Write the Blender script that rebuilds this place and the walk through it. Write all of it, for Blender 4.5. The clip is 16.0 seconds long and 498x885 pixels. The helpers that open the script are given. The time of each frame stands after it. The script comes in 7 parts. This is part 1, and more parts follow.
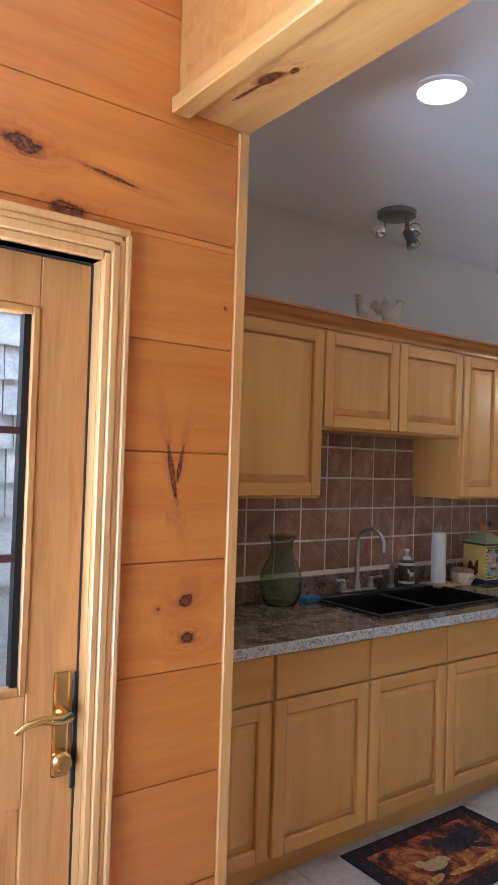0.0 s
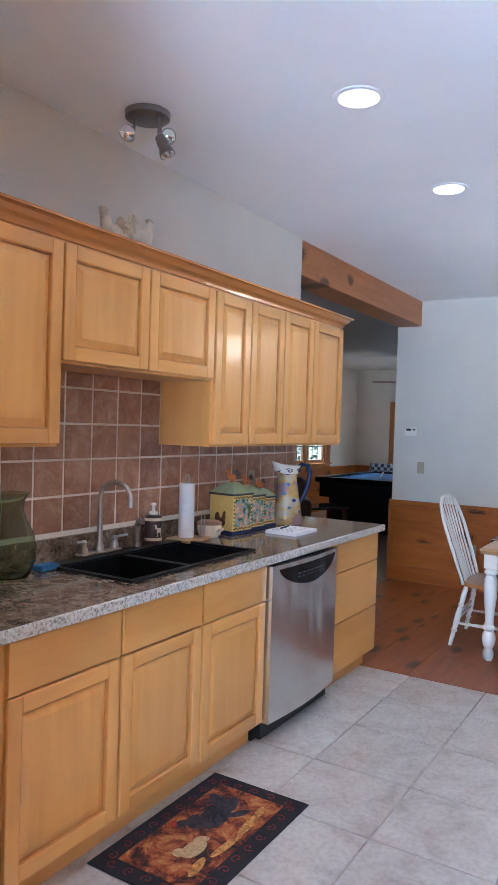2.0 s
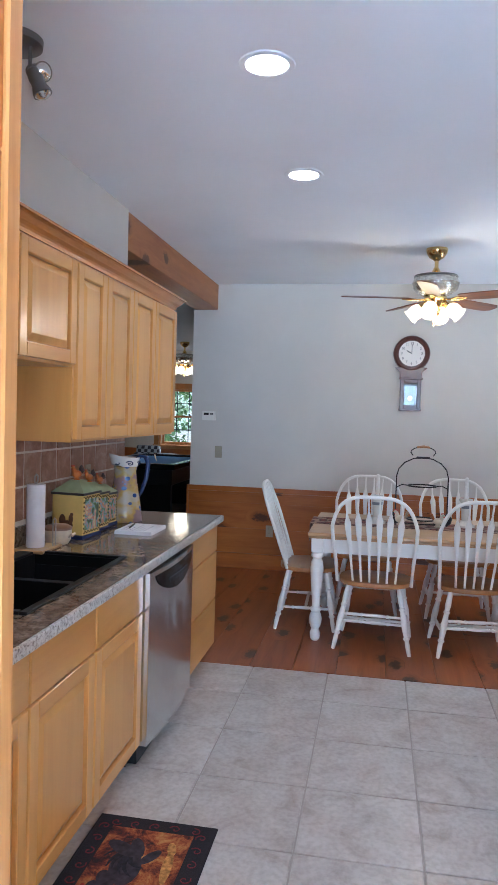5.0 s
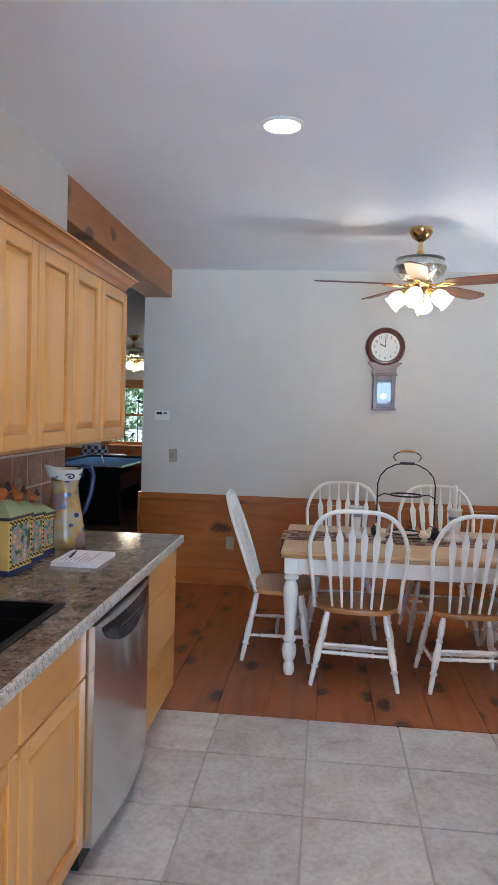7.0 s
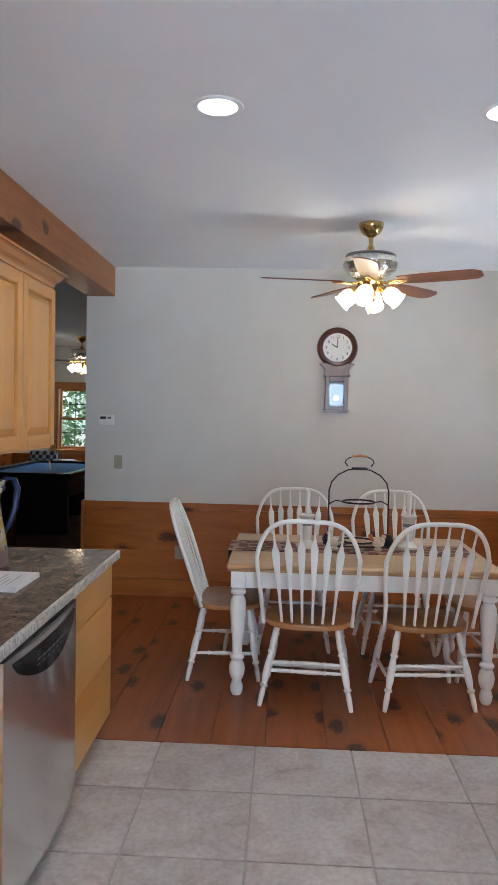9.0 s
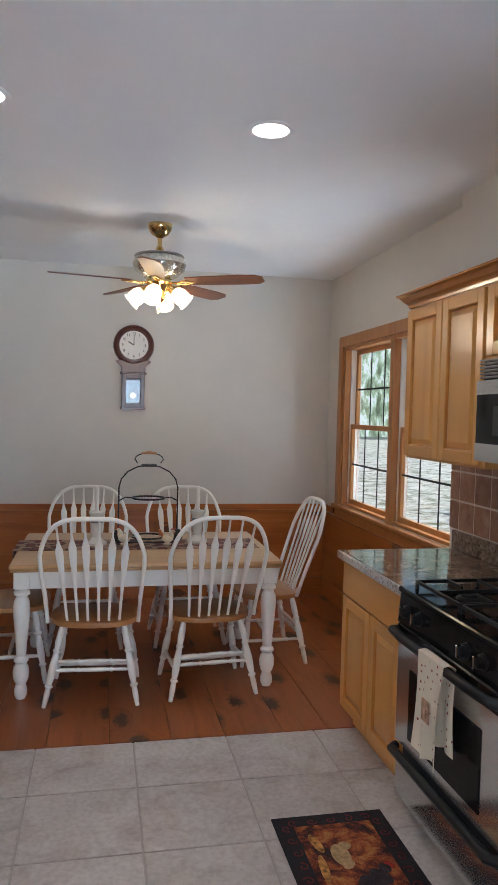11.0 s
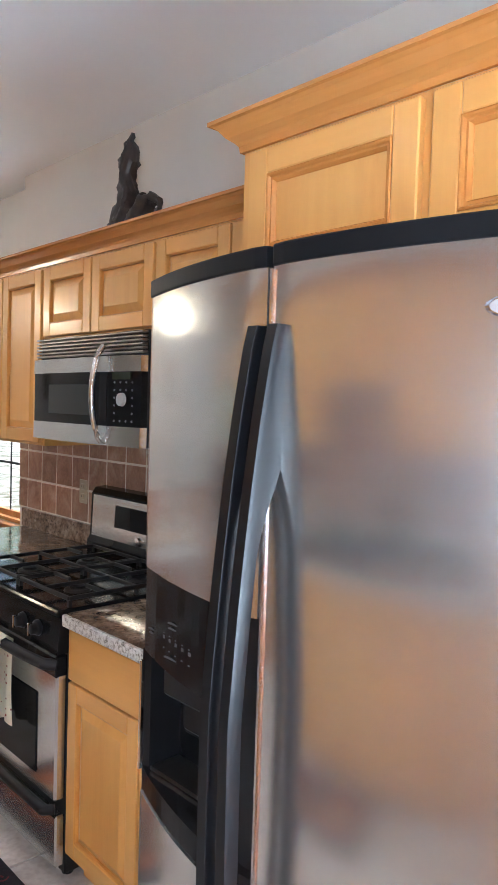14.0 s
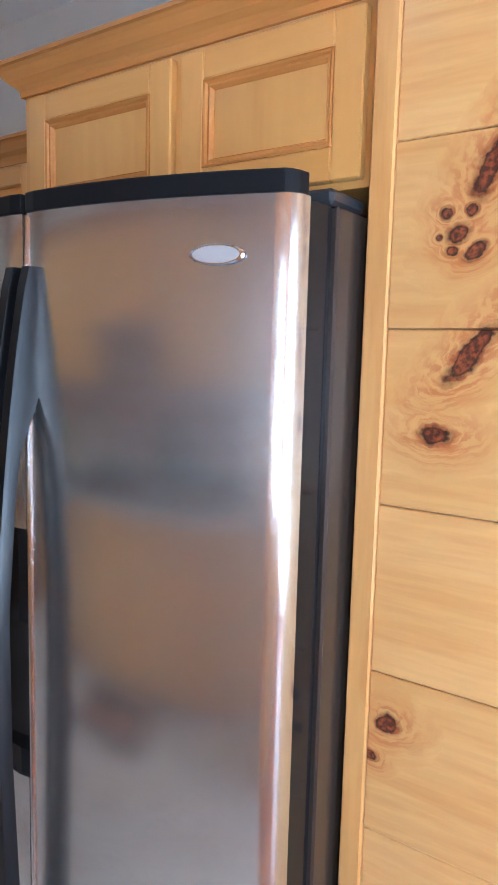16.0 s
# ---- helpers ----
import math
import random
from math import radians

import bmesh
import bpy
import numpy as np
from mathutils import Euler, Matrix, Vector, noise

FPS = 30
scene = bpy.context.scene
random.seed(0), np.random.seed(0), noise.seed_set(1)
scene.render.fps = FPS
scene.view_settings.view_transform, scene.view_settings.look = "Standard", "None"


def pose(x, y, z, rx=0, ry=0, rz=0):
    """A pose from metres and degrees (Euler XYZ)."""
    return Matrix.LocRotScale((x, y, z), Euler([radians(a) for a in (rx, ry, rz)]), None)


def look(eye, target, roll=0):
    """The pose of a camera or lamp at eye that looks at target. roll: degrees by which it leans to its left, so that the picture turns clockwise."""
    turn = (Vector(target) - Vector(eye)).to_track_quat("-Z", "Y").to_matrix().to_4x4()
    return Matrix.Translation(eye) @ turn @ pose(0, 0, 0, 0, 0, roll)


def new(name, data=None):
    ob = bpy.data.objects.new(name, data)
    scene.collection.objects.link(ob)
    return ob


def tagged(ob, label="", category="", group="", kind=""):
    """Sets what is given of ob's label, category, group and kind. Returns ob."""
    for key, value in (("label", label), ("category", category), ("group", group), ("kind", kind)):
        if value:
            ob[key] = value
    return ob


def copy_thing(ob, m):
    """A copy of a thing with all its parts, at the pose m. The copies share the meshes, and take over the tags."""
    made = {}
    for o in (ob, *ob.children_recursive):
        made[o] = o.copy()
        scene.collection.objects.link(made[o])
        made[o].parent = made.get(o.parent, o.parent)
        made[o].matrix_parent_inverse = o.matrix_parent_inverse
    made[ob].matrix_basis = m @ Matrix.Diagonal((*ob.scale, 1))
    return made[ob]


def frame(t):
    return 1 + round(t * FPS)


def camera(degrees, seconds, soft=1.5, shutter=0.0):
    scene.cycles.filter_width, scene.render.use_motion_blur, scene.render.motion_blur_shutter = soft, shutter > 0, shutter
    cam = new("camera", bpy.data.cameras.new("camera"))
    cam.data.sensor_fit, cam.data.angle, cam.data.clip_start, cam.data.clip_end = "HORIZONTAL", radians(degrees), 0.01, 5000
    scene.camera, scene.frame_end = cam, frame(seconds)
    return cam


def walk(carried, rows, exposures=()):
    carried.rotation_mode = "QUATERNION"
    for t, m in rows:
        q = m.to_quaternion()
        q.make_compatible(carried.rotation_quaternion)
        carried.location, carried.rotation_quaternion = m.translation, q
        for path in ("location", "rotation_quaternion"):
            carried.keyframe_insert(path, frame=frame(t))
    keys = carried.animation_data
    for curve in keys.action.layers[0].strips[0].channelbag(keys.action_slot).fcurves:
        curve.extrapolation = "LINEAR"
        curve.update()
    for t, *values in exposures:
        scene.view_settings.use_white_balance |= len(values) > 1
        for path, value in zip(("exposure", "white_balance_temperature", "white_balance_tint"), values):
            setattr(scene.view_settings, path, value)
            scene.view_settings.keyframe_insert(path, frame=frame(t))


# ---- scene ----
cam = camera(38.6, 16.0)
PATH = [
    (0, (0.016, 0.008, 1.575), (1.194, 1.623, 1.631), 1.8),
    (0.5, (0.054, 0.019, 1.55), (1.419, 1.48, 1.605), 1.8),
    (1, (0.152, 0.105, 1.525), (1.646, 1.434, 1.547), 1.8),
    (1.5, (0.256, 0.228, 1.516), (1.862, 1.42, 1.498), 1.7),
    (2, (0.284, 0.409, 1.526), (1.985, 1.458, 1.478), 1.8),
    (2.5, (0.275, 0.573, 1.529), (2.073, 1.449, 1.477), 1.9),
    (3, (0.258, 0.657, 1.516), (2.113, 1.404, 1.458), 1.8),
    (3.5, (0.178, 0.738, 1.521), (2.071, 1.379, 1.456), 1.8),
    (4, (0.165, 0.903, 1.532), (2.09, 1.442, 1.459), 1.9),
    (4.5, (0.221, 1.067, 1.544), (2.168, 1.517, 1.46), 1.8),
    (5, (0.302, 1.119, 1.57), (2.268, 1.473, 1.483), 1.7),
    (7.5, (1.116, 1.34, 1.597), (3.103, 1.548, 1.505), 1.6),
    (8, (1.209, 1.332, 1.604), (3.197, 1.531, 1.515), 1.5),
    (10.3, (1.173, 1.117, 1.606), (3.162, 0.923, 1.528), 1.3),
    (10.5, (1.155, 1.101, 1.6), (3.137, 0.849, 1.524), 1.4),
    (11, (1.131, 1.079, 1.615), (3.087, 0.673, 1.533), 1.5),
    (11.5, (1.098, 1.046, 1.625), (3.015, 0.481, 1.542), 1.5),
    (12, (1.066, 1.018, 1.621), (2.922, 0.276, 1.538), 1.6),
    (12.5, (1.037, 1.005, 1.617), (2.811, 0.085, 1.534), 1.8),
    (13, (1.024, 0.997, 1.607), (2.699, -0.091, 1.529), 2.0),
    (13.5, (1.0, 0.995, 1.6), (2.569, -0.24, 1.516), 1.9),
    (14, (0.985, 1.003, 1.6), (2.429, -0.376, 1.503), 1.8),
    (14.5, (0.974, 1.002, 1.586), (2.299, -0.495, 1.494), 2.0),
    (15, (0.956, 1.01, 1.57), (2.17, -0.578, 1.481), 2.1),
    (15.5, (0.868, 1.028, 1.569), (2.008, -0.606, 1.441), 1.4),
    (16, (0.735, 1.012, 1.59), (1.878, -0.6, 1.346), 1.5),
]
EXPOSURES = [(0, -0.45, 5200, 8), (1, 0.3, 4900, 9), (2, 0.42, 4950, 8), (5, 0.12, 5050, 8), (8, 0.08, 5450, 7), (11, -0.35, 5700, 8), (12.5, 0.08, 5850, 8), (14.5, 0.48, 5600, 8), (16, -0.25, 5300, 9)]
walk(cam, [(t, look(eye, target, roll)) for t, eye, target, roll in PATH], EXPOSURES)

# ---- world and large lights ----
world = bpy.data.worlds.new("sky")
scene.world = world
world.use_nodes = True
wn = world.node_tree.nodes
sky = wn.new("ShaderNodeTexSky")
sky.sky_type, sky.sun_disc = "NISHITA", False
sky.sun_elevation, sky.sun_rotation = radians(61.7), radians(108.4)
world.node_tree.links.new(sky.outputs[0], wn["Background"].inputs[0])
wn["Background"].inputs[1].default_value = 0.15
sun = new("sun", bpy.data.lights.new("sun", "SUN"))
sun.data.energy, sun.data.angle, sun.data.color = 4.8, radians(0.5), (1, 0.95, 0.86)
sun.matrix_world = look((0, 0, 10), (-0.45, 0.15, 9.12))


def area(name, eye, target, w, h, power, color=(1, 1, 1)):
    ob = new(name, bpy.data.lights.new(name, "AREA"))
    ob.data.shape, ob.data.size, ob.data.size_y, ob.data.energy, ob.data.color = "RECTANGLE", w, h, power, color
    ob.matrix_world = look(eye, target)
    return ob


area("daylight_hall", (-2.12, 0.1, 1.25), (0, 0.1, 1.05), 1.9, 2.0, 145, (0.76, 0.88, 1.0))
# unseen fill lamp added low outside the hall, aimed up to lift the kitchen ceiling
area("daylight_hall_ground", (-3.0, 0.1, -0.25), (2.2, 1.2, 2.9), 2.4, 1.2, 600, (0.74, 0.87, 1.0))
area("daylight_door", (0.13, 1.63, 1.48), (0.13, 0.0, 1.6), 0.62, 0.86, 74, (0.80, 0.90, 1.0))
# unseen lamp added above the gap outside the door, brightening the shingle wall
area("daylight_porch", (0.2, 2.0, 3.6), (0.1, 2.6, 1.2), 2.2, 0.5, 220, (0.86, 0.93, 1.0))
area("daylight_kitchen_window", (5.8, -2.0, 3.4), (5.7, 0.4, 0.9), 2.4, 1.2, 70, (0.9, 0.96, 1.0))
# added upward fill below the dining window, out of sight, for the ceiling
area("daylight_kitchen_ground", (5.7, -1.75, -0.02), (3.9, 1.1, 2.3), 3.2, 1.2, 210, (0.86, 0.94, 1.0))
area("daylight_game_east", (15.0, 4.4, 3.4), (11.5, 4.3, 0.9), 2.2, 1.2, 230, (0.9, 0.96, 1.0))
area("daylight_game_north", (11.5, 7.5, 3.4), (11.4, 4.0, 0.9), 2.2, 1.2, 230, (0.9, 0.96, 1.0))

# ---- room sizes ----
CEIL = 2.825
NORTH = 2.72      # kitchen wall behind the sink
SOUTH = -0.81     # kitchen wall behind the range
WINY = -0.92      # wall with the dining window
EAST = 7.28       # dining wall with the clock
POSTX = 1.12      # end of the hall's board wall
DOORY = 1.565     # board wall with the glazed door
SHY = -0.01        # board wall beside the refrigerator
TILE_END = 4.57  # where tile meets planks
RANGE_SIDE = -0.09  # the range side's things stand this far south of their own drawing


# ---- materials ----
class Nodes:
    def __init__(self, name):
        self.m = bpy.data.materials.new(name)
        self.m.use_nodes = True
        self.t = self.m.node_tree
        self.b = self.t.nodes["Principled BSDF"]

    def n(self, kind, **kw):
        node = self.t.nodes.new("ShaderNode" + kind)
        for k, v in kw.items():
            if k in node.inputs:
                node.inputs[k].default_value = v
            else:
                setattr(node, k, v)
        return node

    def link(self, a, b):
        self.t.links.new(a, b)

    def coords(self, scale=(1, 1, 1), vary=True, rot=(0, 0, 0)):
        tc = self.n("TexCoord")
        mp = self.n("Mapping")
        mp.inputs["Scale"].default_value = scale
        mp.inputs["Rotation"].default_value = rot
        src = tc.outputs["Object"]
        if vary:
            oi = self.n("ObjectInfo")
            mul = self.n("VectorMath", operation="SCALE")
            comb = self.n("CombineXYZ")
            for i in range(3):
                self.link(oi.outputs["Random"], comb.inputs[i])
            self.link(comb.outputs[0], mul.inputs[0])
            mul.inputs["Scale"].default_value = 37.0
            add = self.n("VectorMath", operation="ADD")
            self.link(src, add.inputs[0])
            self.link(mul.outputs[0], add.inputs[1])
            src = add.outputs[0]
        self.link(src, mp.inputs[0])
        return mp.outputs[0]

    def ramp(self, fac, *stops):
        r = self.n("ValToRGB")
        e = r.color_ramp.elements
        while len(e) < len(stops):
            e.new(0.5)
        for el, (p, c) in zip(e, stops):
            el.position, el.color = p, (*c, 1) if len(c) == 3 else c
        self.link(fac, r.inputs[0])
        return r.outputs[0]

    def mix(self, fac, a, b, kind="MIX"):
        m = self.n("Mix", data_type="RGBA", blend_type=kind)
        for sock, v in ((m.inputs[0], fac), (m.inputs[6], a), (m.inputs[7], b)):
            if isinstance(v, (int, float)):
                sock.default_value = v
            elif isinstance(v, tuple):
                sock.default_value = (*v, 1)
            else:
                self.link(v, sock)
        return m.outputs[2]

    def bump(self, height, strength=0.2, dist=0.01):
        b = self.n("Bump", Strength=strength, Distance=dist)
        self.link(height, b.inputs["Height"])
        self.link(b.outputs[0], self.b.inputs["Normal"])

    def set(self, **kw):
        for k, v in kw.items():
            s = self.b.inputs[k.replace("_", " ")]
            if isinstance(v, (int, float)):
                s.default_value = v
            elif isinstance(v, tuple):
                s.default_value = (*v, 1)
            else:
                self.link(v, s)
        return self.m


def plain(name, color, rough=0.5, metal=0.0, noise_amt=0.0, scale=20, bump=0.0, **kw):
    k = Nodes(name)
    col = color
    if noise_amt or bump:
        nz = k.n("TexNoise", Scale=scale, Detail=4.0)
        k.link(k.coords(), nz.inputs[0])
        lo = tuple(c * (1 - noise_amt) for c in color)
        hi = tuple(min(1, c * (1 + noise_amt)) for c in color)
        col = k.ramp(nz.outputs["Fac"], (0.3, lo), (0.7, hi))
        if bump:
            k.bump(nz.outputs["Fac"], bump, 0.005)
    k.set(Base_Color=col, Roughness=rough, Metallic=metal)
    return k.set(**kw)


def wood(name, light, dark, axis=0, rough=0.35, knots=0.0, grain=1.0, coat=0.0, vary=True, knot_col=(0.09, 0.03, 0.01), spots=(), plane=1, flat=None, fine_mix=0.7):
    """Sawn wood with its grain along the given axis; knots: how many."""
    k = Nodes(name)
    sc = [9.0 * grain] * 3
    sc[axis] = 0.8 * grain
    base = k.coords((1, 1, 1), vary)
    mp = k.n("Mapping")
    mp.inputs["Scale"].default_value = sc
    src = base
    if knots:
        kd = [4.6, 4.6, 4.6]
        kd[axis] = 2.3
        flat = flat if flat is not None else (0 if axis == 1 else 1)
        keep = [i for i in range(3) if i != flat]
        mk = k.n("Mapping")
        mk.inputs["Scale"].default_value = kd
        wob = k.n("TexNoise", Scale=6.0, Detail=2.0)
        k.link(base, wob.inputs[0])
        wadd = k.n("VectorMath", operation="MULTIPLY_ADD")
        k.link(wob.outputs["Color"], wadd.inputs[0])
        wadd.inputs[1].default_value = (0.06, 0.06, 0.06)
        k.link(base, wadd.inputs[2])
        k.link(wadd.outputs[0], mk.inputs[0])
        vo = k.n("TexVoronoi", Scale=1.0, Randomness=1.0, voronoi_dimensions="2D")
        sx = k.n("SeparateXYZ")
        k.link(mk.outputs[0], sx.inputs[0])
        cx = k.n("CombineXYZ")
        k.link(sx.outputs[keep[0]], cx.inputs[0])
        k.link(sx.outputs[keep[1]], cx.inputs[1])
        k.link(cx.outputs[0], vo.inputs[0])
        gate = k.n("Math", operation="LESS_THAN")
        sep = k.n("SeparateColor")
        k.link(vo.outputs["Color"], sep.inputs[0])
        k.link(sep.outputs[0], gate.inputs[0])
        gate.inputs[1].default_value = knots
        near = k.ramp(vo.outputs["Distance"], (0.0, (1, 1, 1)), (0.42, (0, 0, 0)))
        push = k.n("Math", operation="MULTIPLY")
        k.link(near, push.inputs[0])
        k.link(gate.outputs[0], push.inputs[1])
        off = k.n("VectorMath", operation="MULTIPLY_ADD")
        comb = k.n("CombineXYZ")
        for i in range(3):
            k.link(push.outputs[0], comb.inputs[i])
        k.link(comb.outputs[0], off.inputs[0])
        off.inputs[1].default_value = tuple(0.0 if i == axis else 0.16 for i in range(3))
        k.link(base, off.inputs[2])
        src = off.outputs[0]
    spot = None
    if spots:
        # single knots at known places on the boards: (u, v, half width, half height, turn)
        tc = k.n("TexCoord")
        for u, v, ru, rv, turn in spots:
            at = (u, 0, v) if plane == 1 else (u, v, 0)
            m1 = k.n("Mapping", vector_type="TEXTURE")
            m1.inputs["Location"].default_value = at
            m1.inputs["Rotation"].default_value = (0, radians(turn), 0) if plane == 1 else (0, 0, radians(turn))
            m1.inputs["Scale"].default_value = (ru, 1e4, rv) if plane == 1 else (ru, rv, 1e4)
            k.link(tc.outputs["Object"], m1.inputs[0])
            ln = k.n("VectorMath", operation="LENGTH")
            k.link(m1.outputs[0], ln.inputs[0])
            if spot is None:
                spot = ln.outputs["Value"]
            else:
                mn = k.n("Math", operation="MINIMUM")
                k.link(spot, mn.inputs[0])
                k.link(ln.outputs["Value"], mn.inputs[1])
                spot = mn.outputs[0]
        for freq, amp in ((24.0, 1.1), (120.0, 0.4)):
            rn = k.n("TexNoise", Scale=freq, Detail=2.0)
            k.link(tc.outputs["Object"], rn.inputs[0])
            ad = k.n("Math", operation="MULTIPLY_ADD")
            k.link(rn.outputs["Fac"], ad.inputs[0])
            ad.inputs[1].default_value = amp
            k.link(spot, ad.inputs[2])
            sb = k.n("Math", operation="SUBTRACT")
            k.link(ad.outputs[0], sb.inputs[0])
            sb.inputs[1].default_value = amp / 2
            spot = sb.outputs[0]
        near2 = k.ramp(spot, (0.0, (1, 1, 1)), (1.0, (0.3, 0.3, 0.3)))
        far2 = k.n("MapRange")
        k.link(spot, far2.inputs[0])
        far2.inputs[1].default_value, far2.inputs[2].default_value, far2.inputs[3].default_value, far2.inputs[4].default_value = 0.6, 4.0, 0.07, 0.0
        cb = k.n("CombineXYZ")
        for i in range(3):
            if i != axis:
                k.link(far2.outputs[0], cb.inputs[i])
        sh = k.n("VectorMath", operation="ADD")
        k.link(src, sh.inputs[0])
        k.link(cb.outputs[0], sh.inputs[1])
        src = sh.outputs[0]
    k.link(src, mp.inputs[0])
    nz = k.n("TexNoise", Scale=1.6, Detail=5.0, Roughness=0.6, Distortion=0.6)
    k.link(mp.outputs[0], nz.inputs[0])
    wv = k.n("TexNoise", Scale=9.0, Detail=3.0, Distortion=0.3)
    k.link(mp.outputs[0], wv.inputs[0])
    a = k.ramp(nz.outputs["Fac"], (0.3, light), (0.5, tuple((p * 2 + q) / 3 for p, q in zip(light, dark))), (0.72, dark))
    big = k.n("TexNoise", Scale=1.3, Detail=2.0)
    k.link(base, big.inputs[0])
    shade = k.ramp(big.outputs["Fac"], (0.35, (0.86, 0.84, 0.8)), (0.65, (1, 1, 1)))
    col = k.mix(1.0, a, shade, "MULTIPLY")
    fine = k.ramp(wv.outputs["Fac"], (0.4, (0.9, 0.88, 0.84)), (0.62, (1, 1, 1)))
    col = k.mix(fine_mix, col, fine, "MULTIPLY")
    if knots:
        jag = k.n("TexNoise", Scale=45.0, Detail=3.0)
        k.link(base, jag.inputs[0])
        jm = k.n("Math", operation="MULTIPLY_ADD")
        k.link(jag.outputs["Fac"], jm.inputs[0])
        jm.inputs[1].default_value = 0.34
        k.link(vo.outputs["Distance"], jm.inputs[2])
        core = k.ramp(jm.outputs[0], (0.27, (1, 1, 1)), (0.30, (0.7, 0.7, 0.7)), (0.325, (1, 1, 1)), (0.36, (0, 0, 0)))
        km = k.n("Math", operation="MULTIPLY")
        k.link(core, km.inputs[0])
        k.link(gate.outputs[0], km.inputs[1])
        halo = k.ramp(vo.outputs["Distance"], (0.1, (1, 1, 1)), (0.34, (0, 0, 0)))
        hm = k.n("Math", operation="MULTIPLY")
        k.link(halo, hm.inputs[0])
        k.link(gate.outputs[0], hm.inputs[1])
        hm2 = k.n("Math", operation="MULTIPLY")
        k.link(hm.outputs[0], hm2.inputs[0])
        k.link(nz.outputs["Fac"], hm2.inputs[1])
        col = k.mix(hm2.outputs[0], col, tuple(c * 0.5 for c in dark))
        col = k.mix(km.outputs[0], col, knot_col)
    if spot:
        sc2 = k.n("MapRange")
        k.link(spot, sc2.inputs[0])
        sc2.inputs[1].default_value, sc2.inputs[2].default_value = -0.35, 3.9
        streak = k.ramp(wv.outputs["Fac"], (0.42, (0.15, 0.15, 0.15)), (0.6, (1, 1, 1)))
        halo = k.ramp(sc2.outputs[0], (0.2, (1, 1, 1)), (0.5, (0.6, 0.6, 0.6)), (1.0, (0, 0, 0)))
        hm = k.mix(1.0, halo, streak, "MULTIPLY")
        col = k.mix(hm, col, (0.34, 0.085, 0.018))
        kc = k.ramp(rn.outputs["Fac"], (0.40, (0.05, 0.011, 0.006)), (0.52, (0.15, 0.035, 0.011)), (0.65, (0.24, 0.065, 0.02)))
        ring = k.ramp(sc2.outputs[0], (0.10, (1, 1, 1)), (0.2, (1, 0.9, 0.8)), (0.235, (0.22, 0.17, 0.14)), (0.27, (0.6, 0.5, 0.4)))
        kc = k.mix(1.0, kc, ring, "MULTIPLY")
        km2 = k.ramp(sc2.outputs[0], (0.24, (1, 1, 1)), (0.28, (0.5, 0.5, 0.5)), (0.36, (0, 0, 0)))
        col = k.mix(km2, col, kc)
    k.bump(wv.outputs["Fac"], 0.06, 0.002)
    k.set(Base_Color=col, Roughness=rough)
    if coat:
        k.set(Coat_Weight=coat, Coat_Roughness=0.12)
    return k.m


door_wall_pine = wood("knotty_pine_door_wall", (0.61, 0.225, 0.038), (0.50, 0.15, 0.022), axis=0, rough=0.38, coat=0.15, spots=((0.97, 1.22, 0.024, 0.018, -20), (0.974, 1.124, 0.024, 0.017, 0), (0.889, 1.204, 0.006, 0.005, 0), (0.509, 2.261, 0.05, 0.024, 8), (0.618, 2.142, 0.05, 0.018, 0), (1.06, 1.98, 0.006, 0.006, 0), (0.915, 1.55, 0.007, 0.075, -12), (0.94, 1.57, 0.006, 0.05, 10), (0.72, 2.245, 0.07, 0.005, 8)))
fridge_wall_pine = wood("knotty_pine_pale", (0.70, 0.42, 0.16), (0.58, 0.29, 0.085), axis=0, rough=0.38, coat=0.15, spots=((1.12, 1.80, 0.013, 0.012, 0), (1.10, 1.77, 0.02, 0.016, 30), (1.085, 1.80, 0.012, 0.012, 0), (1.13, 1.765, 0.006, 0.006, 0), (1.11, 1.745, 0.012, 0.008, 0), (1.075, 1.745, 0.02, 0.012, 30), (1.075, 1.60, 0.06, 0.018, 50), (1.121, 1.476, 0.028, 0.018, 0), (1.174, 1.002, 0.024, 0.018, 0), (1.199, 0.942, 0.014, 0.009, -20), (1.06, 1.86, 0.05, 0.02, 60)))
maple = wood("maple_cabinet", (0.77, 0.41, 0.115), (0.66, 0.315, 0.075), axis=2, rough=0.3, grain=0.55, coat=0.2, fine_mix=0.22)
maple_h = wood("maple_cabinet_flat_grain", (0.76, 0.40, 0.11), (0.65, 0.305, 0.07), axis=0, rough=0.3, grain=0.55, coat=0.2, fine_mix=0.22)
maple_bead = wood("maple_door_bead", (0.66, 0.32, 0.078), (0.56, 0.24, 0.05), axis=0, rough=0.28, grain=0.7, coat=0.25, fine_mix=0.3)
maple_amber = wood("maple_glazed_moulding", (0.60, 0.27, 0.07), (0.50, 0.19, 0.042), axis=0, rough=0.25, grain=0.7, coat=0.35)
pine_wall = wood("knotty_pine_board", (0.66, 0.33, 0.10), (0.52, 0.20, 0.045), axis=0, rough=0.38, knots=0.28, coat=0.15)
pine_trim = wood("pine_trim", (0.68, 0.38, 0.13), (0.56, 0.26, 0.07), axis=2, rough=0.35, knots=0.12, coat=0.15)
pine_trim_h = wood("pine_trim_long", (0.66, 0.36, 0.12), (0.54, 0.25, 0.065), axis=1, rough=0.35, coat=0.15, plane=2, spots=((0.985, 1.30, 0.018, 0.05, 12), (0.985, 1.37, 0.006, 0.09, 6), (1.01, 1.24, 0.01, 0.014, 0)))
oak_door = wood("oak_grained_door", (0.62, 0.32, 0.11), (0.44, 0.20, 0.06), axis=2, rough=0.4, grain=2.2)
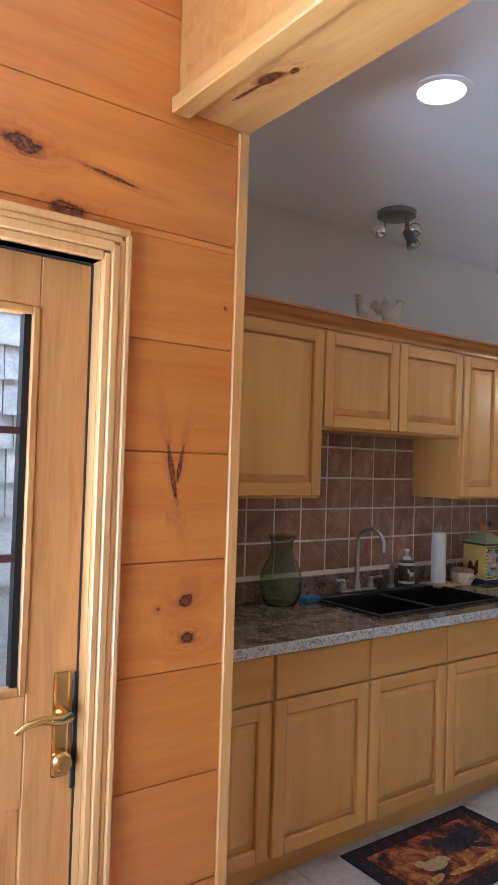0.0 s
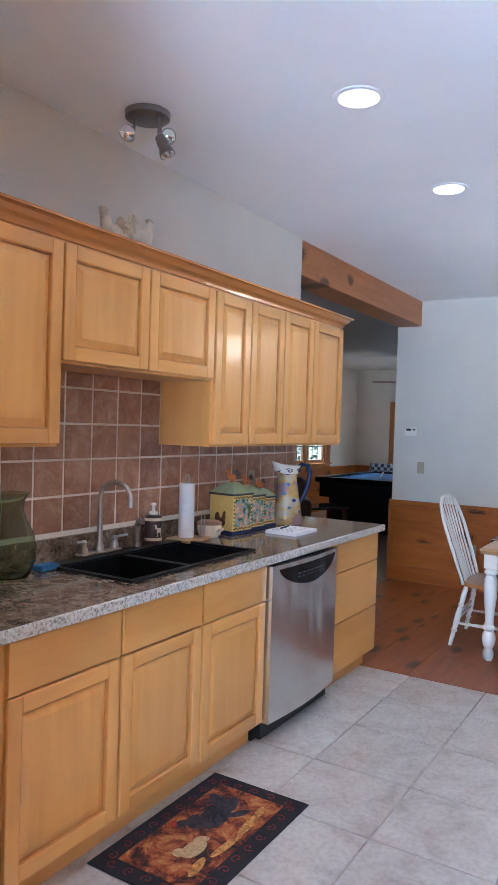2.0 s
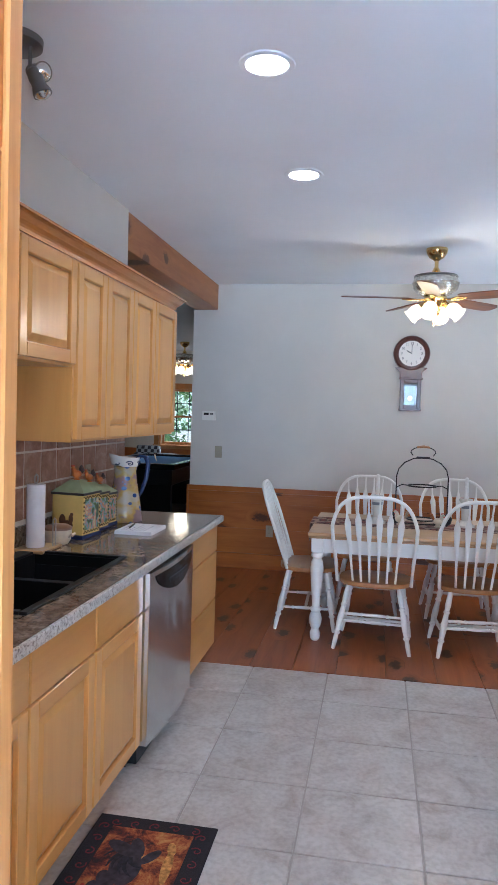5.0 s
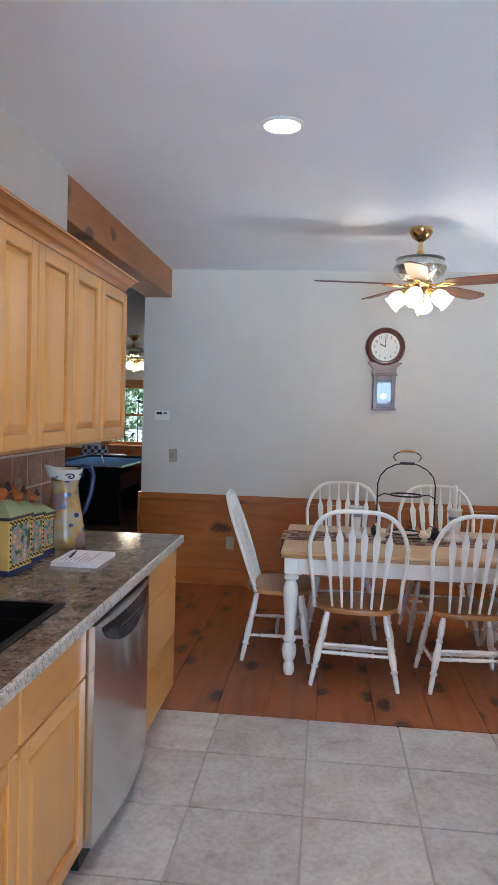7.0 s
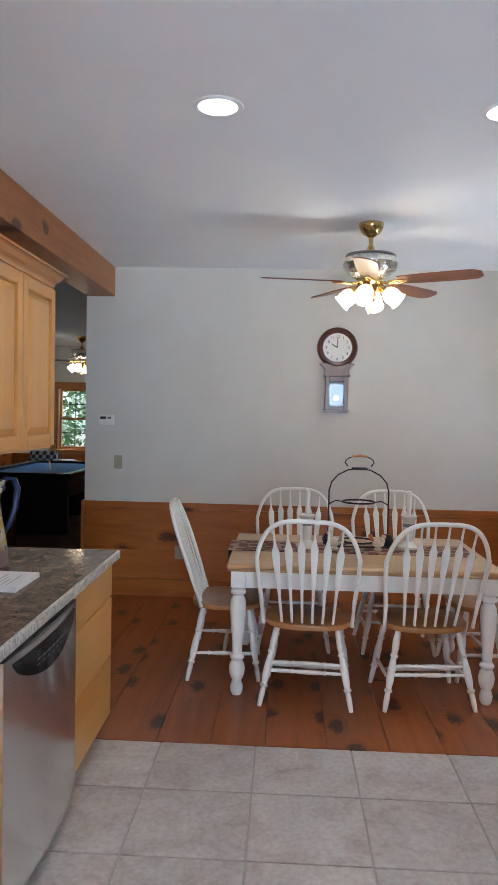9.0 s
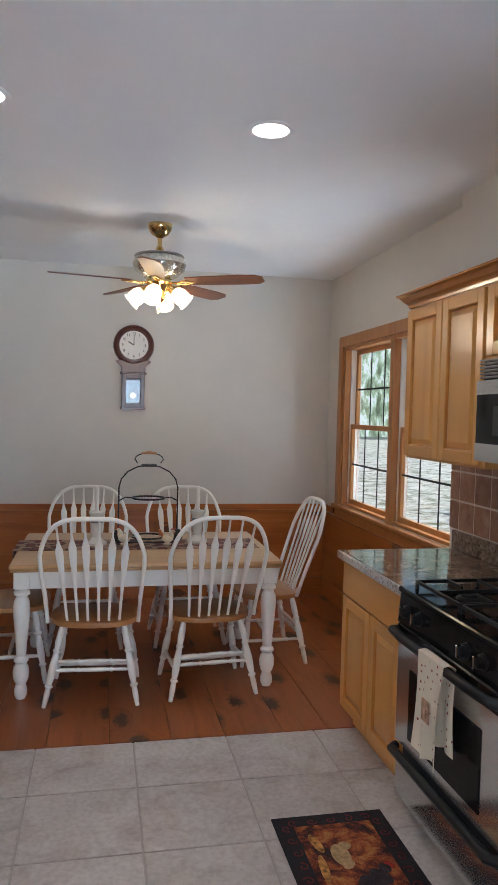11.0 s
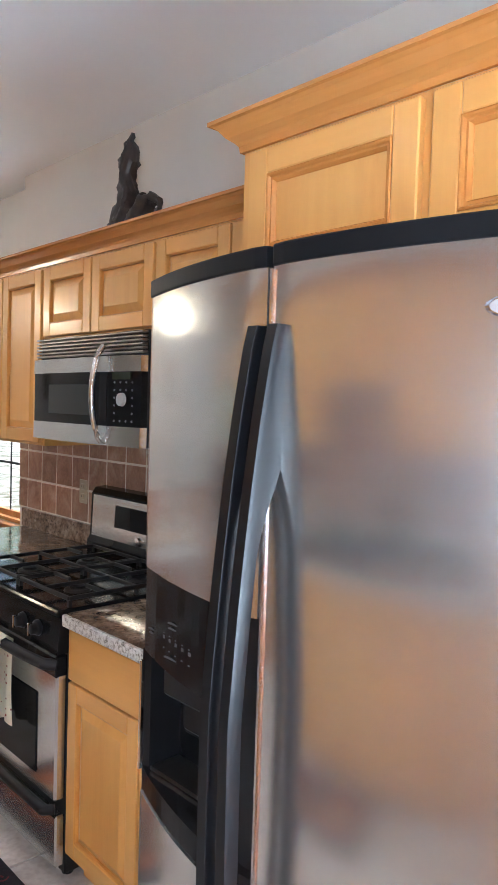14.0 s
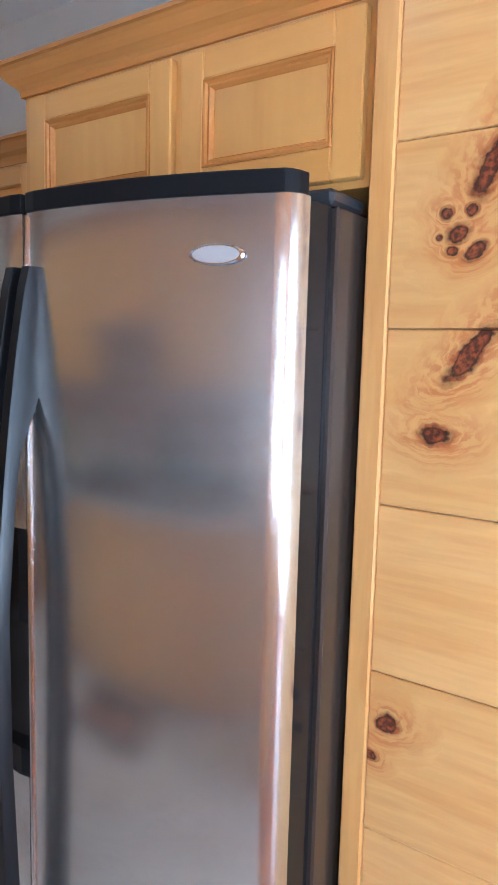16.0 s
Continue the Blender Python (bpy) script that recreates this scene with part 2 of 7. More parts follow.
wains = wood("wainscot_pine_y", (0.50, 0.165, 0.028), (0.36, 0.095, 0.014), axis=1, rough=0.35, knots=0.3, coat=0.15)
wains_x = wood("wainscot_pine_x", (0.50, 0.165, 0.028), (0.36, 0.095, 0.014), axis=0, rough=0.35, knots=0.3, coat=0.15)
beam_mat = wood("stained_beam", (0.46, 0.19, 0.06), (0.34, 0.12, 0.035), axis=0, rough=0.45, knots=0.2)
floor_wood = wood("plank_floor", (0.36, 0.105, 0.022), (0.22, 0.052, 0.010), axis=0, rough=0.34, knots=0.6, coat=0.1, flat=2, knot_col=(0.035, 0.012, 0.006))
game_floor = wood("game_floor", (0.30, 0.19, 0.12), (0.16, 0.10, 0.06), axis=0, rough=0.3, knots=0.1, flat=2)
win_wood = wood("window_pine", (0.55, 0.25, 0.075), (0.42, 0.16, 0.04), axis=2, rough=0.4)
seat_wood = wood("oak_seat", (0.50, 0.25, 0.09), (0.36, 0.15, 0.05), axis=0, rough=0.3, coat=0.2)
table_wood = wood("oak_tabletop", (0.60, 0.38, 0.18), (0.48, 0.27, 0.11), axis=1, rough=0.3, coat=0.2)
mahog = wood("mahogany", (0.14, 0.035, 0.022), (0.07, 0.015, 0.012), axis=2, rough=0.3, coat=0.3)
walnut = wood("walnut_blade", (0.26, 0.09, 0.035), (0.12, 0.04, 0.015), axis=0, rough=0.35)
paint = plain("wall_paint", (0.70, 0.66, 0.60), 0.7, 0, 0.03, 3, 0.04)
ceil_paint = plain("ceiling_paint", (0.90, 0.91, 0.92), 0.8, 0, 0.02, 2, 0.04)
white = plain("white_enamel", (0.86, 0.84, 0.78), 0.35, 0, 0.04, 8)
black = plain("black_gloss", (0.010, 0.010, 0.011), 0.12, Specular_IOR_Level=0.14)
black_matte = plain("black_plastic", (0.010, 0.0105, 0.012), 0.4, 0, 0.1, 60, 0.1, Specular_IOR_Level=0.3)
iron = plain("cast_iron", (0.015, 0.015, 0.016), 0.5, 0.3, 0.2, 50, 0.2)
chrome = plain("chrome", (0.75, 0.75, 0.76), 0.12, 1.0)
nickel = plain("brushed_nickel", (0.50, 0.48, 0.44), 0.28, 1.0)
pewter = plain("pewter", (0.26, 0.25, 0.24), 0.35, 1.0)
brass = plain("brass", (0.72, 0.52, 0.22), 0.18, 1.0)
rubber = plain("rubber", (0.03, 0.03, 0.03), 0.8)
sink_mat = plain("composite_sink", (0.006, 0.006, 0.0065), 0.4, 0, 0.15, 200, 0.1, Specular_IOR_Level=0.25)
grout_mat = plain("grout", (0.74, 0.66, 0.56), 0.85, 0, 0.06, 60, 0.2)
paper = plain("paper", (0.82, 0.80, 0.82), 0.7)
porcelain = plain("porcelain", (0.76, 0.73, 0.66), 0.25, 0, 0.05, 12)


def make_steel(name, axis, turn=0.0):
    k = Nodes(name)
    sc = [220.0, 220.0, 220.0]
    sc[axis] = 1.5
    nz = k.n("TexNoise", Scale=1.0, Detail=3.0)
    k.link(k.coords(tuple(sc), False), nz.inputs[0])
    big = k.n("TexNoise", Scale=2.5, Detail=2.0)
    k.link(k.coords((1, 1, 1), False), big.inputs[0])
    k.bump(nz.outputs["Fac"], 0.004, 0.001)
    col = k.ramp(nz.outputs["Fac"], (0.3, (0.68, 0.69, 0.68)), (0.7, (0.74, 0.75, 0.74)))
    rg = k.n("MapRange")
    k.link(big.outputs["Fac"], rg.inputs[0])
    rg.inputs[3].default_value, rg.inputs[4].default_value = 0.15, 0.19
    tn = k.n("Tangent", direction_type="RADIAL", axis="Z")
    k.link(tn.outputs[0], k.b.inputs["Tangent"])
    k.set(Base_Color=col, Metallic=0.94, Roughness=rg.outputs[0], Anisotropic=0.8, Anisotropic_Rotation=turn)
    return k.m


steel = make_steel("brushed_steel", 0)
steel_upright = make_steel("upright_brushed_steel", 2, 0.25)


def make_granite():
    k = Nodes("granite")
    c = k.coords((1, 1, 1), False)
    v = k.n("TexVoronoi", Scale=85.0)
    k.link(c, v.inputs[0])
    n1 = k.n("TexNoise", Scale=14.0, Detail=8.0, Roughness=0.75)
    k.link(c, n1.inputs[0])
    n2 = k.n("TexNoise", Scale=70.0, Detail=3.0)
    k.link(c, n2.inputs[0])
    a = k.ramp(n1.outputs["Fac"], (0.34, (0.07, 0.048, 0.036)), (0.46, (0.21, 0.145, 0.10)), (0.60, (0.33, 0.25, 0.19)), (0.72, (0.44, 0.36, 0.30)))
    b = k.ramp(v.outputs["Color"], (0.2, (0.5, 0.48, 0.46)), (0.8, (1, 1, 1)))
    col = k.mix(0.8, a, b, "MULTIPLY")
    sp = k.ramp(n2.outputs["Fac"], (0.62, (0, 0, 0)), (0.66, (1, 1, 1)))
    col = k.mix(sp, col, (0.05, 0.035, 0.03))
    return k.set(Base_Color=col, Roughness=0.09)


def make_granite_edge():
    k = Nodes("granite_rough_edge")
    c = k.coords((1, 1, 1), False)
    n1 = k.n("TexNoise", Scale=110.0, Detail=5.0, Roughness=0.7)
    k.link(c, n1.inputs[0])
    col = k.ramp(n1.outputs["Fac"], (0.36, (0.10, 0.085, 0.075)), (0.44, (0.40, 0.37, 0.33)), (0.55, (0.62, 0.60, 0.57)))
    k.bump(n1.outputs["Fac"], 0.6, 0.004)
    return k.set(Base_Color=col, Roughness=0.4)


granite, granite_edge = make_granite(), make_granite_edge()


def make_tile(name, stops, rough, scale, bump=0.15, vary=0.25):
    k = Nodes(name)
    c = k.coords((1, 1, 1), True)
    n1 = k.n("TexNoise", Scale=scale, Detail=7.0, Roughness=0.62, Distortion=0.9)
    k.link(c, n1.inputs[0])
    n2 = k.n("TexNoise", Scale=scale * 9, Detail=4.0)
    k.link(c, n2.inputs[0])
    a = k.ramp(n1.outputs["Fac"], *stops)
    oi = k.n("ObjectInfo")
    tint = k.ramp(oi.outputs["Random"], (0.0, (1 - vary, 1 - vary, 1 - vary)), (1.0, (1, 1, 1)))
    col = k.mix(1.0, a, tint, "MULTIPLY")
    f = k.ramp(n2.outputs["Fac"], (0.35, (0.80, 0.785, 0.77)), (0.6, (1, 1, 1)))
    col = k.mix(0.8, col, f, "MULTIPLY")
    k.bump(n1.outputs["Fac"], bump, 0.004)
    return k.set(Base_Color=col, Roughness=rough)


floor_tile = make_tile("floor_tile", ((0.30, (0.42, 0.35, 0.31)), (0.46, (0.54, 0.49, 0.46)), (0.62, (0.61, 0.57, 0.54))), 0.32, 5.0, 0.2, 0.10)
wall_tile = make_tile("wall_tile", ((0.30, (0.30, 0.125, 0.062)), (0.5, (0.43, 0.215, 0.125)), (0.68, (0.55, 0.36, 0.25))), 0.35, 9.0, 0.35, 0.32)


def emit(name, color, strength):
    k = Nodes(name)
    return k.set(Base_Color=color, Emission_Color=color, Emission_Strength=strength)


can_glow = emit("lamp_glow", (1.0, 0.93, 0.84), 9.0)
shade_glow = emit("glass_shade_glow", (1.0, 0.84, 0.58), 3.2)


def glass(name, color=(1, 1, 1), rough=0.0, ior=1.45):
    k = Nodes(name)
    return k.set(Base_Color=color, Roughness=rough, Transmission_Weight=1.0, IOR=ior)


pane_glass = glass("window_glass", (0.97, 0.99, 0.98), 0, 1.2)
vase_glass = glass("green_glass", (0.70, 0.78, 0.62), 0.04, 1.33)
clear_glass = glass("cut_glass", (0.95, 0.93, 0.88), 0.12)


# ---- mesh helpers ----
def part(name, bm, mat, parent=None, label="", smooth=False, loc=None, rot=None, kind=""):
    me = bpy.data.meshes.new(name)
    bm.to_mesh(me)
    bm.free()
    if mat:
        me.materials.append(mat)
    if smooth:
        me.shade_smooth()
        me.set_sharp_from_angle(angle=radians(38))
    ob = new(name, me)
    if parent:
        ob.parent = parent
    if loc:
        ob.location = loc
    if rot:
        ob.rotation_euler = [radians(a) for a in rot]
    return tagged(ob, label, kind=kind)


def thing(name, loc, label, category, group="", rz=0.0):
    ob = new(name)
    ob.location, ob.rotation_euler = loc, (0, 0, radians(rz))
    return tagged(ob, label, category, group)


def box(bm, x0, y0, z0, x1, y1, z1, bevel=0.0, seg=1):
    x0, x1, y0, y1, z0, z1 = min(x0, x1), max(x0, x1), min(y0, y1), max(y0, y1), min(z0, z1), max(z0, z1)
    m = Matrix.Translation(((x0 + x1) / 2, (y0 + y1) / 2, (z0 + z1) / 2)) @ Matrix.Diagonal((x1 - x0, y1 - y0, z1 - z0, 1))
    g = bmesh.ops.create_cube(bm, size=1, matrix=m)
    if bevel:
        es = list({e for v in g["verts"] for e in v.link_edges})
        bmesh.ops.bevel(bm, geom=es, offset=bevel, segments=seg, affect="EDGES", profile=0.6)
    return bm


def boxes(*rows, bevel=0.0):
    bm = bmesh.new()
    for r in rows:
        box(bm, *r, bevel=bevel)
    return bm


def lathe(profile, seg=24, bm=None, m=None):
    """A turned shape: (radius, height) rows about z."""
    bm = bm or bmesh.new()
    m = m or Matrix()
    rings = []
    for r, z in profile:
        rings.append([bm.verts.new(m @ Vector((max(r, 1e-4) * math.cos(2 * math.pi * i / seg), max(r, 1e-4) * math.sin(2 * math.pi * i / seg), z))) for i in range(seg)])
    for a, b in zip(rings, rings[1:]):
        for i in range(seg):
            bm.faces.new((a[i], a[(i + 1) % seg], b[(i + 1) % seg], b[i]))
    bm.faces.new(rings[0][::-1])
    bm.faces.new(rings[-1])
    return bm


def tube(pts, r, seg=8, bm=None, closed=False):
    bm = bm or bmesh.new()
    pts = [Vector(p) for p in pts]
    n = len(pts)
    radii = r if isinstance(r, (list, tuple)) else [r] * n
    rings, up = [], Vector((0, 0, 1))
    for i, p in enumerate(pts):
        if closed:
            d = pts[(i + 1) % n] - pts[i - 1]
        else:
            d = pts[min(i + 1, n - 1)] - pts[max(i - 1, 0)]
        d.normalize()
        side = d.cross(up if abs(d.dot(up)) < 0.95 else Vector((1, 0, 0)))
        if rings and side.dot(last) < 0:
            side = -side
        side.normalize()
        last = side
        over = side.cross(d)
        rings.append([bm.verts.new(p + radii[i] * (math.cos(2 * math.pi * j / seg) * side + math.sin(2 * math.pi * j / seg) * over)) for j in range(seg)])
    pairs = list(zip(rings, rings[1:])) + ([(rings[-1], rings[0])] if closed else [])
    for a, b in pairs:
        for j in range(seg):
            bm.faces.new((a[j], a[(j + 1) % seg], b[(j + 1) % seg], b[j]))
    if not closed:
        bm.faces.new(rings[0][::-1])
        bm.faces.new(rings[-1])
    bmesh.ops.recalc_face_normals(bm, faces=bm.faces[:])
    return bm


def prism(outline, a, b, axis=1, bm=None, bevel=0.0):
    """An outline in the two other axes, drawn out along axis from a to b."""
    bm = bm or bmesh.new()

    def at(u, v, w):
        return {0: (w, u, v), 1: (u, w, v), 2: (u, v, w)}[axis]

    r0 = [bm.verts.new(at(u, v, a)) for u, v in outline]
    r1 = [bm.verts.new(at(u, v, b)) for u, v in outline]
    fs = [bm.faces.new(r0), bm.faces.new(r1)]
    for i in range(len(r0)):
        j = (i + 1) % len(r0)
        fs.append(bm.faces.new((r0[i], r0[j], r1[j], r1[i])))
    bmesh.ops.recalc_face_normals(bm, faces=fs)
    if bevel:
        bmesh.ops.bevel(bm, geom=list({e for f in fs for e in f.edges}), offset=bevel, segments=2, affect="EDGES", profile=0.6)
    return bm


def slab(name, mat, *rows, kind="structure", label="", bevel=0.0, parent=None):
    return part(name, boxes(*rows, bevel=bevel), mat, parent, label, kind=kind)


# ---- structure: walls, floors, ceilings ----
slab("ground", make_tile("forest_floor", ((0.38, (0.16, 0.17, 0.08)), (0.47, (0.50, 0.47, 0.38)), (0.58, (0.78, 0.75, 0.68))), 0.9, 2.2, 0.15, 0.0), (-60, -80, -0.5, 90, 80, -0.35))
slab("subfloor", plain("subfloor", (0.2, 0.15, 0.1), 0.9), (-3.2, -3.1, -0.3, 13.9, 6.3, -0.035))
slab("ceiling", ceil_paint, (1.0, -1.08, CEIL, 7.5, 2.97, CEIL + 0.15))
# games room ceiling, a darker grey than the kitchen's
slab("ceiling_game_room", plain("game_ceiling_grey", (0.55, 0.56, 0.57), 0.8, 0, 0.03, 2), (1.0, 2.97, 2.7, 13.9, 6.3, CEIL + 0.15), (7.5, 1.0, 2.7, 13.9, 2.97, CEIL + 0.15))
slab("ceiling_hall", plain("hall_ceiling", (0.7, 0.66, 0.6), 0.8, 0, 0.03, 2), (-3.2, -2.1, 2.9, 1.0, 1.72, 3.0))
slab("wall_north", paint, (1.12, NORTH, -0.035, 4.65, NORTH + 0.24, CEIL))
slab("wall_west_kitchen", paint, (0.98, DOORY + 0.12, -0.035, 1.12, NORTH + 0.24, CEIL))
slab("wall_east", paint, (EAST, -1.08, -0.035, EAST + 0.14, 2.975, 2.575), (EAST, -1.08, 2.575, EAST + 0.14, 2.73, CEIL))
slab("wall_south", paint, (1.0, -1.08, -0.035, 4.72, SOUTH, CEIL))


def wall_with_holes(name, mat, axis, a0, a1, b0, b1, z0, z1, holes, parent=None):
    """A wall along x (axis 0) or y (axis 1); holes: (from, to, bottom, top)."""
    rows, pos = [], a0
    for h0, h1, zb, zt in sorted(holes):
        rows += [(pos, h0, z0, z1), (h0, h1, z0, zb), (h0, h1, zt, z1)]
        pos = h1
    rows.append((pos, a1, z0, z1))
    rows = [r for r in rows if r[1] - r[0] > 1e-4 and r[3] - r[2] > 1e-4]
    if axis == 0:
        return slab(name, mat, *[(p, b0, q, r, b1, s) for p, r, q, s in rows], parent=parent)
    return slab(name, mat, *[(b0, p, q, b1, r, s) for p, r, q, s in rows], parent=parent)


wall_with_holes("wall_window", paint, 0, 4.72, 7.42, -1.08, WINY, -0.035, CEIL, [(4.84, 6.88, 0.86, 2.19)])
wall_with_holes("wall_game_north", paint, 0, 4.735, 13.9, 6.1, 6.3, -0.035, CEIL, [(10.7, 12.3, 0.88, 2.02)])
wall_with_holes("wall_game_east", paint, 1, 1.0, 6.1, 13.6, 13.8, -0.035, CEIL, [(3.5, 5.3, 0.88, 1.98)])
slab("wall_game_west", paint, (4.5, NORTH + 0.24, -0.035, 4.735, 6.3, CEIL))
slab("wall_game_south", paint, (7.42, 0.9, -0.035, 13.9, 1.0, CEIL))
slab("beam", beam_mat, (4.652, 2.73, 2.578, EAST + 0.02, 2.972, CEIL - 0.003), bevel=0.004, label="stained pine header beam across the opening")
# hall
slab("wall_hall_west", pine_wall, (-2.2, -2.1, -0.035, -2.0, -0.9, 2.9), (-2.2, 1.1, -0.035, -2.0, 2.0, 2.9), (-2.2, -0.9, -0.035, -2.0, 1.1, 0.2), (-2.2, -0.9, 2.3, -2.0, 1.1, 2.9))
slab("wall_hall_south", pine_wall, (-2.2, -2.1, -0.035, 1.2, -2.0, 2.9))
wall_with_holes("wall_hall_north", plain("lath", (0.4, 0.25, 0.12), 0.8), 0, -2.0, POSTX - 0.012, DOORY + 0.02, DOORY + 0.14, -0.035, 2.9, [(-0.25, 0.705, -0.035, 2.045)])
slab("wall_hall_east", plain("lath_b", (0.4, 0.25, 0.12), 0.8), (1.0, -2.0, -0.035, 1.235, SHY - 0.02, 2.9))

# ---- board cladding ----
def cladding(name, mat, rows, seam, b0, b1, axis, top, bottom, side, label):
    """Lapped boards on one wall. rows: (from, to) spans; seam: one joint's height; side: which way the face looks."""
    root = tagged(new(name), label, kind="structure")
    z = seam
    while z > bottom:
        z -= 0.275
    count = 0
    while z < top:
        lo, hi = max(z + 0.0006, bottom), min(z + 0.2738, top)
        for a, b, cut_lo, cut_hi in rows:
            l2, h2 = max(lo, cut_lo), min(hi, cut_hi)
            if h2 - l2 > 0.008:
                jut = 0.0012 * math.sin(count * 2.3)
                bm = bmesh.new()
                if axis == 0:
                    box(bm, a, b0, l2, b, b1 + side * jut, h2, bevel=0.002)
                else:
                    box(bm, b0, a, l2, b1 + side * jut, b, h2, bevel=0.0025)
                part("board", bm, mat, root, kind="structure")
            count += 1
        z += 0.275
    return root


cladding("wall_boards_door", door_wall_pine, [(-2.0, -0.33, 0, 2.125), (0.772, POSTX - 0.034, 0, 2.125), (-2.0, POSTX - 0.034, 2.125, 2.9)], 2.42, DOORY + 0.02, DOORY, 0, 2.9, 0, -1, "orange knotty pine boards laid flat with dark seams")
cladding("wall_boards_fridge", fridge_wall_pine, [(0.2, 1.205, 0, 2.9)], 1.635, SHY - 0.02, SHY, 0, 2.9, 0, 1, "pale knotty pine boards beside the refrigerator")
slab("trim_post_north", pine_trim, (POSTX - 0.034, DOORY - 0.006, 0, POSTX, DOORY + 0.14, 2.46), bevel=0.003, label="pine corner trim")
slab("trim_post_south", pine_trim, (1.205, SHY - 0.14, 0, 1.245, SHY + 0.006, 2.46), bevel=0.003, label="pine corner trim")
# header between hall and kitchen
slab("header_underside", pine_trim_h, (0.93, SHY + 0.006, 2.462, POSTX - 0.002, DOORY - 0.003, 2.487), bevel=0.002, label="knotty pine underside of header")
slab("header_strip", pine_trim_h, (0.875, SHY + 0.006, 2.445, 0.93, DOORY - 0.003, 2.487), bevel=0.004, label="pine moulding strip")
slab("header_face_hall", pine_wall, (0.897, SHY + 0.003, 2.487, 0.917, DOORY - 0.003, 2.9))
slab("header_core", paint, (0.917, -1.08, 2.487, POSTX - 0.004, DOORY + 0.14, 2.9))
slab("header_kitchen_side", paint, (POSTX - 0.004, SOUTH, 2.487, POSTX + 0.01, DOORY + 0.14, CEIL))


# ---- hall door ----
def hall_door():
    root = tagged(new("door_1"), "closed oak-grained door with a tall divided window", kind="structure")
    x0, x1, y = -0.22, 0.70, DOORY + 0.04
    z1 = 2.035
    s = 0.122
    part("panel", boxes((x0, y, 0.0, x0 + s, y + 0.04, z1), (x1 - s, y, 0.0, x1, y + 0.04, z1), (x0 + s, y, z1 - 0.12, x1 - s, y + 0.04, z1), (x0 + s, y, 0.78, x1 - s, y + 0.04, 1.035), (x0 + s, y, 0, x1 - s, y + 0.04, 0.22), (x0 + s, y + 0.012, 0.22, x1 - s, y + 0.03, 0.78), bevel=0.003), oak_door, root, kind="structure")
    part("moulding", boxes((x0 + s, y - 0.006, 1.035, x0 + s + 0.018, y + 0.03, z1 - 0.12), (x1 - s - 0.018, y - 0.006, 1.035, x1 - s, y + 0.03, z1 - 0.12), (x0 + s + 0.018, y - 0.006, 1.035, x1 - s - 0.018, y + 0.03, 1.053), (x0 + s + 0.018, y - 0.006, z1 - 0.138, x1 - s - 0.018, y + 0.03, z1 - 0.12), bevel=0.003), oak_door, root, kind="structure")
    part("raised_field", boxes((x0 + s + 0.05, y + 0.002, 0.27, x1 - s - 0.05, y + 0.012, 0.73), bevel=0.004), oak_door, root, kind="structure")
    bars = bmesh.new()
    for k in (1, 2):
        box(bars, x0 + s + 0.018, y + 0.008, 1.053 + 0.289 * k - 0.008, x1 - s - 0.018, y + 0.02, 1.053 + 0.289 * k + 0.008)
    box(bars, 0.24 - 0.008, y + 0.009, 1.053, 0.24 + 0.008, y + 0.019, z1 - 0.138)
    part("muntins", bars, plain("muntin_brown", (0.06, 0.02, 0.018), 0.5), root, kind="structure")
    part("dark_liner", boxes((x1 - s - 0.034, y + 0.006, 1.053, x1 - s - 0.018, y + 0.035, z1 - 0.138)), black_matte, root, kind="structure")
    p = part("pane", boxes((x0 + s, y + 0.022, 1.04, x1 - s, y + 0.026, z1 - 0.125)), pane_glass, root, kind="structure")
    p.visible_shadow = False
    # casing
    tr = wood("casing_pine", (0.70, 0.42, 0.17), (0.58, 0.30, 0.10), axis=2, rough=0.35, coat=0.15)
    for nm, a, b in (("casing", 0.705, 0.772), ("casing", -0.33, -0.25)):
        o = 1 if a > 0 else -1
        bm = bmesh.new()
        edge = [0.0, 0.018, 0.038, 0.053, 0.067] if a > 0 else [0.0, 0.022, 0.045, 0.062, 0.08]
        deep = [0.016, 0.024, 0.018, 0.026]
        for i in range(4):
            u0, u1 = (a + edge[i], a + edge[i + 1]) if o > 0 else (b - edge[i], b - edge[i + 1])
            box(bm, u0, DOORY - deep[i], 0, u1, DOORY + 0.02, 2.04 + edge[i + 1], bevel=0.003)
        part(nm, bm, tr, root, kind="structure")
    bm = bmesh.new()
    for i in range(4):
        e0, e1 = (0.0, 0.022, 0.045, 0.062)[i], (0.022, 0.045, 0.062, 0.08)[i]
        box(bm, -0.25 - e0, DOORY - (0.016, 0.024, 0.018, 0.026)[i], 2.04 + e0, 0.705 + e0, DOORY + 0.02, 2.04 + e1, bevel=0.003)
    part("casing_head", bm, tr, root, kind="structure")
    part("jamb", boxes((0.703, DOORY - 0.0, 0, 0.7055, DOORY + 0.14, 2.04), (-0.25, DOORY, 0, -0.223, DOORY + 0.14, 2.04), (-0.223, DOORY, 2.04, 0.703, DOORY + 0.14, 2.04)), tr, root, kind="structure")
    part("weatherstrip", boxes((0.7002, y - 0.002, 0, 0.7028, y + 0.04, 2.036), (x0, y - 0.002, 2.0352, x1, y + 0.04, 2.0398)), rubber, root, kind="structure")
    part("hinge", boxes((0.69, y - 0.007, 0.80, 0.702, y - 0.0005, 1.07), bevel=0.002), black_matte, root, kind="structure")
    # handle set
    plate = bmesh.new()
    box(plate, 0.642, y - 0.008, 0.835, 0.682, y, 1.075, bevel=0.006, seg=2)
    part("door_plate", plate, brass, root, "brushed brass escutcheon", kind="structure")
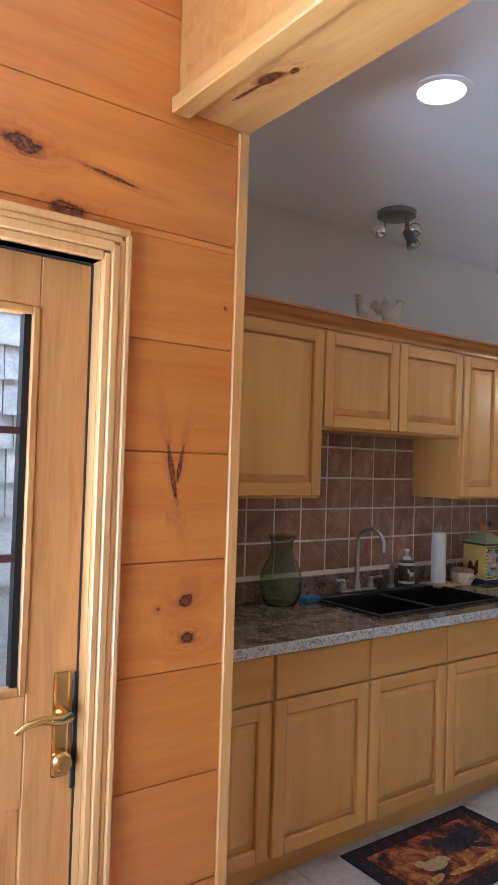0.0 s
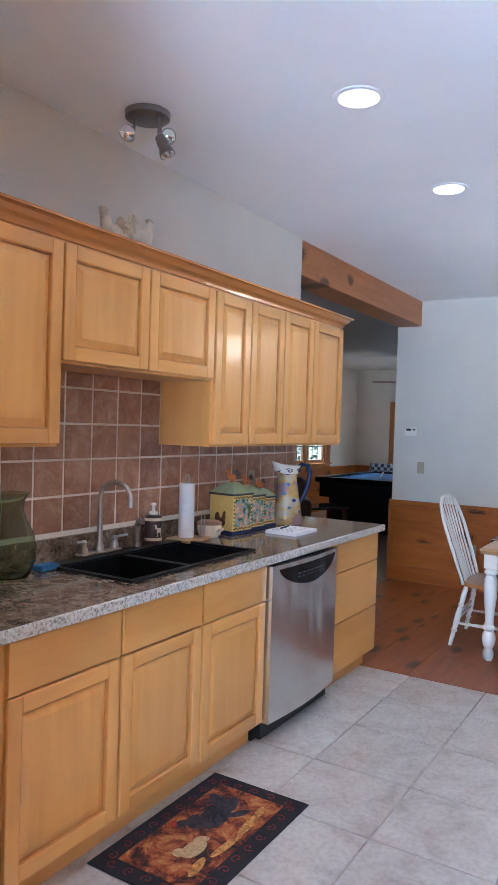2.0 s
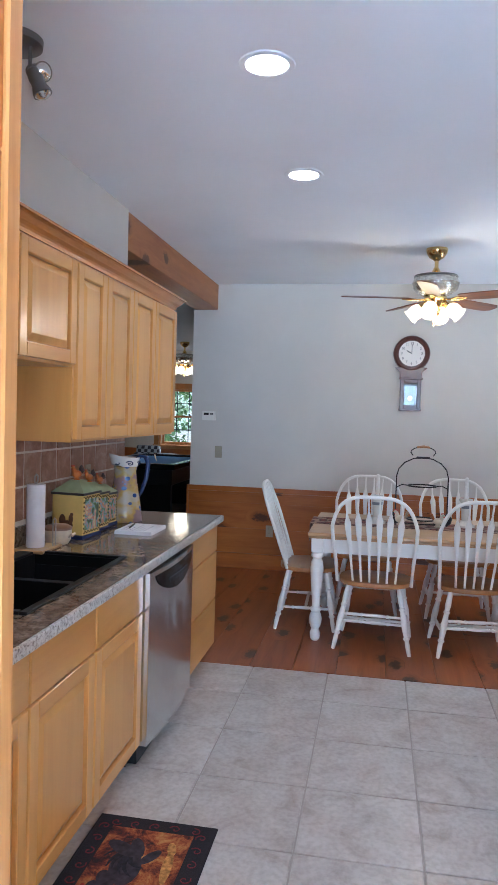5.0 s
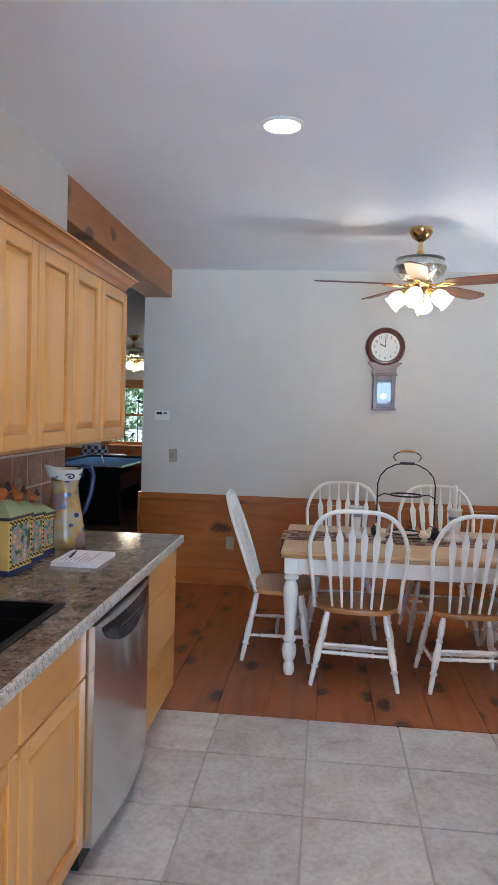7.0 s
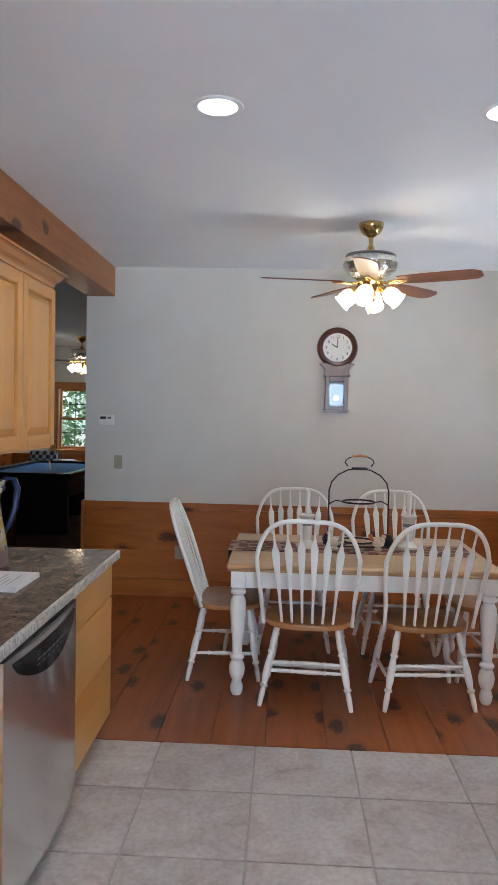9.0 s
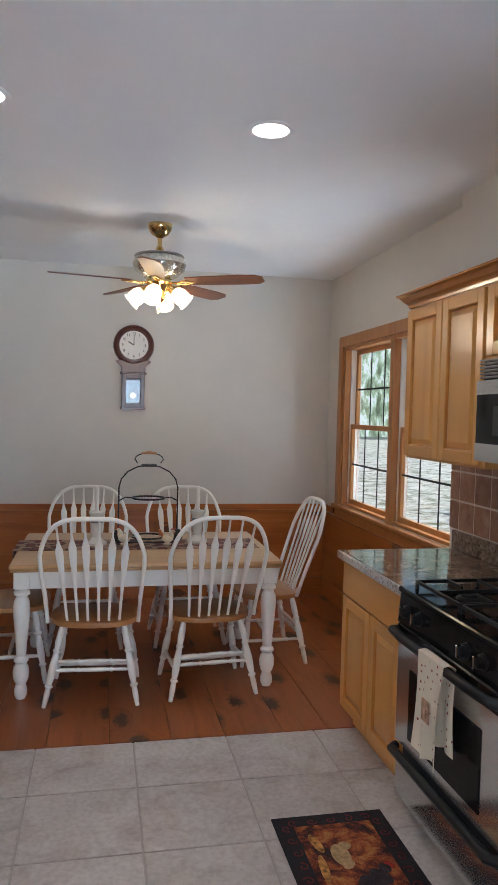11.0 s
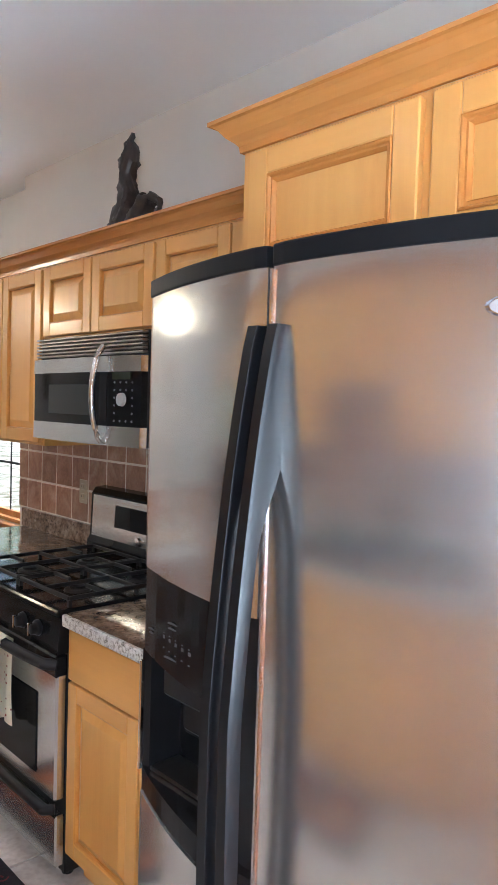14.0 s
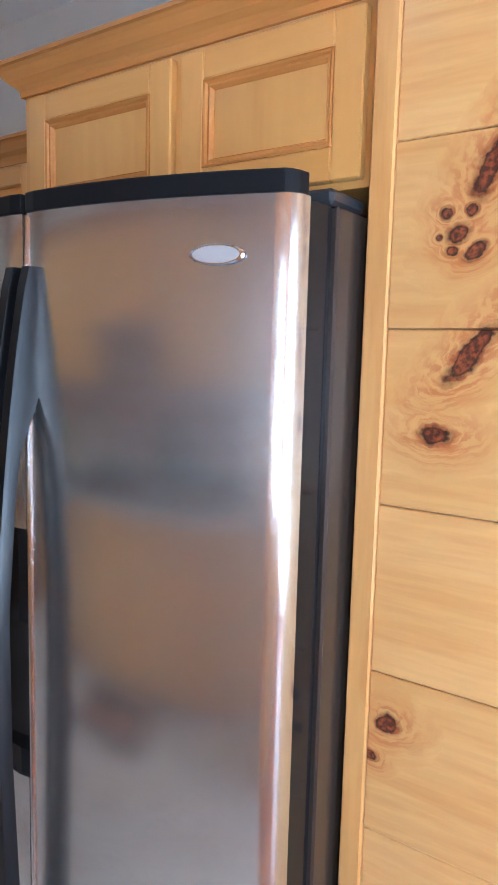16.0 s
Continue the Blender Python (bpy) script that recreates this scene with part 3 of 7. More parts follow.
    lev = tube([(0.662, y - 0.008, 0.985), (0.662, y - 0.05, 0.985), (0.64, y - 0.056, 0.982), (0.60, y - 0.056, 0.99), (0.565, y - 0.056, 0.985), (0.54, y - 0.056, 0.972)], [0.014, 0.013, 0.011, 0.009, 0.008, 0.006], 10)
    part("door_handle", lev, brass, root, "brass lever handle", smooth=True, kind="structure")
    part("latch", lathe([(0.022, 0), (0.022, 0.015), (0.016, 0.02), (0.016, 0.035)], 20, m=Matrix.Translation((0.662, y - 0.008, 0.875)) @ Matrix.Rotation(radians(90), 4, "X")), brass, root, smooth=True, kind="structure")


hall_door()


# shingled wall outside the hall door
def shingles():
    root = thing("shingled_house_wall", (0, 0, 0), "weathered grey cedar shingle wall outside the door", "wall")
    grey = make_tile("cedar_shingle", ((0.3, (0.40, 0.41, 0.42)), (0.5, (0.52, 0.53, 0.55)), (0.7, (0.62, 0.63, 0.65))), 0.8, 14.0, 0.5, 0.35)
    part("backing", boxes((-1.5, 2.62, -0.3, 2.9 - 2.0, 2.7, 3.2)), rubber, root)
    rng = random.Random(4)
    data = None
    me = bpy.data.meshes.new("shingle")
    bm = bmesh.new()
    prism([(0, 0), (-0.022, 0), (-0.004, 0.2), (0, 0.2)], 0, 0.112, 0, bm)
    bm.to_mesh(me)
    bm.free()
    me.materials.append(grey)
    for i in range(16):
        x = -1.5 + rng.uniform(-0.08, 0)
        while x < 0.85:
            ob = new("shingle", me)
            ob.parent = root
            ob.location = (x, 2.615 - rng.uniform(0, 0.004), 0.6 + i * 0.125 + rng.uniform(-0.006, 0.006))
            w = rng.uniform(0.8, 1.35)
            ob.scale = (w, 1, 1)
            x += 0.116 * w


shingles()


# ---- windows ----
def window(name, axis, a0, a1, face, back, z0, z1, sashes, label, out):
    """A double-hung window group in a wall. axis 0: along x. face: room side plane; out: outward sign along the other axis."""
    root = tagged(new(name), label, kind="structure")

    def bx(bm, u0, u1, v0, v1, q0, q1, bevel=0.0):
        v0, v1 = face + out * v0, face + out * v1
        if axis == 0:
            box(bm, u0, v0, q0, u1, v1, q1, bevel)
        else:
            box(bm, v0, u0, q0, v1, u1, q1, bevel)

    t = 0.09
    bm = bmesh.new()
    bx(bm, a0 - t, a0, -0.02, 0.0, z0 - 0.0, z1 + t, 0.003)
    bx(bm, a1, a1 + t, -0.02, 0.0, z0 - 0.0, z1 + t, 0.003)
    bx(bm, a0, a1, -0.02, 0.0, z1, z1 + t, 0.003)
    part("window_frame", bm, win_wood, root, kind="structure")
    bm = bmesh.new()
    bx(bm, a0 - t - 0.02, a1 + t + 0.02, -0.045, 0.02, z0 - 0.03, z0, 0.004)
    part("window_sill", bm, win_wood, root, kind="structure")
    bm = bmesh.new()
    bx(bm, a0 - t, a1 + t, -0.018, 0.0, z0 - 0.11, z0 - 0.03, 0.003)
    part("apron", bm, win_wood, root, kind="structure")
    w = (a1 - a0) / sashes
    for k in range(sashes):
        l, r = a0 + k * w, a0 + (k + 1) * w
        m = 0.035 if sashes > 1 else 0.02
        zm = (z0 + z1) / 2
        bm = bmesh.new()
        bx(bm, l, l + m, 0.0, 0.13, z0, z1)
        bx(bm, r - m, r, 0.0, 0.13, z0, z1)
        bx(bm, l + m, r - m, 0.0, 0.13, z1 - 0.025, z1)
        bx(bm, l + m, r - m, 0.02, 0.13, z0, z0 + 0.02)
        part("jamb", bm, win_wood, root, kind="structure")
        bm = bmesh.new()
        bx(bm, l + m, l + m + 0.018, 0.05, 0.12, z0 + 0.02, z1 - 0.025)
        bx(bm, r - m - 0.018, r - m, 0.05, 0.12, z0 + 0.02, z1 - 0.025)
        part("vinyl_track", bm, white, root, "white vinyl sash track", kind="structure")
        for lo, hi, d in ((z0 + 0.02, zm + 0.02, 0.055), (zm - 0.02, z1 - 0.025, 0.09)):
            l2, r2, s = l + m + 0.018, r - m - 0.018, 0.038
            bm = bmesh.new()
            bx(bm, l2, l2 + s, d, d + 0.03, lo, hi, 0.002)
            bx(bm, r2 - s, r2, d, d + 0.03, lo, hi, 0.002)
            bx(bm, l2 + s, r2 - s, d, d + 0.03, lo, lo + s, 0.002)
            bx(bm, l2 + s, r2 - s, d, d + 0.03, hi - s, hi, 0.002)
            sash = part("sash", bm, win_wood, root, kind="structure")
            bm = bmesh.new()
            bx(bm, l2 + s - 0.004, r2 - s + 0.004, d + 0.013, d + 0.017, lo + s - 0.004, hi - s + 0.004)
            p = part("pane", bm, pane_glass, sash, kind="structure")
            p.visible_shadow = False
            bm = bmesh.new()
            for i in (1, 2):
                u = l2 + s + (r2 - l2 - 2 * s) * i / 3
                bx(bm, u - 0.007, u + 0.007, d + 0.008, d + 0.012, lo + s, hi - s)
            q = (lo + hi) / 2
            bx(bm, l2 + s, r2 - s, d + 0.007, d + 0.0115, q - 0.007, q + 0.007)
            part("muntins", bm, black_matte, sash, kind="structure")
    return root


window("window_1", 0, 4.84, 6.88, WINY, -1.08, 0.86, 2.19, 2, "pine double-hung window pair over the wainscot", -1)
window("window_2", 0, 10.7, 12.3, 6.1, 6.3, 0.88, 2.02, 2, "pine double-hung window pair in the games room", 1)
window("window_3", 1, 3.5, 5.3, 13.6, 13.8, 0.88, 1.98, 2, "pine double-hung window in the games room", 1)


# ---- floors ----
slab("floor_grout", plain("floor_grout", (0.42, 0.38, 0.35), 0.9, 0, 0.05, 40), (1.0, SOUTH, -0.035, TILE_END, NORTH, -0.006))
slab("floor_dining", plain("floor_gap", (0.05, 0.025, 0.012), 0.8), (TILE_END, WINY, -0.035, EAST, 2.975, -0.012))
slab("floor_game", game_floor, (4.735, 2.975, -0.035, 13.6, 6.1, 0), (EAST + 0.14, 1.0, -0.035, 13.6, 2.975, 0))
slab("floor_hall", floor_wood, (-2.0, -2.0, -0.035, 1.0, DOORY, 0))


# ---- wainscot ----
def wainscot():
    r = tagged(new("wainscot_east"), "knotty pine wainscot with a cap rail on the dining wall", kind="structure")
    zs = [0.0, 0.15, 0.40, 0.655, 0.745]
    for i in range(4):
        d = 0.03 if i == 0 else (0.022 if i == 3 else 0.016)
        part("board", boxes((EAST - d, WINY + 0.016, zs[i] + 0.0006, EAST, 2.978, zs[i + 1] - 0.0006), bevel=0.003), wains, r, kind="structure")
    part("cap_rail", boxes((EAST - 0.04, WINY, 0.745, EAST, 2.985, 0.765), (EAST - 0.022, WINY, 0.765, EAST, 2.985, 0.815), bevel=0.004), wains, r, kind="structure")
    part("end_trim", boxes((EAST - 0.03, 2.978, 0.0, EAST + 0.14, 2.998, 0.815), bevel=0.003), wains, r, kind="structure")
    r = tagged(new("wainscot_window"), "knotty pine wainscot below the window", kind="structure")
    for i in range(4):
        d = 0.03 if i == 0 else (0.022 if i == 3 else 0.016)
        part("board", boxes((4.725, WINY, zs[i] + 0.0006, EAST - 0.001, WINY + d, zs[i + 1] - 0.0006), bevel=0.003), wains_x, r, kind="structure")
    part("cap_rail", boxes((4.725, WINY, 0.745, 4.73, WINY + 0.03, 0.765), (6.99, WINY, 0.765, EAST - 0.03, WINY + 0.022, 0.815), bevel=0.002), wains_x, r, kind="structure")
    for nm, rows in (("wainscot_game_north", [(4.735, 6.08, 0.0, 13.6, 6.1, 0.8)]), ("wainscot_game_east", [(13.58, 1.0, 0.0, 13.6, 6.08, 0.8)])):
        slab(nm, wains_x, *rows)


wainscot()


# ---- cabinets ----
DOORS = {}


def raised_door(x, y, z, w, h, parent, t=0.02, s=0.055, flat=False):
    """A raised-panel door, front towards -y: a panel with its own stiles and rails."""
    key = (round(w, 3), round(h, 3), flat)
    if key not in DOORS:
        bm = bmesh.new()
        rings = []
        b0 = s + (0.020 if flat else 0.006)
        lip = ((b0 - 0.002, -t * 0.25), (b0, -t * 0.25)) if flat else ((b0 - 0.002, -t * 0.20), (b0, -t * 0.30), (s + 0.011, -t * 0.36), (s + 0.034, -t * 0.90), (s + 0.036, -t * 0.92))
        for inset, q in lip:
            rings.append([bm.verts.new(p) for p in ((inset, q, inset), (w - inset, q, inset), (w - inset, q, h - inset), (inset, q, h - inset))])
        for a, b in zip(rings, rings[1:]):
            for i in range(4):
                bm.faces.new((a[i], a[(i + 1) % 4], b[(i + 1) % 4], b[i]))
        bm.faces.new(rings[-1])
        e = b0 - 0.002
        back = [bm.verts.new(p) for p in ((e, 0, e), (w - e, 0, e), (w - e, 0, h - e), (e, 0, h - e))]
        for i in range(4):
            bm.faces.new((back[i], back[(i + 1) % 4], rings[0][(i + 1) % 4], rings[0][i]))
        bm.faces.new(back)
        bmesh.ops.recalc_face_normals(bm, faces=bm.faces[:])
        DOORS[key] = [(("door", maple), bm)]
        for nm, mat, r in (("stile", maple, (0, -t, 0, s, 0, h)), ("stile", maple, (w - s, -t, 0, w, 0, h)), ("rail", maple_h, (s, -t, 0, w - s, 0, s)), ("rail", maple_h, (s, -t, h - s, w - s, 0, h))):
            DOORS[key].append(((nm, mat), boxes(r, bevel=0.003)))
        bead = bmesh.new()
        steps = ((s, 0.0), (s, -t * 0.98), (s + 0.003, -t * 1.08), (s + 0.006, -t * 0.98), (s + 0.008, -t * 0.72), (s + 0.013, -t * 0.78), (s + 0.017, -t * 0.45), (b0 - 0.002, -t * 0.25), (b0 - 0.002, 0.0)) if flat else ((s, 0.0), (s, -t * 0.93), (s + 0.003, -t * 0.80), (b0 - 0.002, -t * 0.20), (b0 - 0.002, 0.0))
        loops = [[bead.verts.new(p) for p in ((i, q, i), (w - i, q, i), (w - i, q, h - i), (i, q, h - i))] for i, q in steps]
        for a, b in zip(loops, loops[1:]):
            for i in range(4):
                bead.faces.new((a[i], a[(i + 1) % 4], b[(i + 1) % 4], b[i]))
        bmesh.ops.recalc_face_normals(bead, faces=bead.faces[:])
        DOORS[key].append((("bead", maple_amber if flat else maple_bead), bead))
        made = []
        for (nm, mat), b in DOORS[key]:
            me = bpy.data.meshes.new(nm)
            b.to_mesh(me)
            b.free()
            me.materials.append(mat)
            made.append((nm, me))
        DOORS[key] = made
    root = None
    for nm, me in DOORS[key]:
        ob = new(nm, me)
        if root is None:
            root = ob
            ob.parent, ob.location = parent, (x, y, z)
        else:
            ob.parent = root
    return root


def front(kind_name, x0, x1, z0, z1, parent, y=0.0):
    if kind_name == "flat_door":
        return raised_door(x0, y, z0, x1 - x0, z1 - z0, parent, flat=True)
    if kind_name == "drawer":
        bm = bmesh.new()
        box(bm, 0, -0.02, 0, x1 - x0, 0, z1 - z0, bevel=0.004, seg=2)
        return part("drawer_front", bm, maple_h, parent, loc=(x0, y, z0))
    return raised_door(x0, y, z0, x1 - x0, z1 - z0, parent)


def base_cabinet(x, y, w, fronts, rz, label, depth=0.58, name="base_cabinet", hollow=False):
    """fronts: (kind, x0, x1, z0, z1) in the cabinet's own frame, front towards -y."""
    root = thing(name, (x, y, 0), label, "cabinet", "base cabinets", rz)
    part("body", boxes((0, 0.0, 0.10, w, depth, 0.72 if hollow else 0.872)), maple, root)
    if hollow:
        part("face_frame", boxes((0, 0, 0.72, w, 0.02, 0.872)), maple, root)
    part("toe_kick", boxes((0, 0.06, 0.0, w, depth, 0.10)), maple_h, root)
    for f in fronts:
        front(*f, root)
    return root


def upper_cabinet(x, y, w, z0, z1, doors, rz, label, depth=0.31, kind="door"):
    root = thing("wall_cabinet", (x, y, z0), label, "cabinet", "wall cabinets", rz)
    part("body", boxes((0, 0, 0, w, depth, z1 - z0), bevel=0.001), maple, root)
    for a, b in doors:
        front(kind, a, b, 0.012, z1 - z0 - 0.012, root)
    return root


def crown(name, pts_x, y, z, rz_sign, label, ret_a=True, ret_b=True, depth=0.3, tall=1.0):
    """Crown moulding along x with returns; the face looks along -y if rz_sign is 1, +y if -1."""
    prof = [(0, 0), (0.008, 0), (0.010, 0.018), (0.016, 0.028), (0.030, 0.042), (0.044, 0.066), (0.052, 0.074), (0.060, 0.076), (0.060, 0.088), (0, 0.088)]
    prof = [(u, v * tall) for u, v in prof]
    a, b = pts_x
    bm = bmesh.new()
    path = [(a, depth, -1, 0), (a, 0, -1, -1), (b, 0, 1, -1), (b, depth, 1, 0)]
    if not ret_a:
        path = [(a, 0, 0, -1), (b, 0, 1, -1), (b, depth, 1, 0)]
    if not ret_b:
        path = [(a, depth, -1, 0), (a, 0, -1, -1), (b, 0, 0, -1)]
    rings = []
    for px, py, ox, oy in path:
        rings.append([bm.verts.new((px + ox * u, y + rz_sign * (py + oy * u), z + v)) for u, v in prof])
    for p, q in zip(rings, rings[1:]):
        for i in range(len(prof)):
            j = (i + 1) % len(prof)
            bm.faces.new((p[i], p[j], q[j], q[i]))
    bm.faces.new(rings[0])
    bm.faces.new(rings[-1])
    bmesh.ops.recalc_face_normals(bm, faces=bm.faces[:])
    ob = part(name, bm, maple_amber, None, label)
    return tagged(ob, label, "moulding")


MB = "honey maple base cabinet with raised-panel doors under the granite counter"
FY = 2.10   # face of the sink side base cabinets


def base_left(x0, x1, fronts, label, **kw):
    return base_cabinet(x0, FY, x1 - x0, [(k, a - x0, b - x0, c, d) for k, a, b, c, d in fronts], 0, label, **kw)


D0, D1, T0, T1 = 0.115, 0.69, 0.70, 0.865
base_left(1.14, 1.68, [("door", 1.155, 1.40, D0, D1), ("door", 1.41, 1.67, D0, D1), ("drawer", 1.155, 1.67, T0, T1)], "honey maple corner base cabinet beside the hall wall")
base_left(1.68, 2.185, [("door", 1.69, 2.178, D0, D1), ("drawer", 1.69, 2.178, T0, T1)], "honey maple base cabinet with one raised-panel door")
base_left(2.185, 3.20, [("door", 2.192, 2.672, D0, D1), ("door", 2.687, 3.192, D0, D1), ("drawer", 2.192, 2.672, T0, T1), ("drawer", 2.687, 3.192, T0, T1)], "honey maple sink base cabinet with two raised-panel doors", depth=0.56, hollow=True)
base_left(3.935, 4.62, [("drawer", 3.94, 4.613, 0.115, 0.395), ("drawer", 3.94, 4.613, 0.405, 0.69), ("drawer", 3.94, 4.613, T0, T1)], "honey maple drawer base with three flat fronts at the counter's end")

UY = 2.40
UT = 2.19
upper_cabinet(1.14, UY, 1.015, 1.425, UT, [(0.01, 0.43), (0.44, 1.01)], 0, "tall maple wall cabinet with raised-panel doors")
upper_cabinet(2.155, UY, 0.985, 1.735, UT, [(0.005, 0.488), (0.498, 0.98)], 0, "short maple wall cabinet pair above the sink")
upper_cabinet(3.14, UY, 0.70, 1.415, UT, [(0.012, 0.332), (0.342, 0.695)], 0, "maple wall cabinet with two narrow doors")
upper_cabinet(3.84, UY, 0.80, 1.415, UT, [(0.005, 0.365), (0.375, 0.795)], 0, "maple wall cabinet at the open end of the run")
crown("crown_moulding", (1.14, 4.64), UY, UT, 1, "maple crown moulding over the sink-side wall cabinets", ret_a=False, tall=0.78)

# range side, mirrored by a half turn: own x runs towards -x
RY = -0.18


def base_right(x1, x0, fronts, label):
    return base_cabinet(x1, RY, x1 - x0, [(k, x1 - b, x1 - a, c, d) for k, a, b, c, d in fronts], 180, label)


base_right(4.61, 3.845, [("door", 4.235, 4.605, D0, D1), ("door", 3.855, 4.225, D0, D1), ("drawer", 3.855, 4.605, T0, T1)], "honey maple base cabinet with two doors near the table")
base_right(3.032, 2.20, [("door", 2.625, 3.022, D0, D1), ("door", 2.215, 2.615, D0, D1), ("drawer", 2.215, 3.022, T0, T1)], "honey maple base cabinet between range and refrigerator")


def upper_right(x1, x0, z0, z1, doors, label, y=-0.465, depth=0.32, kind="door"):
    return upper_cabinet(x1, y, x1 - x0, z0, z1, [(x1 - b, x1 - a) for a, b in doors], 180, label, depth, kind)


upper_right(4.56, 3.79, 1.41, 2.17, [(4.185, 4.555), (3.81, 4.175)], "maple wall cabinet with two doors beside the window")
upper_right(3.79, 3.00, 1.86, 2.17, [(3.41, 3.785), (3.005, 3.40)], "short maple wall cabinet above the microwave")
upper_right(3.00, 2.20, 1.41, 2.17, [(2.615, 2.99), (2.21, 2.605)], "maple wall cabinet between microwave and refrigerator")
upper_right(2.15, 1.25, 1.865, 2.155, [(1.692, 2.115), (1.285, 1.668)], "deep maple cabinet above the refrigerator", y=-0.07, depth=0.70, kind="flat_door")
crown("crown_moulding", (2.26, 4.56), -0.465, 2.17, -1, "maple crown moulding over the range-side wall cabinets", ret_a=False, tall=0.8)
crown("crown_moulding", (1.25, 2.15), -0.07, 2.155, -1, "maple crown moulding above the refrigerator", ret_a=False, depth=0.33, tall=0.72)


# ---- counters ----
def countertop(name, rows, label, edge_rows):
    root = thing(name, (0, 0, 0), label, "countertop")
    for row in rows:
        part("slab", boxes(row), granite, root)
    for row in edge_rows:
        part("front_edge", boxes(row, bevel=0.003), granite_edge, root, "pale rough granite edge")
    return root


SINK = (2.33, 2.17, 3.24, 2.66)
countertop("countertop", [(1.13, 2.066, 0.876, SINK[0] + 0.02, NORTH, 0.914), (SINK[2] - 0.02, 2.066, 0.876, 4.645, NORTH, 0.914), (SINK[0] + 0.02, 2.066, 0.876, SINK[2] - 0.02, SINK[1] + 0.02, 0.914), (SINK[0] + 0.02, SINK[3] - 0.02, 0.876, SINK[2] - 0.02, NORTH, 0.914)],
           "polished brown granite worktop along the sink wall", [(1.13, 2.05, 0.875, 4.645, 2.066, 0.9135), (4.645, 2.05, 0.875, 4.655, NORTH, 0.9135)])
countertop("countertop", [(3.845, SOUTH, 0.876, 4.645, -0.156, 0.914)], "polished granite worktop beside the window", [(3.845, -0.156, 0.875, 4.645, -0.14, 0.9135), (4.645, SOUTH, 0.875, 4.655, -0.14, 0.9135)])
countertop("countertop", [(2.20, SOUTH, 0.876, 3.033, -0.156, 0.914)], "polished granite worktop between range and refrigerator", [(2.20, -0.156, 0.875, 3.033, -0.14, 0.9135)])
sp = thing("granite_upstand", (0, 0, 0), "low granite upstand behind the sink counter", "backsplash")
part("slab", boxes((1.13, NORTH - 0.02, 0.9145, 4.66, NORTH, 1.015), bevel=0.002), granite, sp)
sp = thing("granite_upstand", (0, 0, 0), "low granite upstand behind the range counter", "backsplash")
for row in ((3.845, SOUTH, 0.9145, 4.66, SOUTH + 0.02, 1.015), (2.2, SOUTH, 0.9145, 3.055, SOUTH + 0.02, 1.015)):
    part("slab", boxes(row, bevel=0.002), granite, sp)


# ---- sink ----
def sink():
    root = thing("kitchen_sink", (0, 0, 0), "black composite double-bowl sink set into granite", "sink")
    x0, y0, x1, y1 = SINK
    m = (x0 + x1) / 2 - 0.02
    rim, z = 0.028, 0.926
    part("rim", boxes((x0, y0, 0.9145, x1, y0 + rim, z), (x0, y1 - 0.07, 0.9145, x1, y1, z), (x0, y0 + rim, 0.9145, x0 + rim, y1 - 0.07, z), (x1 - rim, y0 + rim, 0.9145, x1, y1 - 0.07, z), (m - 0.02, y0 + rim, 0.89, m + 0.02, y1 - 0.07, 0.915), bevel=0.003), sink_mat, root)
    for a, b in ((x0 + rim, m - 0.02), (m + 0.02, x1 - rim)):
        c, d, zb = y0 + rim, y1 - 0.07, 0.74
        part("bowl", boxes((a - 0.003, c - 0.003, zb - 0.01, b + 0.003, d + 0.003, zb), (a - 0.005, c, zb, a, d, 0.914), (b, c, zb, b + 0.005, d, 0.914), (a, c - 0.005, zb, b, c, 0.914), (a, d, zb, b, d + 0.005, 0.914)), sink_mat, root)
        part("drain", lathe([(0.04, 0), (0.04, 0.004), (0.028, 0.002)], 20, m=Matrix.Translation(((a + b) / 2, (c + d) / 2, zb))), nickel, root, smooth=True)
    return root


sink()


def faucet(x, y):
    root = thing("faucet", (x, y, 0.926), "brushed nickel gooseneck faucet with two lever handles", "faucet")
    part("deck_plate", boxes((-0.13, -0.028, 0, 0.13, 0.028, 0.012), bevel=0.006), nickel, root)
    pts = [(0, 0, 0.01), (0, 0, 0.2)]
    for i in range(13):
        a = radians(180 - i * 15)
        pts.append((0.022 * (1 + math.cos(a)), -0.07 * (1 + math.cos(a)), 0.255 + 0.07 * math.sin(a)))
    pts.append((0.044, -0.14, 0.215))
    part("spout", tube(pts, [0.013] * 2 + [0.0115] * 13 + [0.012], 12), nickel, root, smooth=True)
    part("spout_collar", lathe([(0.022, 0.01), (0.02, 0.03), (0.014, 0.05), (0.014, 0.06)], 20), nickel, root, smooth=True)
    for s in (-1, 1):
        h = part("handle", lathe([(0.02, 0.01), (0.019, 0.03), (0.013, 0.045), (0.017, 0.06), (0.01, 0.07)], 18, m=Matrix.Translation((s * 0.1, 0, 0))), nickel, root, smooth=True)
        part("lever", tube([(s * 0.1, 0, 0.062), (s * 0.12, -0.01, 0.066), (s * 0.165, -0.02, 0.068)], [0.007, 0.006, 0.007], 8), nickel, h, smooth=True)
    return root


faucet(2.67, 2.66)
sp = thing("sink_sprayer", (2.93, 2.66, 0.926), "brushed nickel side sprayer beside the faucet", "faucet")
part("base", lathe([(0.022, 0), (0.02, 0.015), (0.014, 0.02), (0.014, 0.05)], 18), nickel, sp, smooth=True)
part("spray_head", tube([(0, 0, 0.05), (0, 0, 0.1), (-0.01, -0.02, 0.125), (-0.015, -0.04, 0.125)], [0.014, 0.016, 0.018, 0.016], 12), nickel, sp, smooth=True)


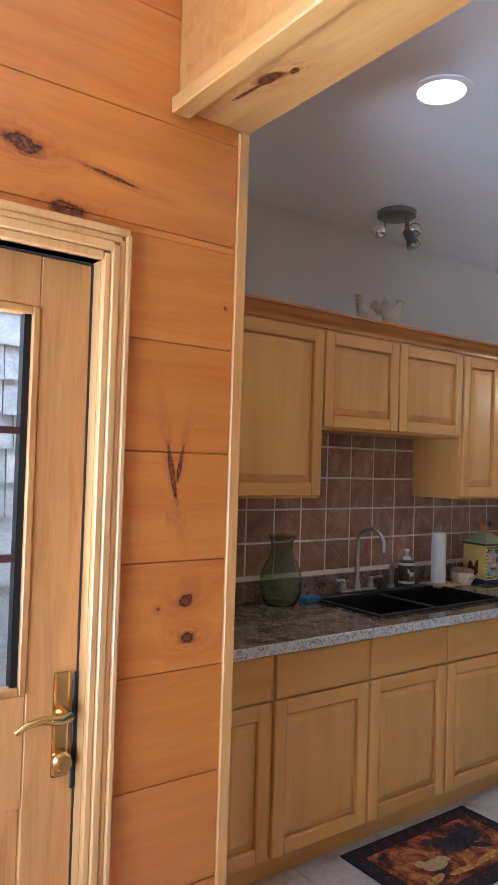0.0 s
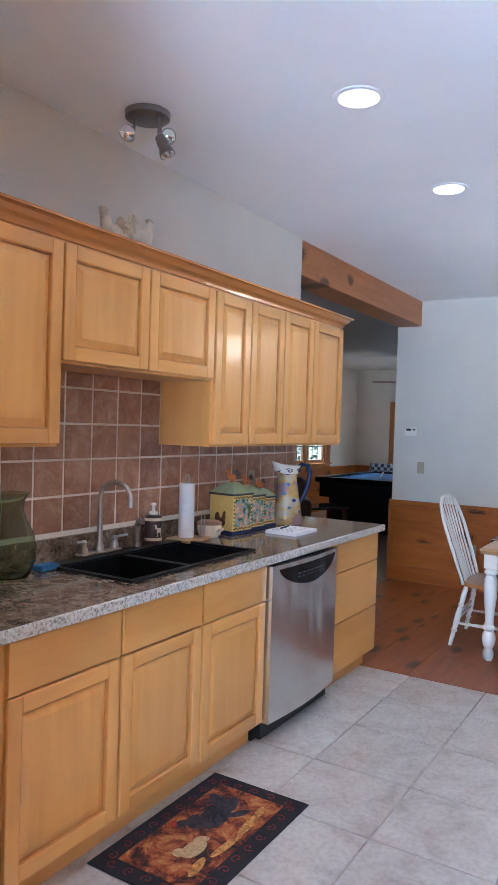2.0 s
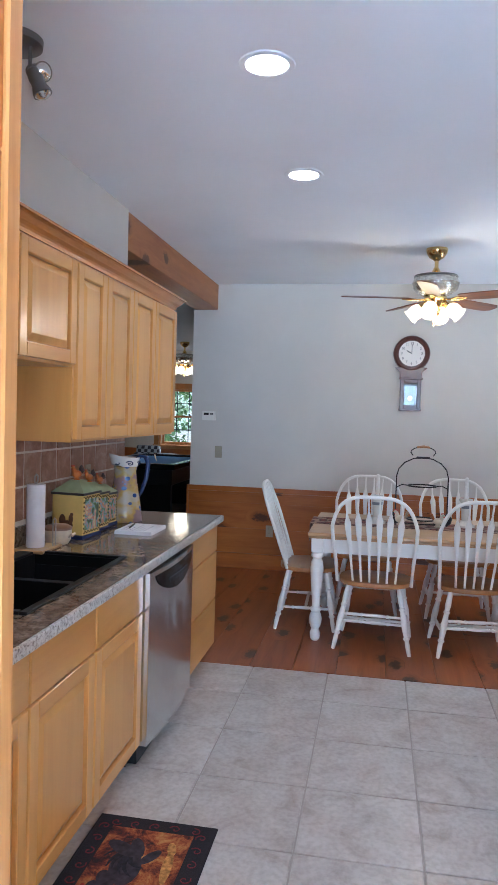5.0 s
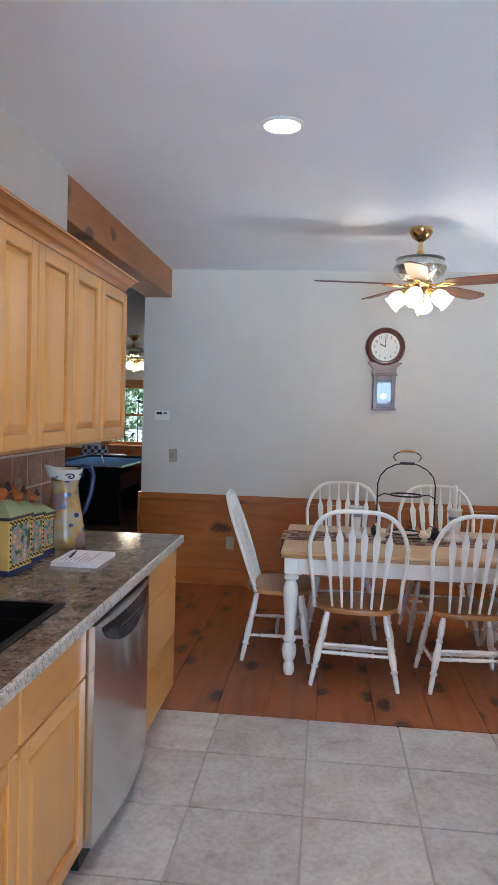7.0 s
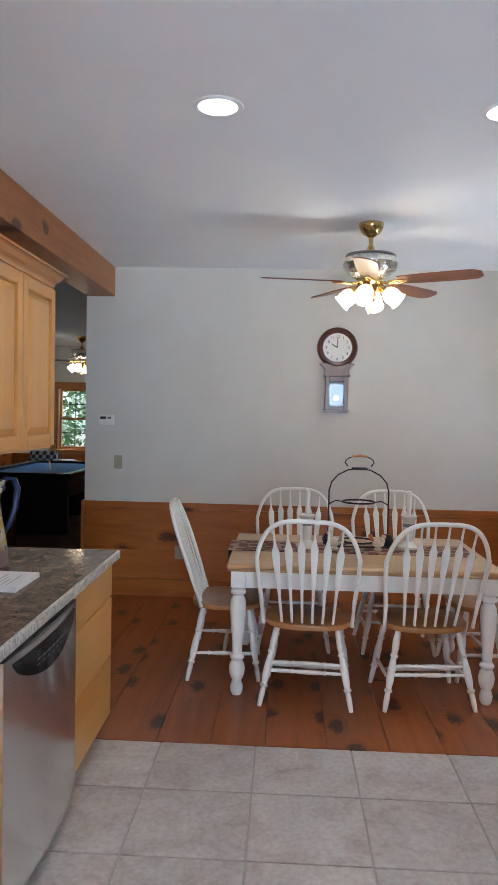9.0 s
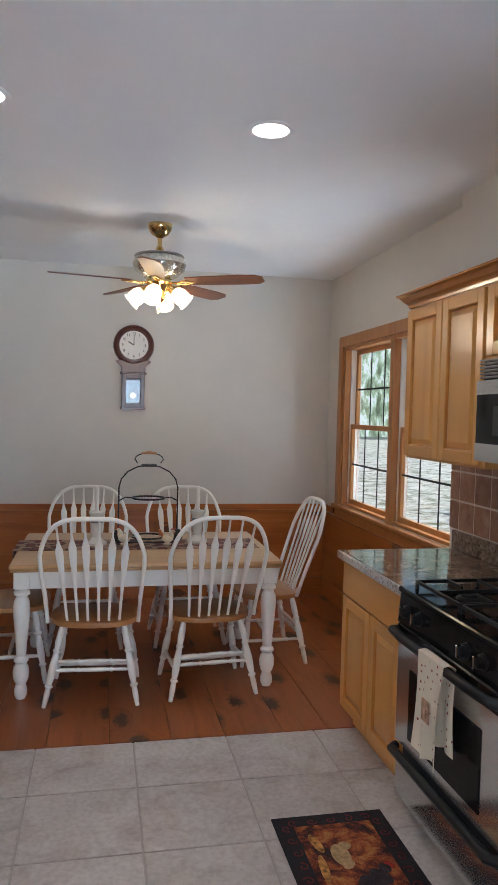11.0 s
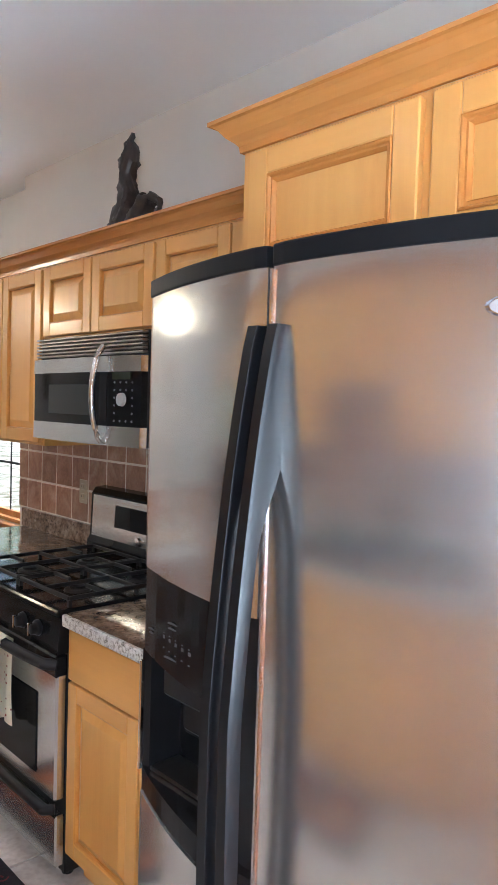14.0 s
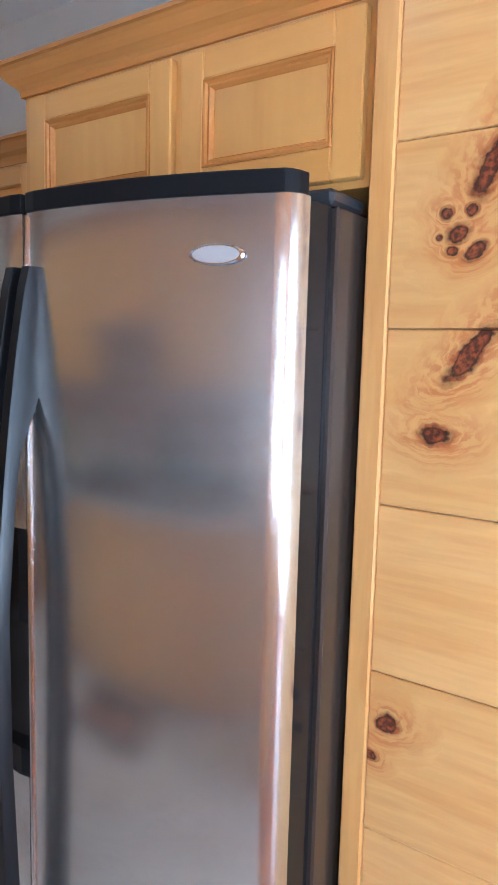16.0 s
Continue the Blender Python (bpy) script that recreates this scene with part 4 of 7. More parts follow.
# ---- dishwasher ----
def dishwasher():
    root = thing("dishwasher", (3.205, 2.10, 0), "stainless steel dishwasher with a black control strip under the counter", "dishwasher")
    w = 0.725
    part("body", boxes((0.004, 0.0, 0.02, w, 0.56, 0.868)), black_matte, root)
    bm = bmesh.new()
    n = 14
    for a, b, z0, z1 in ((0.0, w - 0.002, 0.105, 0.86),):
        f = [[bm.verts.new((a + (b - a) * i / n, -0.045 - 0.022 * math.sin(math.pi * i / n) * (0.4 + 0.6 * k), z)) for i in range(n + 1)] for k, z in ((1, z0), (1, z1))]
        g = [[bm.verts.new((a + (b - a) * i / n, 0.0, z)) for i in range(n + 1)] for z in (z0, z1)]
        for i in range(n):
            bm.faces.new((f[0][i], f[0][i + 1], f[1][i + 1], f[1][i]))
            bm.faces.new((f[1][i], f[1][i + 1], g[1][i + 1], g[1][i]))
            bm.faces.new((g[0][i], g[0][i + 1], f[0][i + 1], f[0][i]))
        bm.faces.new((f[0][0], f[1][0], g[1][0], g[0][0]))
        bm.faces.new((f[0][n], g[0][n], g[1][n], f[1][n]))
    bmesh.ops.recalc_face_normals(bm, faces=bm.faces[:])
    part("door", bm, steel_upright, root, "brushed steel bowed door", smooth=True)
    bm = bmesh.new()
    n = 20
    top, bot = [], []
    for i in range(n + 1):
        u = 0.06 + 0.62 * i / n
        y = -0.0475 - 0.022 * math.sin(math.pi * u / w)
        top.append((u, y, 0.838))
        bot.append((u, y - 0.001, 0.832 - 0.10 * math.sin(math.pi * i / n) ** 0.6))
    tv, bv = [bm.verts.new(p) for p in top], [bm.verts.new(p) for p in bot]
    tb, bb = [bm.verts.new((p[0], p[1] + 0.004, p[2])) for p in top], [bm.verts.new((p[0], p[1] + 0.004, p[2])) for p in bot]
    for i in range(n):
        bm.faces.new((tv[i], tv[i + 1], bv[i + 1], bv[i]))
        bm.faces.new((tv[i], tv[i + 1], tb[i + 1], tb[i]))
        bm.faces.new((bv[i], bv[i + 1], bb[i + 1], bb[i]))
    bmesh.ops.recalc_face_normals(bm, faces=bm.faces[:])
    cp = part("control_panel", bm, black, root, "glossy black curved control panel", smooth=True)
    grey = plain("printed_grey", (0.16, 0.16, 0.17), 0.5)
    bm = bmesh.new()
    for i in range(7):
        u = 0.22 + i * 0.045
        y = -0.0495 - 0.022 * math.sin(math.pi * u / w)
        box(bm, u, y - 0.0022, 0.795, u + 0.024, y - 0.001, 0.799)
        box(bm, u, y - 0.0022, 0.778, u + 0.016, y - 0.001, 0.781)
    part("markings", bm, grey, cp)
    part("toe_panel", boxes((0.004, 0.05, 0.0, w, 0.07, 0.10)), black_matte, root)


dishwasher()


# ---- refrigerator ----
def fridge():
    root = thing("refrigerator", (0, RANGE_SIDE, 0), "stainless side-by-side refrigerator with black handles and a dispenser", "refrigerator")
    x0, x1, xs = 1.262, 2.15, 1.735
    top = 1.845
    part("body", boxes((x0 - 0.006, -0.66, 0.02, x1 - 0.012, 0.155, 1.81), bevel=0.004), plain("fridge_side_gloss", (0.03, 0.022, 0.018), 0.22), root, "dark glossy cabinet sides")

    def bow(x):
        return 0.262 + 0.085 * (1 - ((x - (x0 + x1) / 2) / ((x1 - x0) / 2)) ** 2)

    def door(a, b, mat, holes=None):
        bm = bmesh.new()
        n = 16
        r = 0.022
        xs_, ys_ = [], []
        for i in range(n + 1):
            x = a + (b - a) * i / n
            xs_.append(x)
            ys_.append(bow(x))
        back = ys_[0] - 0.036 if a == x0 else 0.17
        prof = [(a, back), (a, ys_[0] - 0.03)]
        if a == x0:
            prof += [(a + r * (1 - math.cos(t)), ys_[0] - 0.03 + (bow(a + r) - ys_[0] + 0.03) * math.sin(t)) for t in (radians(22), radians(45), radians(68))]
            prof += [(x, bow(x)) for x in xs_ if x > a + r + 0.001]
        else:
            prof += [(a + 0.003, ys_[0] - 0.004)] + [(x, bow(x)) for x in xs_[1:]]
        if b == x1:
            prof = [p for p in prof if p[0] < b - r - 0.001]
            prof += [(b - r * (1 - math.cos(t)), ys_[-1] - 0.03 + (bow(b - r) - ys_[-1] + 0.03) * math.sin(t)) for t in (radians(68), radians(45), radians(22))]
            prof += [(b, ys_[-1] - 0.03), (b, back)]
        else:
            prof = prof[:-1] + [(b - 0.003, ys_[-1] - 0.004), (b, ys_[-1] - 0.03), (b, back)]
        return prof

    for a, b, label in ((x0, xs - 0.003, "wide brushed steel door"), (xs + 0.003, x1, "narrow brushed steel freezer door")):
        pr = door(a, b, steel)
        if b < x1:
            dr = part("door", prism(pr, 0.06, top - 0.035, 2), steel, root, label, smooth=True)
            part("door_liner", boxes((a + 0.004, 0.157, 0.065, b - 0.002, bow(a) - 0.0365, top - 0.037)), black, dr, "black door liner")
        else:
            dr = part("door", prism(pr, 0.06, 0.82, 2), steel, root, label, smooth=True)
            prism_top = prism(pr, 1.28, top - 0.035, 2)
            part("upper_door_skin", prism_top, steel, dr, smooth=True)
            # dispenser recess between the skins
            xa, xb = a + 0.085, b - 0.004
            pr2 = [(x, y - 0.003) for x, y in pr]
            part("dispenser_panel", prism(pr2, 1.11, 1.28, 2), black, dr, "glossy black dispenser controls")
            part("dispenser_lip", prism(pr2, 0.82, 0.87, 2), black, dr)
            for row in ((xb - 0.03, 0.17, 0.87, xb - 0.001, 0.262, 1.11), (a + 0.001, 0.17, 0.87, xa, 0.325, 1.11), (xa, 0.17, 0.87, xb - 0.03, 0.185, 1.11)):
                part("dispenser_wall", boxes(row), black, dr)
            part("dispenser_tray", boxes((xa + 0.005, 0.19, 0.872, xb - 0.035, 0.262, 0.88)), pewter, dr)
            part("dispenser_spout", boxes((xa + 0.04, 0.19, 1.03, xb - 0.06, 0.26, 1.09), (xa + 0.05, 0.2, 0.95, xb - 0.07, 0.215, 1.03), bevel=0.01), black_matte, dr)
            part("dispenser_trim", boxes((xb - 0.034, 0.28, 0.88, xb - 0.028, 0.29, 1.10), bevel=0.002), chrome, dr)
            bm = bmesh.new()
            for i in range(5):
                for j in range(3):
                    xx = b - 0.12 - i * 0.026
                    box(bm, xx - (0.005, 0.009, 0.004)[j], bow(xx) - 0.004, (1.150, 1.168, 1.178)[j], xx, bow(xx) - 0.0015, (1.1515, 1.174, 1.1795)[j])
            for u, v, ln in ((0.05, 1.165, 0.03), (0.05, 1.157, 0.022), (0.15, 1.205, 0.045), (0.15, 1.195, 0.035), (0.14, 1.14, 0.06)):
                box(bm, b - u - ln, bow(b - u - ln / 2) - 0.006, v, b - u, bow(b - u - ln / 2) - 0.0015, v + 0.0022)
            part("dispenser_markings", bm, plain("print_pale", (0.09, 0.088, 0.088), 0.5), dr, kind="stuff")
        cap = [(x, y + 0.004) for x, y in pr]
        part("top_cap", prism(cap, top - 0.036, top - 0.004, 2, bevel=0.003), plain("charcoal_plastic", (0.006, 0.0065, 0.008), 0.45, Specular_IOR_Level=0.15), dr, "charcoal plastic door cap")
    # handles: long bowed bars, solid down to the door at the top, open behind further down
    front_line = ((0.26, 0.004), (0.34, 0.045), (0.60, 0.072), (0.90, 0.085), (1.15, 0.087), (1.28, 0.077), (1.375, 0.068), (1.48, 0.056), (1.58, 0.042), (1.65, 0.030), (1.71, 0.019), (1.722, 0.014))
    charcoal = plain("handle_charcoal", (0.0055, 0.006, 0.0075), 0.32, Specular_IOR_Level=0.3)
    for s, xc in ((-1, xs - 0.025), (1, xs + 0.018)):
        bm = bmesh.new()
        prev = None
        for i in range(45):
            z = 0.26 + (1.722 - 0.26) * i / 44
            out = float(np.interp(z, [p[0] for p in front_line], [p[1] for p in front_line]))
            y0 = bow(xc)
            open_ = min(1.0, max(0.0, (1.50 - z) / 0.09)) * min(1.0, max(0.0, (z - 0.30) / 0.09))
            base = y0 - 0.004 + (max(out - 0.024, 0.0) + 0.004) * open_ ** 0.5
            wb, wf = (0.012, 0.0095)
            ring = [bm.verts.new(p) for p in ((xc - wb, base, z), (xc + wb, base, z), (xc + wb, y0 + out - 0.006, z), (xc + wf, y0 + out, z), (xc - wf, y0 + out, z), (xc - wb, y0 + out - 0.006, z))]
            if prev:
                for j in range(6):
                    bm.faces.new((prev[j], prev[(j + 1) % 6], ring[(j + 1) % 6], ring[j]))
            else:
                bm.faces.new(ring)
            prev = ring
        bm.faces.new(prev)
        bmesh.ops.recalc_face_normals(bm, faces=bm.faces[:])
        hd = part("handle", bm, charcoal, root, "long charcoal bar handle", smooth=True)
    # bright strip along the edge of the wide door
    part("edge_trim", boxes((xs - 0.0075, bow(xs) - 0.012, 0.07, xs - 0.0035, bow(xs) + 0.001, top - 0.04)), chrome, root, "bright polished door edge")
    # hinge cover
    part("hinge_cover", boxes((x0, 0.06, 1.811, x0 + 0.09, 0.165, 1.835), bevel=0.006), plain("hinge_black", (0.02, 0.022, 0.026), 0.4), root)
    xb = 1.368
    badge = lathe([(0.042, 0.0), (0.042, 0.003), (0.038, 0.005)], 32, m=Matrix.Translation((xb, bow(xb) + 0.001, 1.728)) @ Matrix.Rotation(radians(14.5), 4, "Z") @ Matrix.Rotation(radians(-91), 4, "X") @ Matrix.Diagonal((1, 0.36, 1, 1)))
    bd = part("badge", badge, chrome, root, "oval chrome badge", smooth=True)
    part("badge_face", lathe([(0.036, 0.005), (0.036, 0.0058)], 32, m=Matrix.Translation((xb, bow(xb) + 0.001, 1.728)) @ Matrix.Rotation(radians(14.5), 4, "Z") @ Matrix.Rotation(radians(-91), 4, "X") @ Matrix.Diagonal((1, 0.34, 1, 1))), plain("badge_silver", (0.55, 0.55, 0.57), 0.3, 0.5), bd)


fridge()


# ---- range ----
def kitchen_range():
    back = SOUTH - RANGE_SIDE
    x0, x1 = 3.037, 3.84
    root = thing("gas_range", (0, RANGE_SIDE, 0), "stainless gas range with black cooktop and iron grates", "stove")
    part("body", boxes((x0, back + 0.02, 0.03, x1, -0.08, 0.90), bevel=0.003), black_matte, root)
    part("drawer", boxes((x0 + 0.004, -0.08, 0.06, x1 - 0.004, -0.045, 0.235), bevel=0.006), steel, root, "steel storage drawer")
    part("drawer_handle", tube([(x0 + 0.01, -0.045, 0.262), (x0 + 0.03, -0.015, 0.262), (x1 - 0.03, -0.015, 0.262), (x1 - 0.01, -0.045, 0.262)], 0.018, 10), black_matte, root, smooth=True)
    dr = part("oven_door", boxes((x0 + 0.004, -0.08, 0.285, x1 - 0.004, -0.04, 0.715), bevel=0.008), steel, root, "steel oven door")
    part("oven_window", boxes((x0 + 0.13, -0.041, 0.34, x1 - 0.13, -0.036, 0.62), bevel=0.003), black, dr)
    part("door_top", boxes((x0 + 0.004, -0.08, 0.70, x1 - 0.004, -0.036, 0.775), bevel=0.006), black, dr)
    part("oven_handle", tube([(x0 + 0.012, -0.04, 0.745), (x0 + 0.03, -0.005, 0.752), (x0 + 0.15, 0.012, 0.757), (x1 - 0.15, 0.012, 0.757), (x1 - 0.03, -0.005, 0.752), (x1 - 0.012, -0.04, 0.745)], 0.019, 10), black_matte, dr, smooth=True)
    part("control_panel", prism([(-0.08, 0.78), (-0.038, 0.78), (-0.05, 0.898), (-0.08, 0.898)], x0, x1, 0), black, root)
    for x in (3.175, 3.285, 3.645, 3.755):
        kb = part("knob", lathe([(0.028, 0), (0.027, 0.012), (0.021, 0.016), (0.019, 0.034), (0.014, 0.037)], 20, m=Matrix.Translation((x, -0.045, 0.838)) @ Matrix.Rotation(radians(-94), 4, "X")), black_matte, root, smooth=True)
        part("grip", boxes((x - 0.004, -0.02, 0.816, x + 0.004, -0.002, 0.860), bevel=0.002), chrome, kb)
    ct = part("cooktop", boxes((x0, back + 0.02, 0.90, x1, -0.036, 0.925), bevel=0.006), black, root)
    for gx in (x0 + 0.02, x0 + 0.39):
        bm = bmesh.new()
        a, b, c, d, z = gx, gx + 0.35, back + 0.10, -0.09, 0.955
        for p in (a, (a + b) / 2, b):
            box(bm, p - 0.006, c, z - 0.008, p + 0.006, d, z + 0.006, bevel=0.002)
        for q in (c, (c + d) / 2, d):
            box(bm, a, q - 0.006, z - 0.009, b, q + 0.006, z + 0.005, bevel=0.002)
        for p in (a, b):
            for q in (c, (c + d) / 2, d):
                box(bm, p - 0.006, q - 0.006, 0.925, p + 0.006, q + 0.006, z - 0.006)
        for q in (c + (d - c) * 0.25, c + (d - c) * 0.75):
            box(bm, a, q - 0.005, z - 0.007, a + 0.12, q + 0.005, z + 0.007, bevel=0.002)
            box(bm, b - 0.12, q - 0.005, z - 0.007, b, q + 0.005, z + 0.007, bevel=0.002)
        part("grate", bm, iron, ct)
        for q in (c + (d - c) * 0.25, c + (d - c) * 0.75):
            part("burner", lathe([(0.05, 0.925), (0.045, 0.934), (0.03, 0.936), (0.03, 0.944), (0.0, 0.945)], 20, m=Matrix.Translation(((a + b) / 2, q, 0))), iron, ct, smooth=True)
    bg = part("backguard", prism([(back + 0.003, 0.925), (back + 0.10, 0.925), (back + 0.10, 0.97), (back + 0.085, 1.0), (back + 0.078, 1.19), (back + 0.06, 1.215), (back + 0.003, 1.22)], x0, x1, 0, bevel=0.004), black, root)
    part("backguard_face", prism([(back + 0.088, 1.0), (back + 0.094, 1.0), (back + 0.086, 1.185), (back + 0.080, 1.185)], x0 + 0.03, x1 - 0.03, 0), steel, bg)
    part("display", prism([(back + 0.093, 1.06), (back + 0.097, 1.06), (back + 0.092, 1.155), (back + 0.088, 1.155)], x0 + 0.2, x1 - 0.22, 0), black, bg)
    part("clock_knob", lathe([(0.022, 0), (0.02, 0.015), (0.0, 0.018)], 18, m=Matrix.Translation(((x0 + x1) / 2, back + 0.09, 1.02)) @ Matrix.Rotation(radians(-90), 4, "X")), chrome, bg, smooth=True)
    for x in (x0 + 0.05, x1 - 0.05):
        part("foot", lathe([(0.02, 0), (0.02, 0.03)], 12, m=Matrix.Translation((x, -0.12, 0))), black_matte, root)


kitchen_range()


# ---- microwave ----
def microwave():
    back = SOUTH - RANGE_SIDE
    x0, x1, z0, z1, yf = 2.99, 3.755, 1.45, 1.858, -0.335
    root = thing("microwave", (0, RANGE_SIDE, 0), "over-range stainless microwave with a curved handle below the short cabinet", "microwave")
    part("body", boxes((x0, back + 0.01, z0, x1, yf, z1), bevel=0.003), black_matte, root)
    vent = bmesh.new()
    for i in range(6):
        box(vent, x0 + 0.004, yf, z1 - 0.012 - i * 0.0135, x1 - 0.004, yf + 0.022, z1 - 0.005 - i * 0.0135, bevel=0.001)
    part("vent_slats", vent, pewter, root)

    def face(a, b, q0, q1, off=0.0):
        pts = []
        for i in range(17):
            x = a + (b - a) * i / 16
            pts.append((x, yf + off + 0.03 + 0.022 * (1 - ((x - (x0 + x1) / 2) / 0.38) ** 2)))
        return prism([(a, yf)] + pts + [(b, yf)], q0, q1, 2)

    part("top_band", face(x0, x1, z1 - 0.145, z1 - 0.09), steel, root, smooth=True)
    part("bottom_band", face(x0, x1, z0, z0 + 0.07), steel, root, smooth=True)
    part("door_glass", face(x0 + 0.19, x1, z0 + 0.07, z1 - 0.145, -0.003), black, root, smooth=True)
    part("door_window", face(x0 + 0.285, x1 - 0.15, z0 + 0.105, z1 - 0.19, -0.001), plain("window_mesh", (0.03, 0.033, 0.033), 0.3, Specular_IOR_Level=0.2), root, smooth=True)
    cp = part("control_panel", face(x0, x0 + 0.187, z0 + 0.07, z1 - 0.145, -0.004), black, root, smooth=True)
    ky = yf + 0.042
    keys = bmesh.new()
    for i in range(4):
        for j in range(6):
            if 1 <= j <= 3 and i in (1, 2):
                continue
            cx = x0 + 0.035 + i * 0.032
            lathe([(0.0042, 0), (0.0035, 0.003)], 8, keys, Matrix.Translation((cx, ky - 0.004 + i * 0.003, z0 + 0.09 + j * 0.027)) @ Matrix.Rotation(radians(-90), 4, "X"))
    part("keys", keys, plain("key_grey", (0.13, 0.13, 0.14), 0.4), cp)
    part("dial", lathe([(0.024, 0), (0.022, 0.012), (0.0, 0.014)], 20, m=Matrix.Translation((x0 + 0.09, ky, z0 + 0.165)) @ Matrix.Rotation(radians(-90), 4, "X")), plain("dial_silver", (0.6, 0.6, 0.6), 0.3, 0.7), cp, smooth=True)
    part("display", boxes((x0 + 0.04, ky - 0.002, z0 + 0.235, x0 + 0.15, ky + 0.0045, z0 + 0.26)), plain("display_dark", (0.03, 0.035, 0.02), 0.2), cp)
    hp = []
    for i in range(15):
        t = i / 14
        hp.append((x0 + 0.205, yf + 0.05 + 0.045 * math.sin(math.pi * t) ** 0.6, z0 + 0.01 + 0.345 * t))
    part("handle", tube(hp, 0.011, 10), plain("handle_satin", (0.7, 0.69, 0.67), 0.25, 1.0), root, "curved satin steel handle", smooth=True)
    part("grease_filter", boxes((x0 + 0.05, back + 0.1, z0 - 0.006, x1 - 0.05, yf - 0.05, z0)), pewter, root)


microwave()


# ---- dining chairs ----
def turned_leg(top, foot, r=0.019):
    """A leg or rail turned with beads, from top to foot."""
    top, foot = Vector(top), Vector(foot)
    d = foot - top
    L = d.length
    m = Matrix.Translation(top) @ d.to_track_quat("Z", "Y").to_matrix().to_4x4()
    prof = [(r * 0.7, 0), (r * 0.95, L * 0.1), (r * 1.05, L * 0.22), (r * 0.8, L * 0.3), (r * 1.12, L * 0.315), (r * 1.12, L * 0.335), (r * 0.8, L * 0.35), (r * 1.15, L * 0.5), (r * 1.1, L * 0.62), (r * 0.8, L * 0.72), (r * 1.15, L * 0.735), (r * 1.15, L * 0.755), (r * 0.75, L * 0.77), (r * 0.85, L * 0.85), (r * 0.62, L)]
    return lathe(prof, 14, m=m)


def dining_chair(m, label):
    """A bow-back arrow-spindle chair; it faces +y of its own frame."""
    root = thing("dining_chair", (0, 0, 0), label, "chair", "chairs round the table")
    # seat
    out = []
    for i in range(28):
        a = 2 * math.pi * i / 28
        c, s = math.cos(a), math.sin(a)
        x = 0.245 * math.copysign(abs(c) ** 0.72, c)
        y = 0.215 * math.copysign(abs(s) ** 0.72, s)
        x *= 1.0 + 0.06 * s
        out.append((x, y))
    bm = prism(out, 0.425, 0.455, 2, bevel=0.008)
    for v in bm.verts:
        if v.co.z > 0.44 and abs(v.co.x) < 0.18 and abs(v.co.y) < 0.17:
            v.co.z -= 0.006
    part("seat", bm, seat_wood, root, "warm oak saddle seat", smooth=True)
    tops = [(-0.17, 0.13), (0.17, 0.13), (-0.165, -0.14), (0.165, -0.14)]
    feet = [(-0.24, 0.2), (0.24, 0.2), (-0.25, -0.225), (0.25, -0.225)]
    for t, f in zip(tops, feet):
        part("leg", turned_leg((*t, 0.43), (*f, 0.0)), white, root, smooth=True)

    def on_leg(i, z):
        k = 1 - z / 0.43
        return Vector((tops[i][0] + (feet[i][0] - tops[i][0]) * k, tops[i][1] + (feet[i][1] - tops[i][1]) * k, z))

    for a, b, z in ((0, 2, 0.16), (1, 3, 0.16), (2, 3, 0.19), (2, 3, 0.235)):
        part("stretcher", turned_leg(on_leg(a, z), on_leg(b, z), 0.011), white, root, smooth=True)
    part("stretcher", turned_leg((on_leg(0, 0.16) + on_leg(2, 0.16)) / 2, (on_leg(1, 0.16) + on_leg(3, 0.16)) / 2, 0.011), white, root, smooth=True)
    # bow
    def bow_at(t):
        a = math.pi * t
        h = 0.445 + 0.60 * (math.sin(a) ** 0.62)
        c = math.cos(a)
        x = -0.297 * math.copysign(abs(c) ** 0.55, c) * (0.82 + 0.18 * min(1, math.sin(a) * 2))
        y = -0.15 - 0.17 * (h - 0.445) / 0.585 - 0.03 * math.sin(a)
        return Vector((x, y, h))

    part("bow", tube([bow_at(i / 30) for i in range(31)], 0.0125, 10), white, root, "white painted hoop back", smooth=True)
    for i in range(6):
        u = -1 + 2 * i / 5
        t = math.acos(-math.copysign(abs(u * 0.62) ** 1.82, u)) / math.pi
        top_ = bow_at(t)
        foot_ = Vector((u * 0.14, -0.155 - 0.012 * (1 - u * u), 0.45))
        d = top_ - foot_
        L = d.length
        side = Vector((1, 0, 0)) - d.normalized() * d.normalized().x
        side.normalize()
        nrm = side.cross(d).normalized()
        bm = bmesh.new()
        rings = []
        for q, w, th in ((0, 0.007, 0.007), (0.3, 0.008, 0.006), (0.5, 0.014, 0.0045), (0.66, 0.0195, 0.004), (0.74, 0.021, 0.004), (0.79, 0.012, 0.005), (0.84, 0.0055, 0.0055), (1.0, 0.0055, 0.0055)):
            c = foot_ + d * q
            rings.append([bm.verts.new(c + side * (w * sx) + nrm * (th * sy)) for sx, sy in ((-1, -0.5), (-0.6, -1), (0.6, -1), (1, -0.5), (1, 0.5), (0.6, 1), (-0.6, 1), (-1, 0.5))])
        for a, b in zip(rings, rings[1:]):
            for j in range(8):
                bm.faces.new((a[j], a[(j + 1) % 8], b[(j + 1) % 8], b[j]))
        bmesh.ops.recalc_face_normals(bm, faces=bm.faces[:])
        part("spindle", bm, white, root, smooth=True)
    root.matrix_world = m
    return root


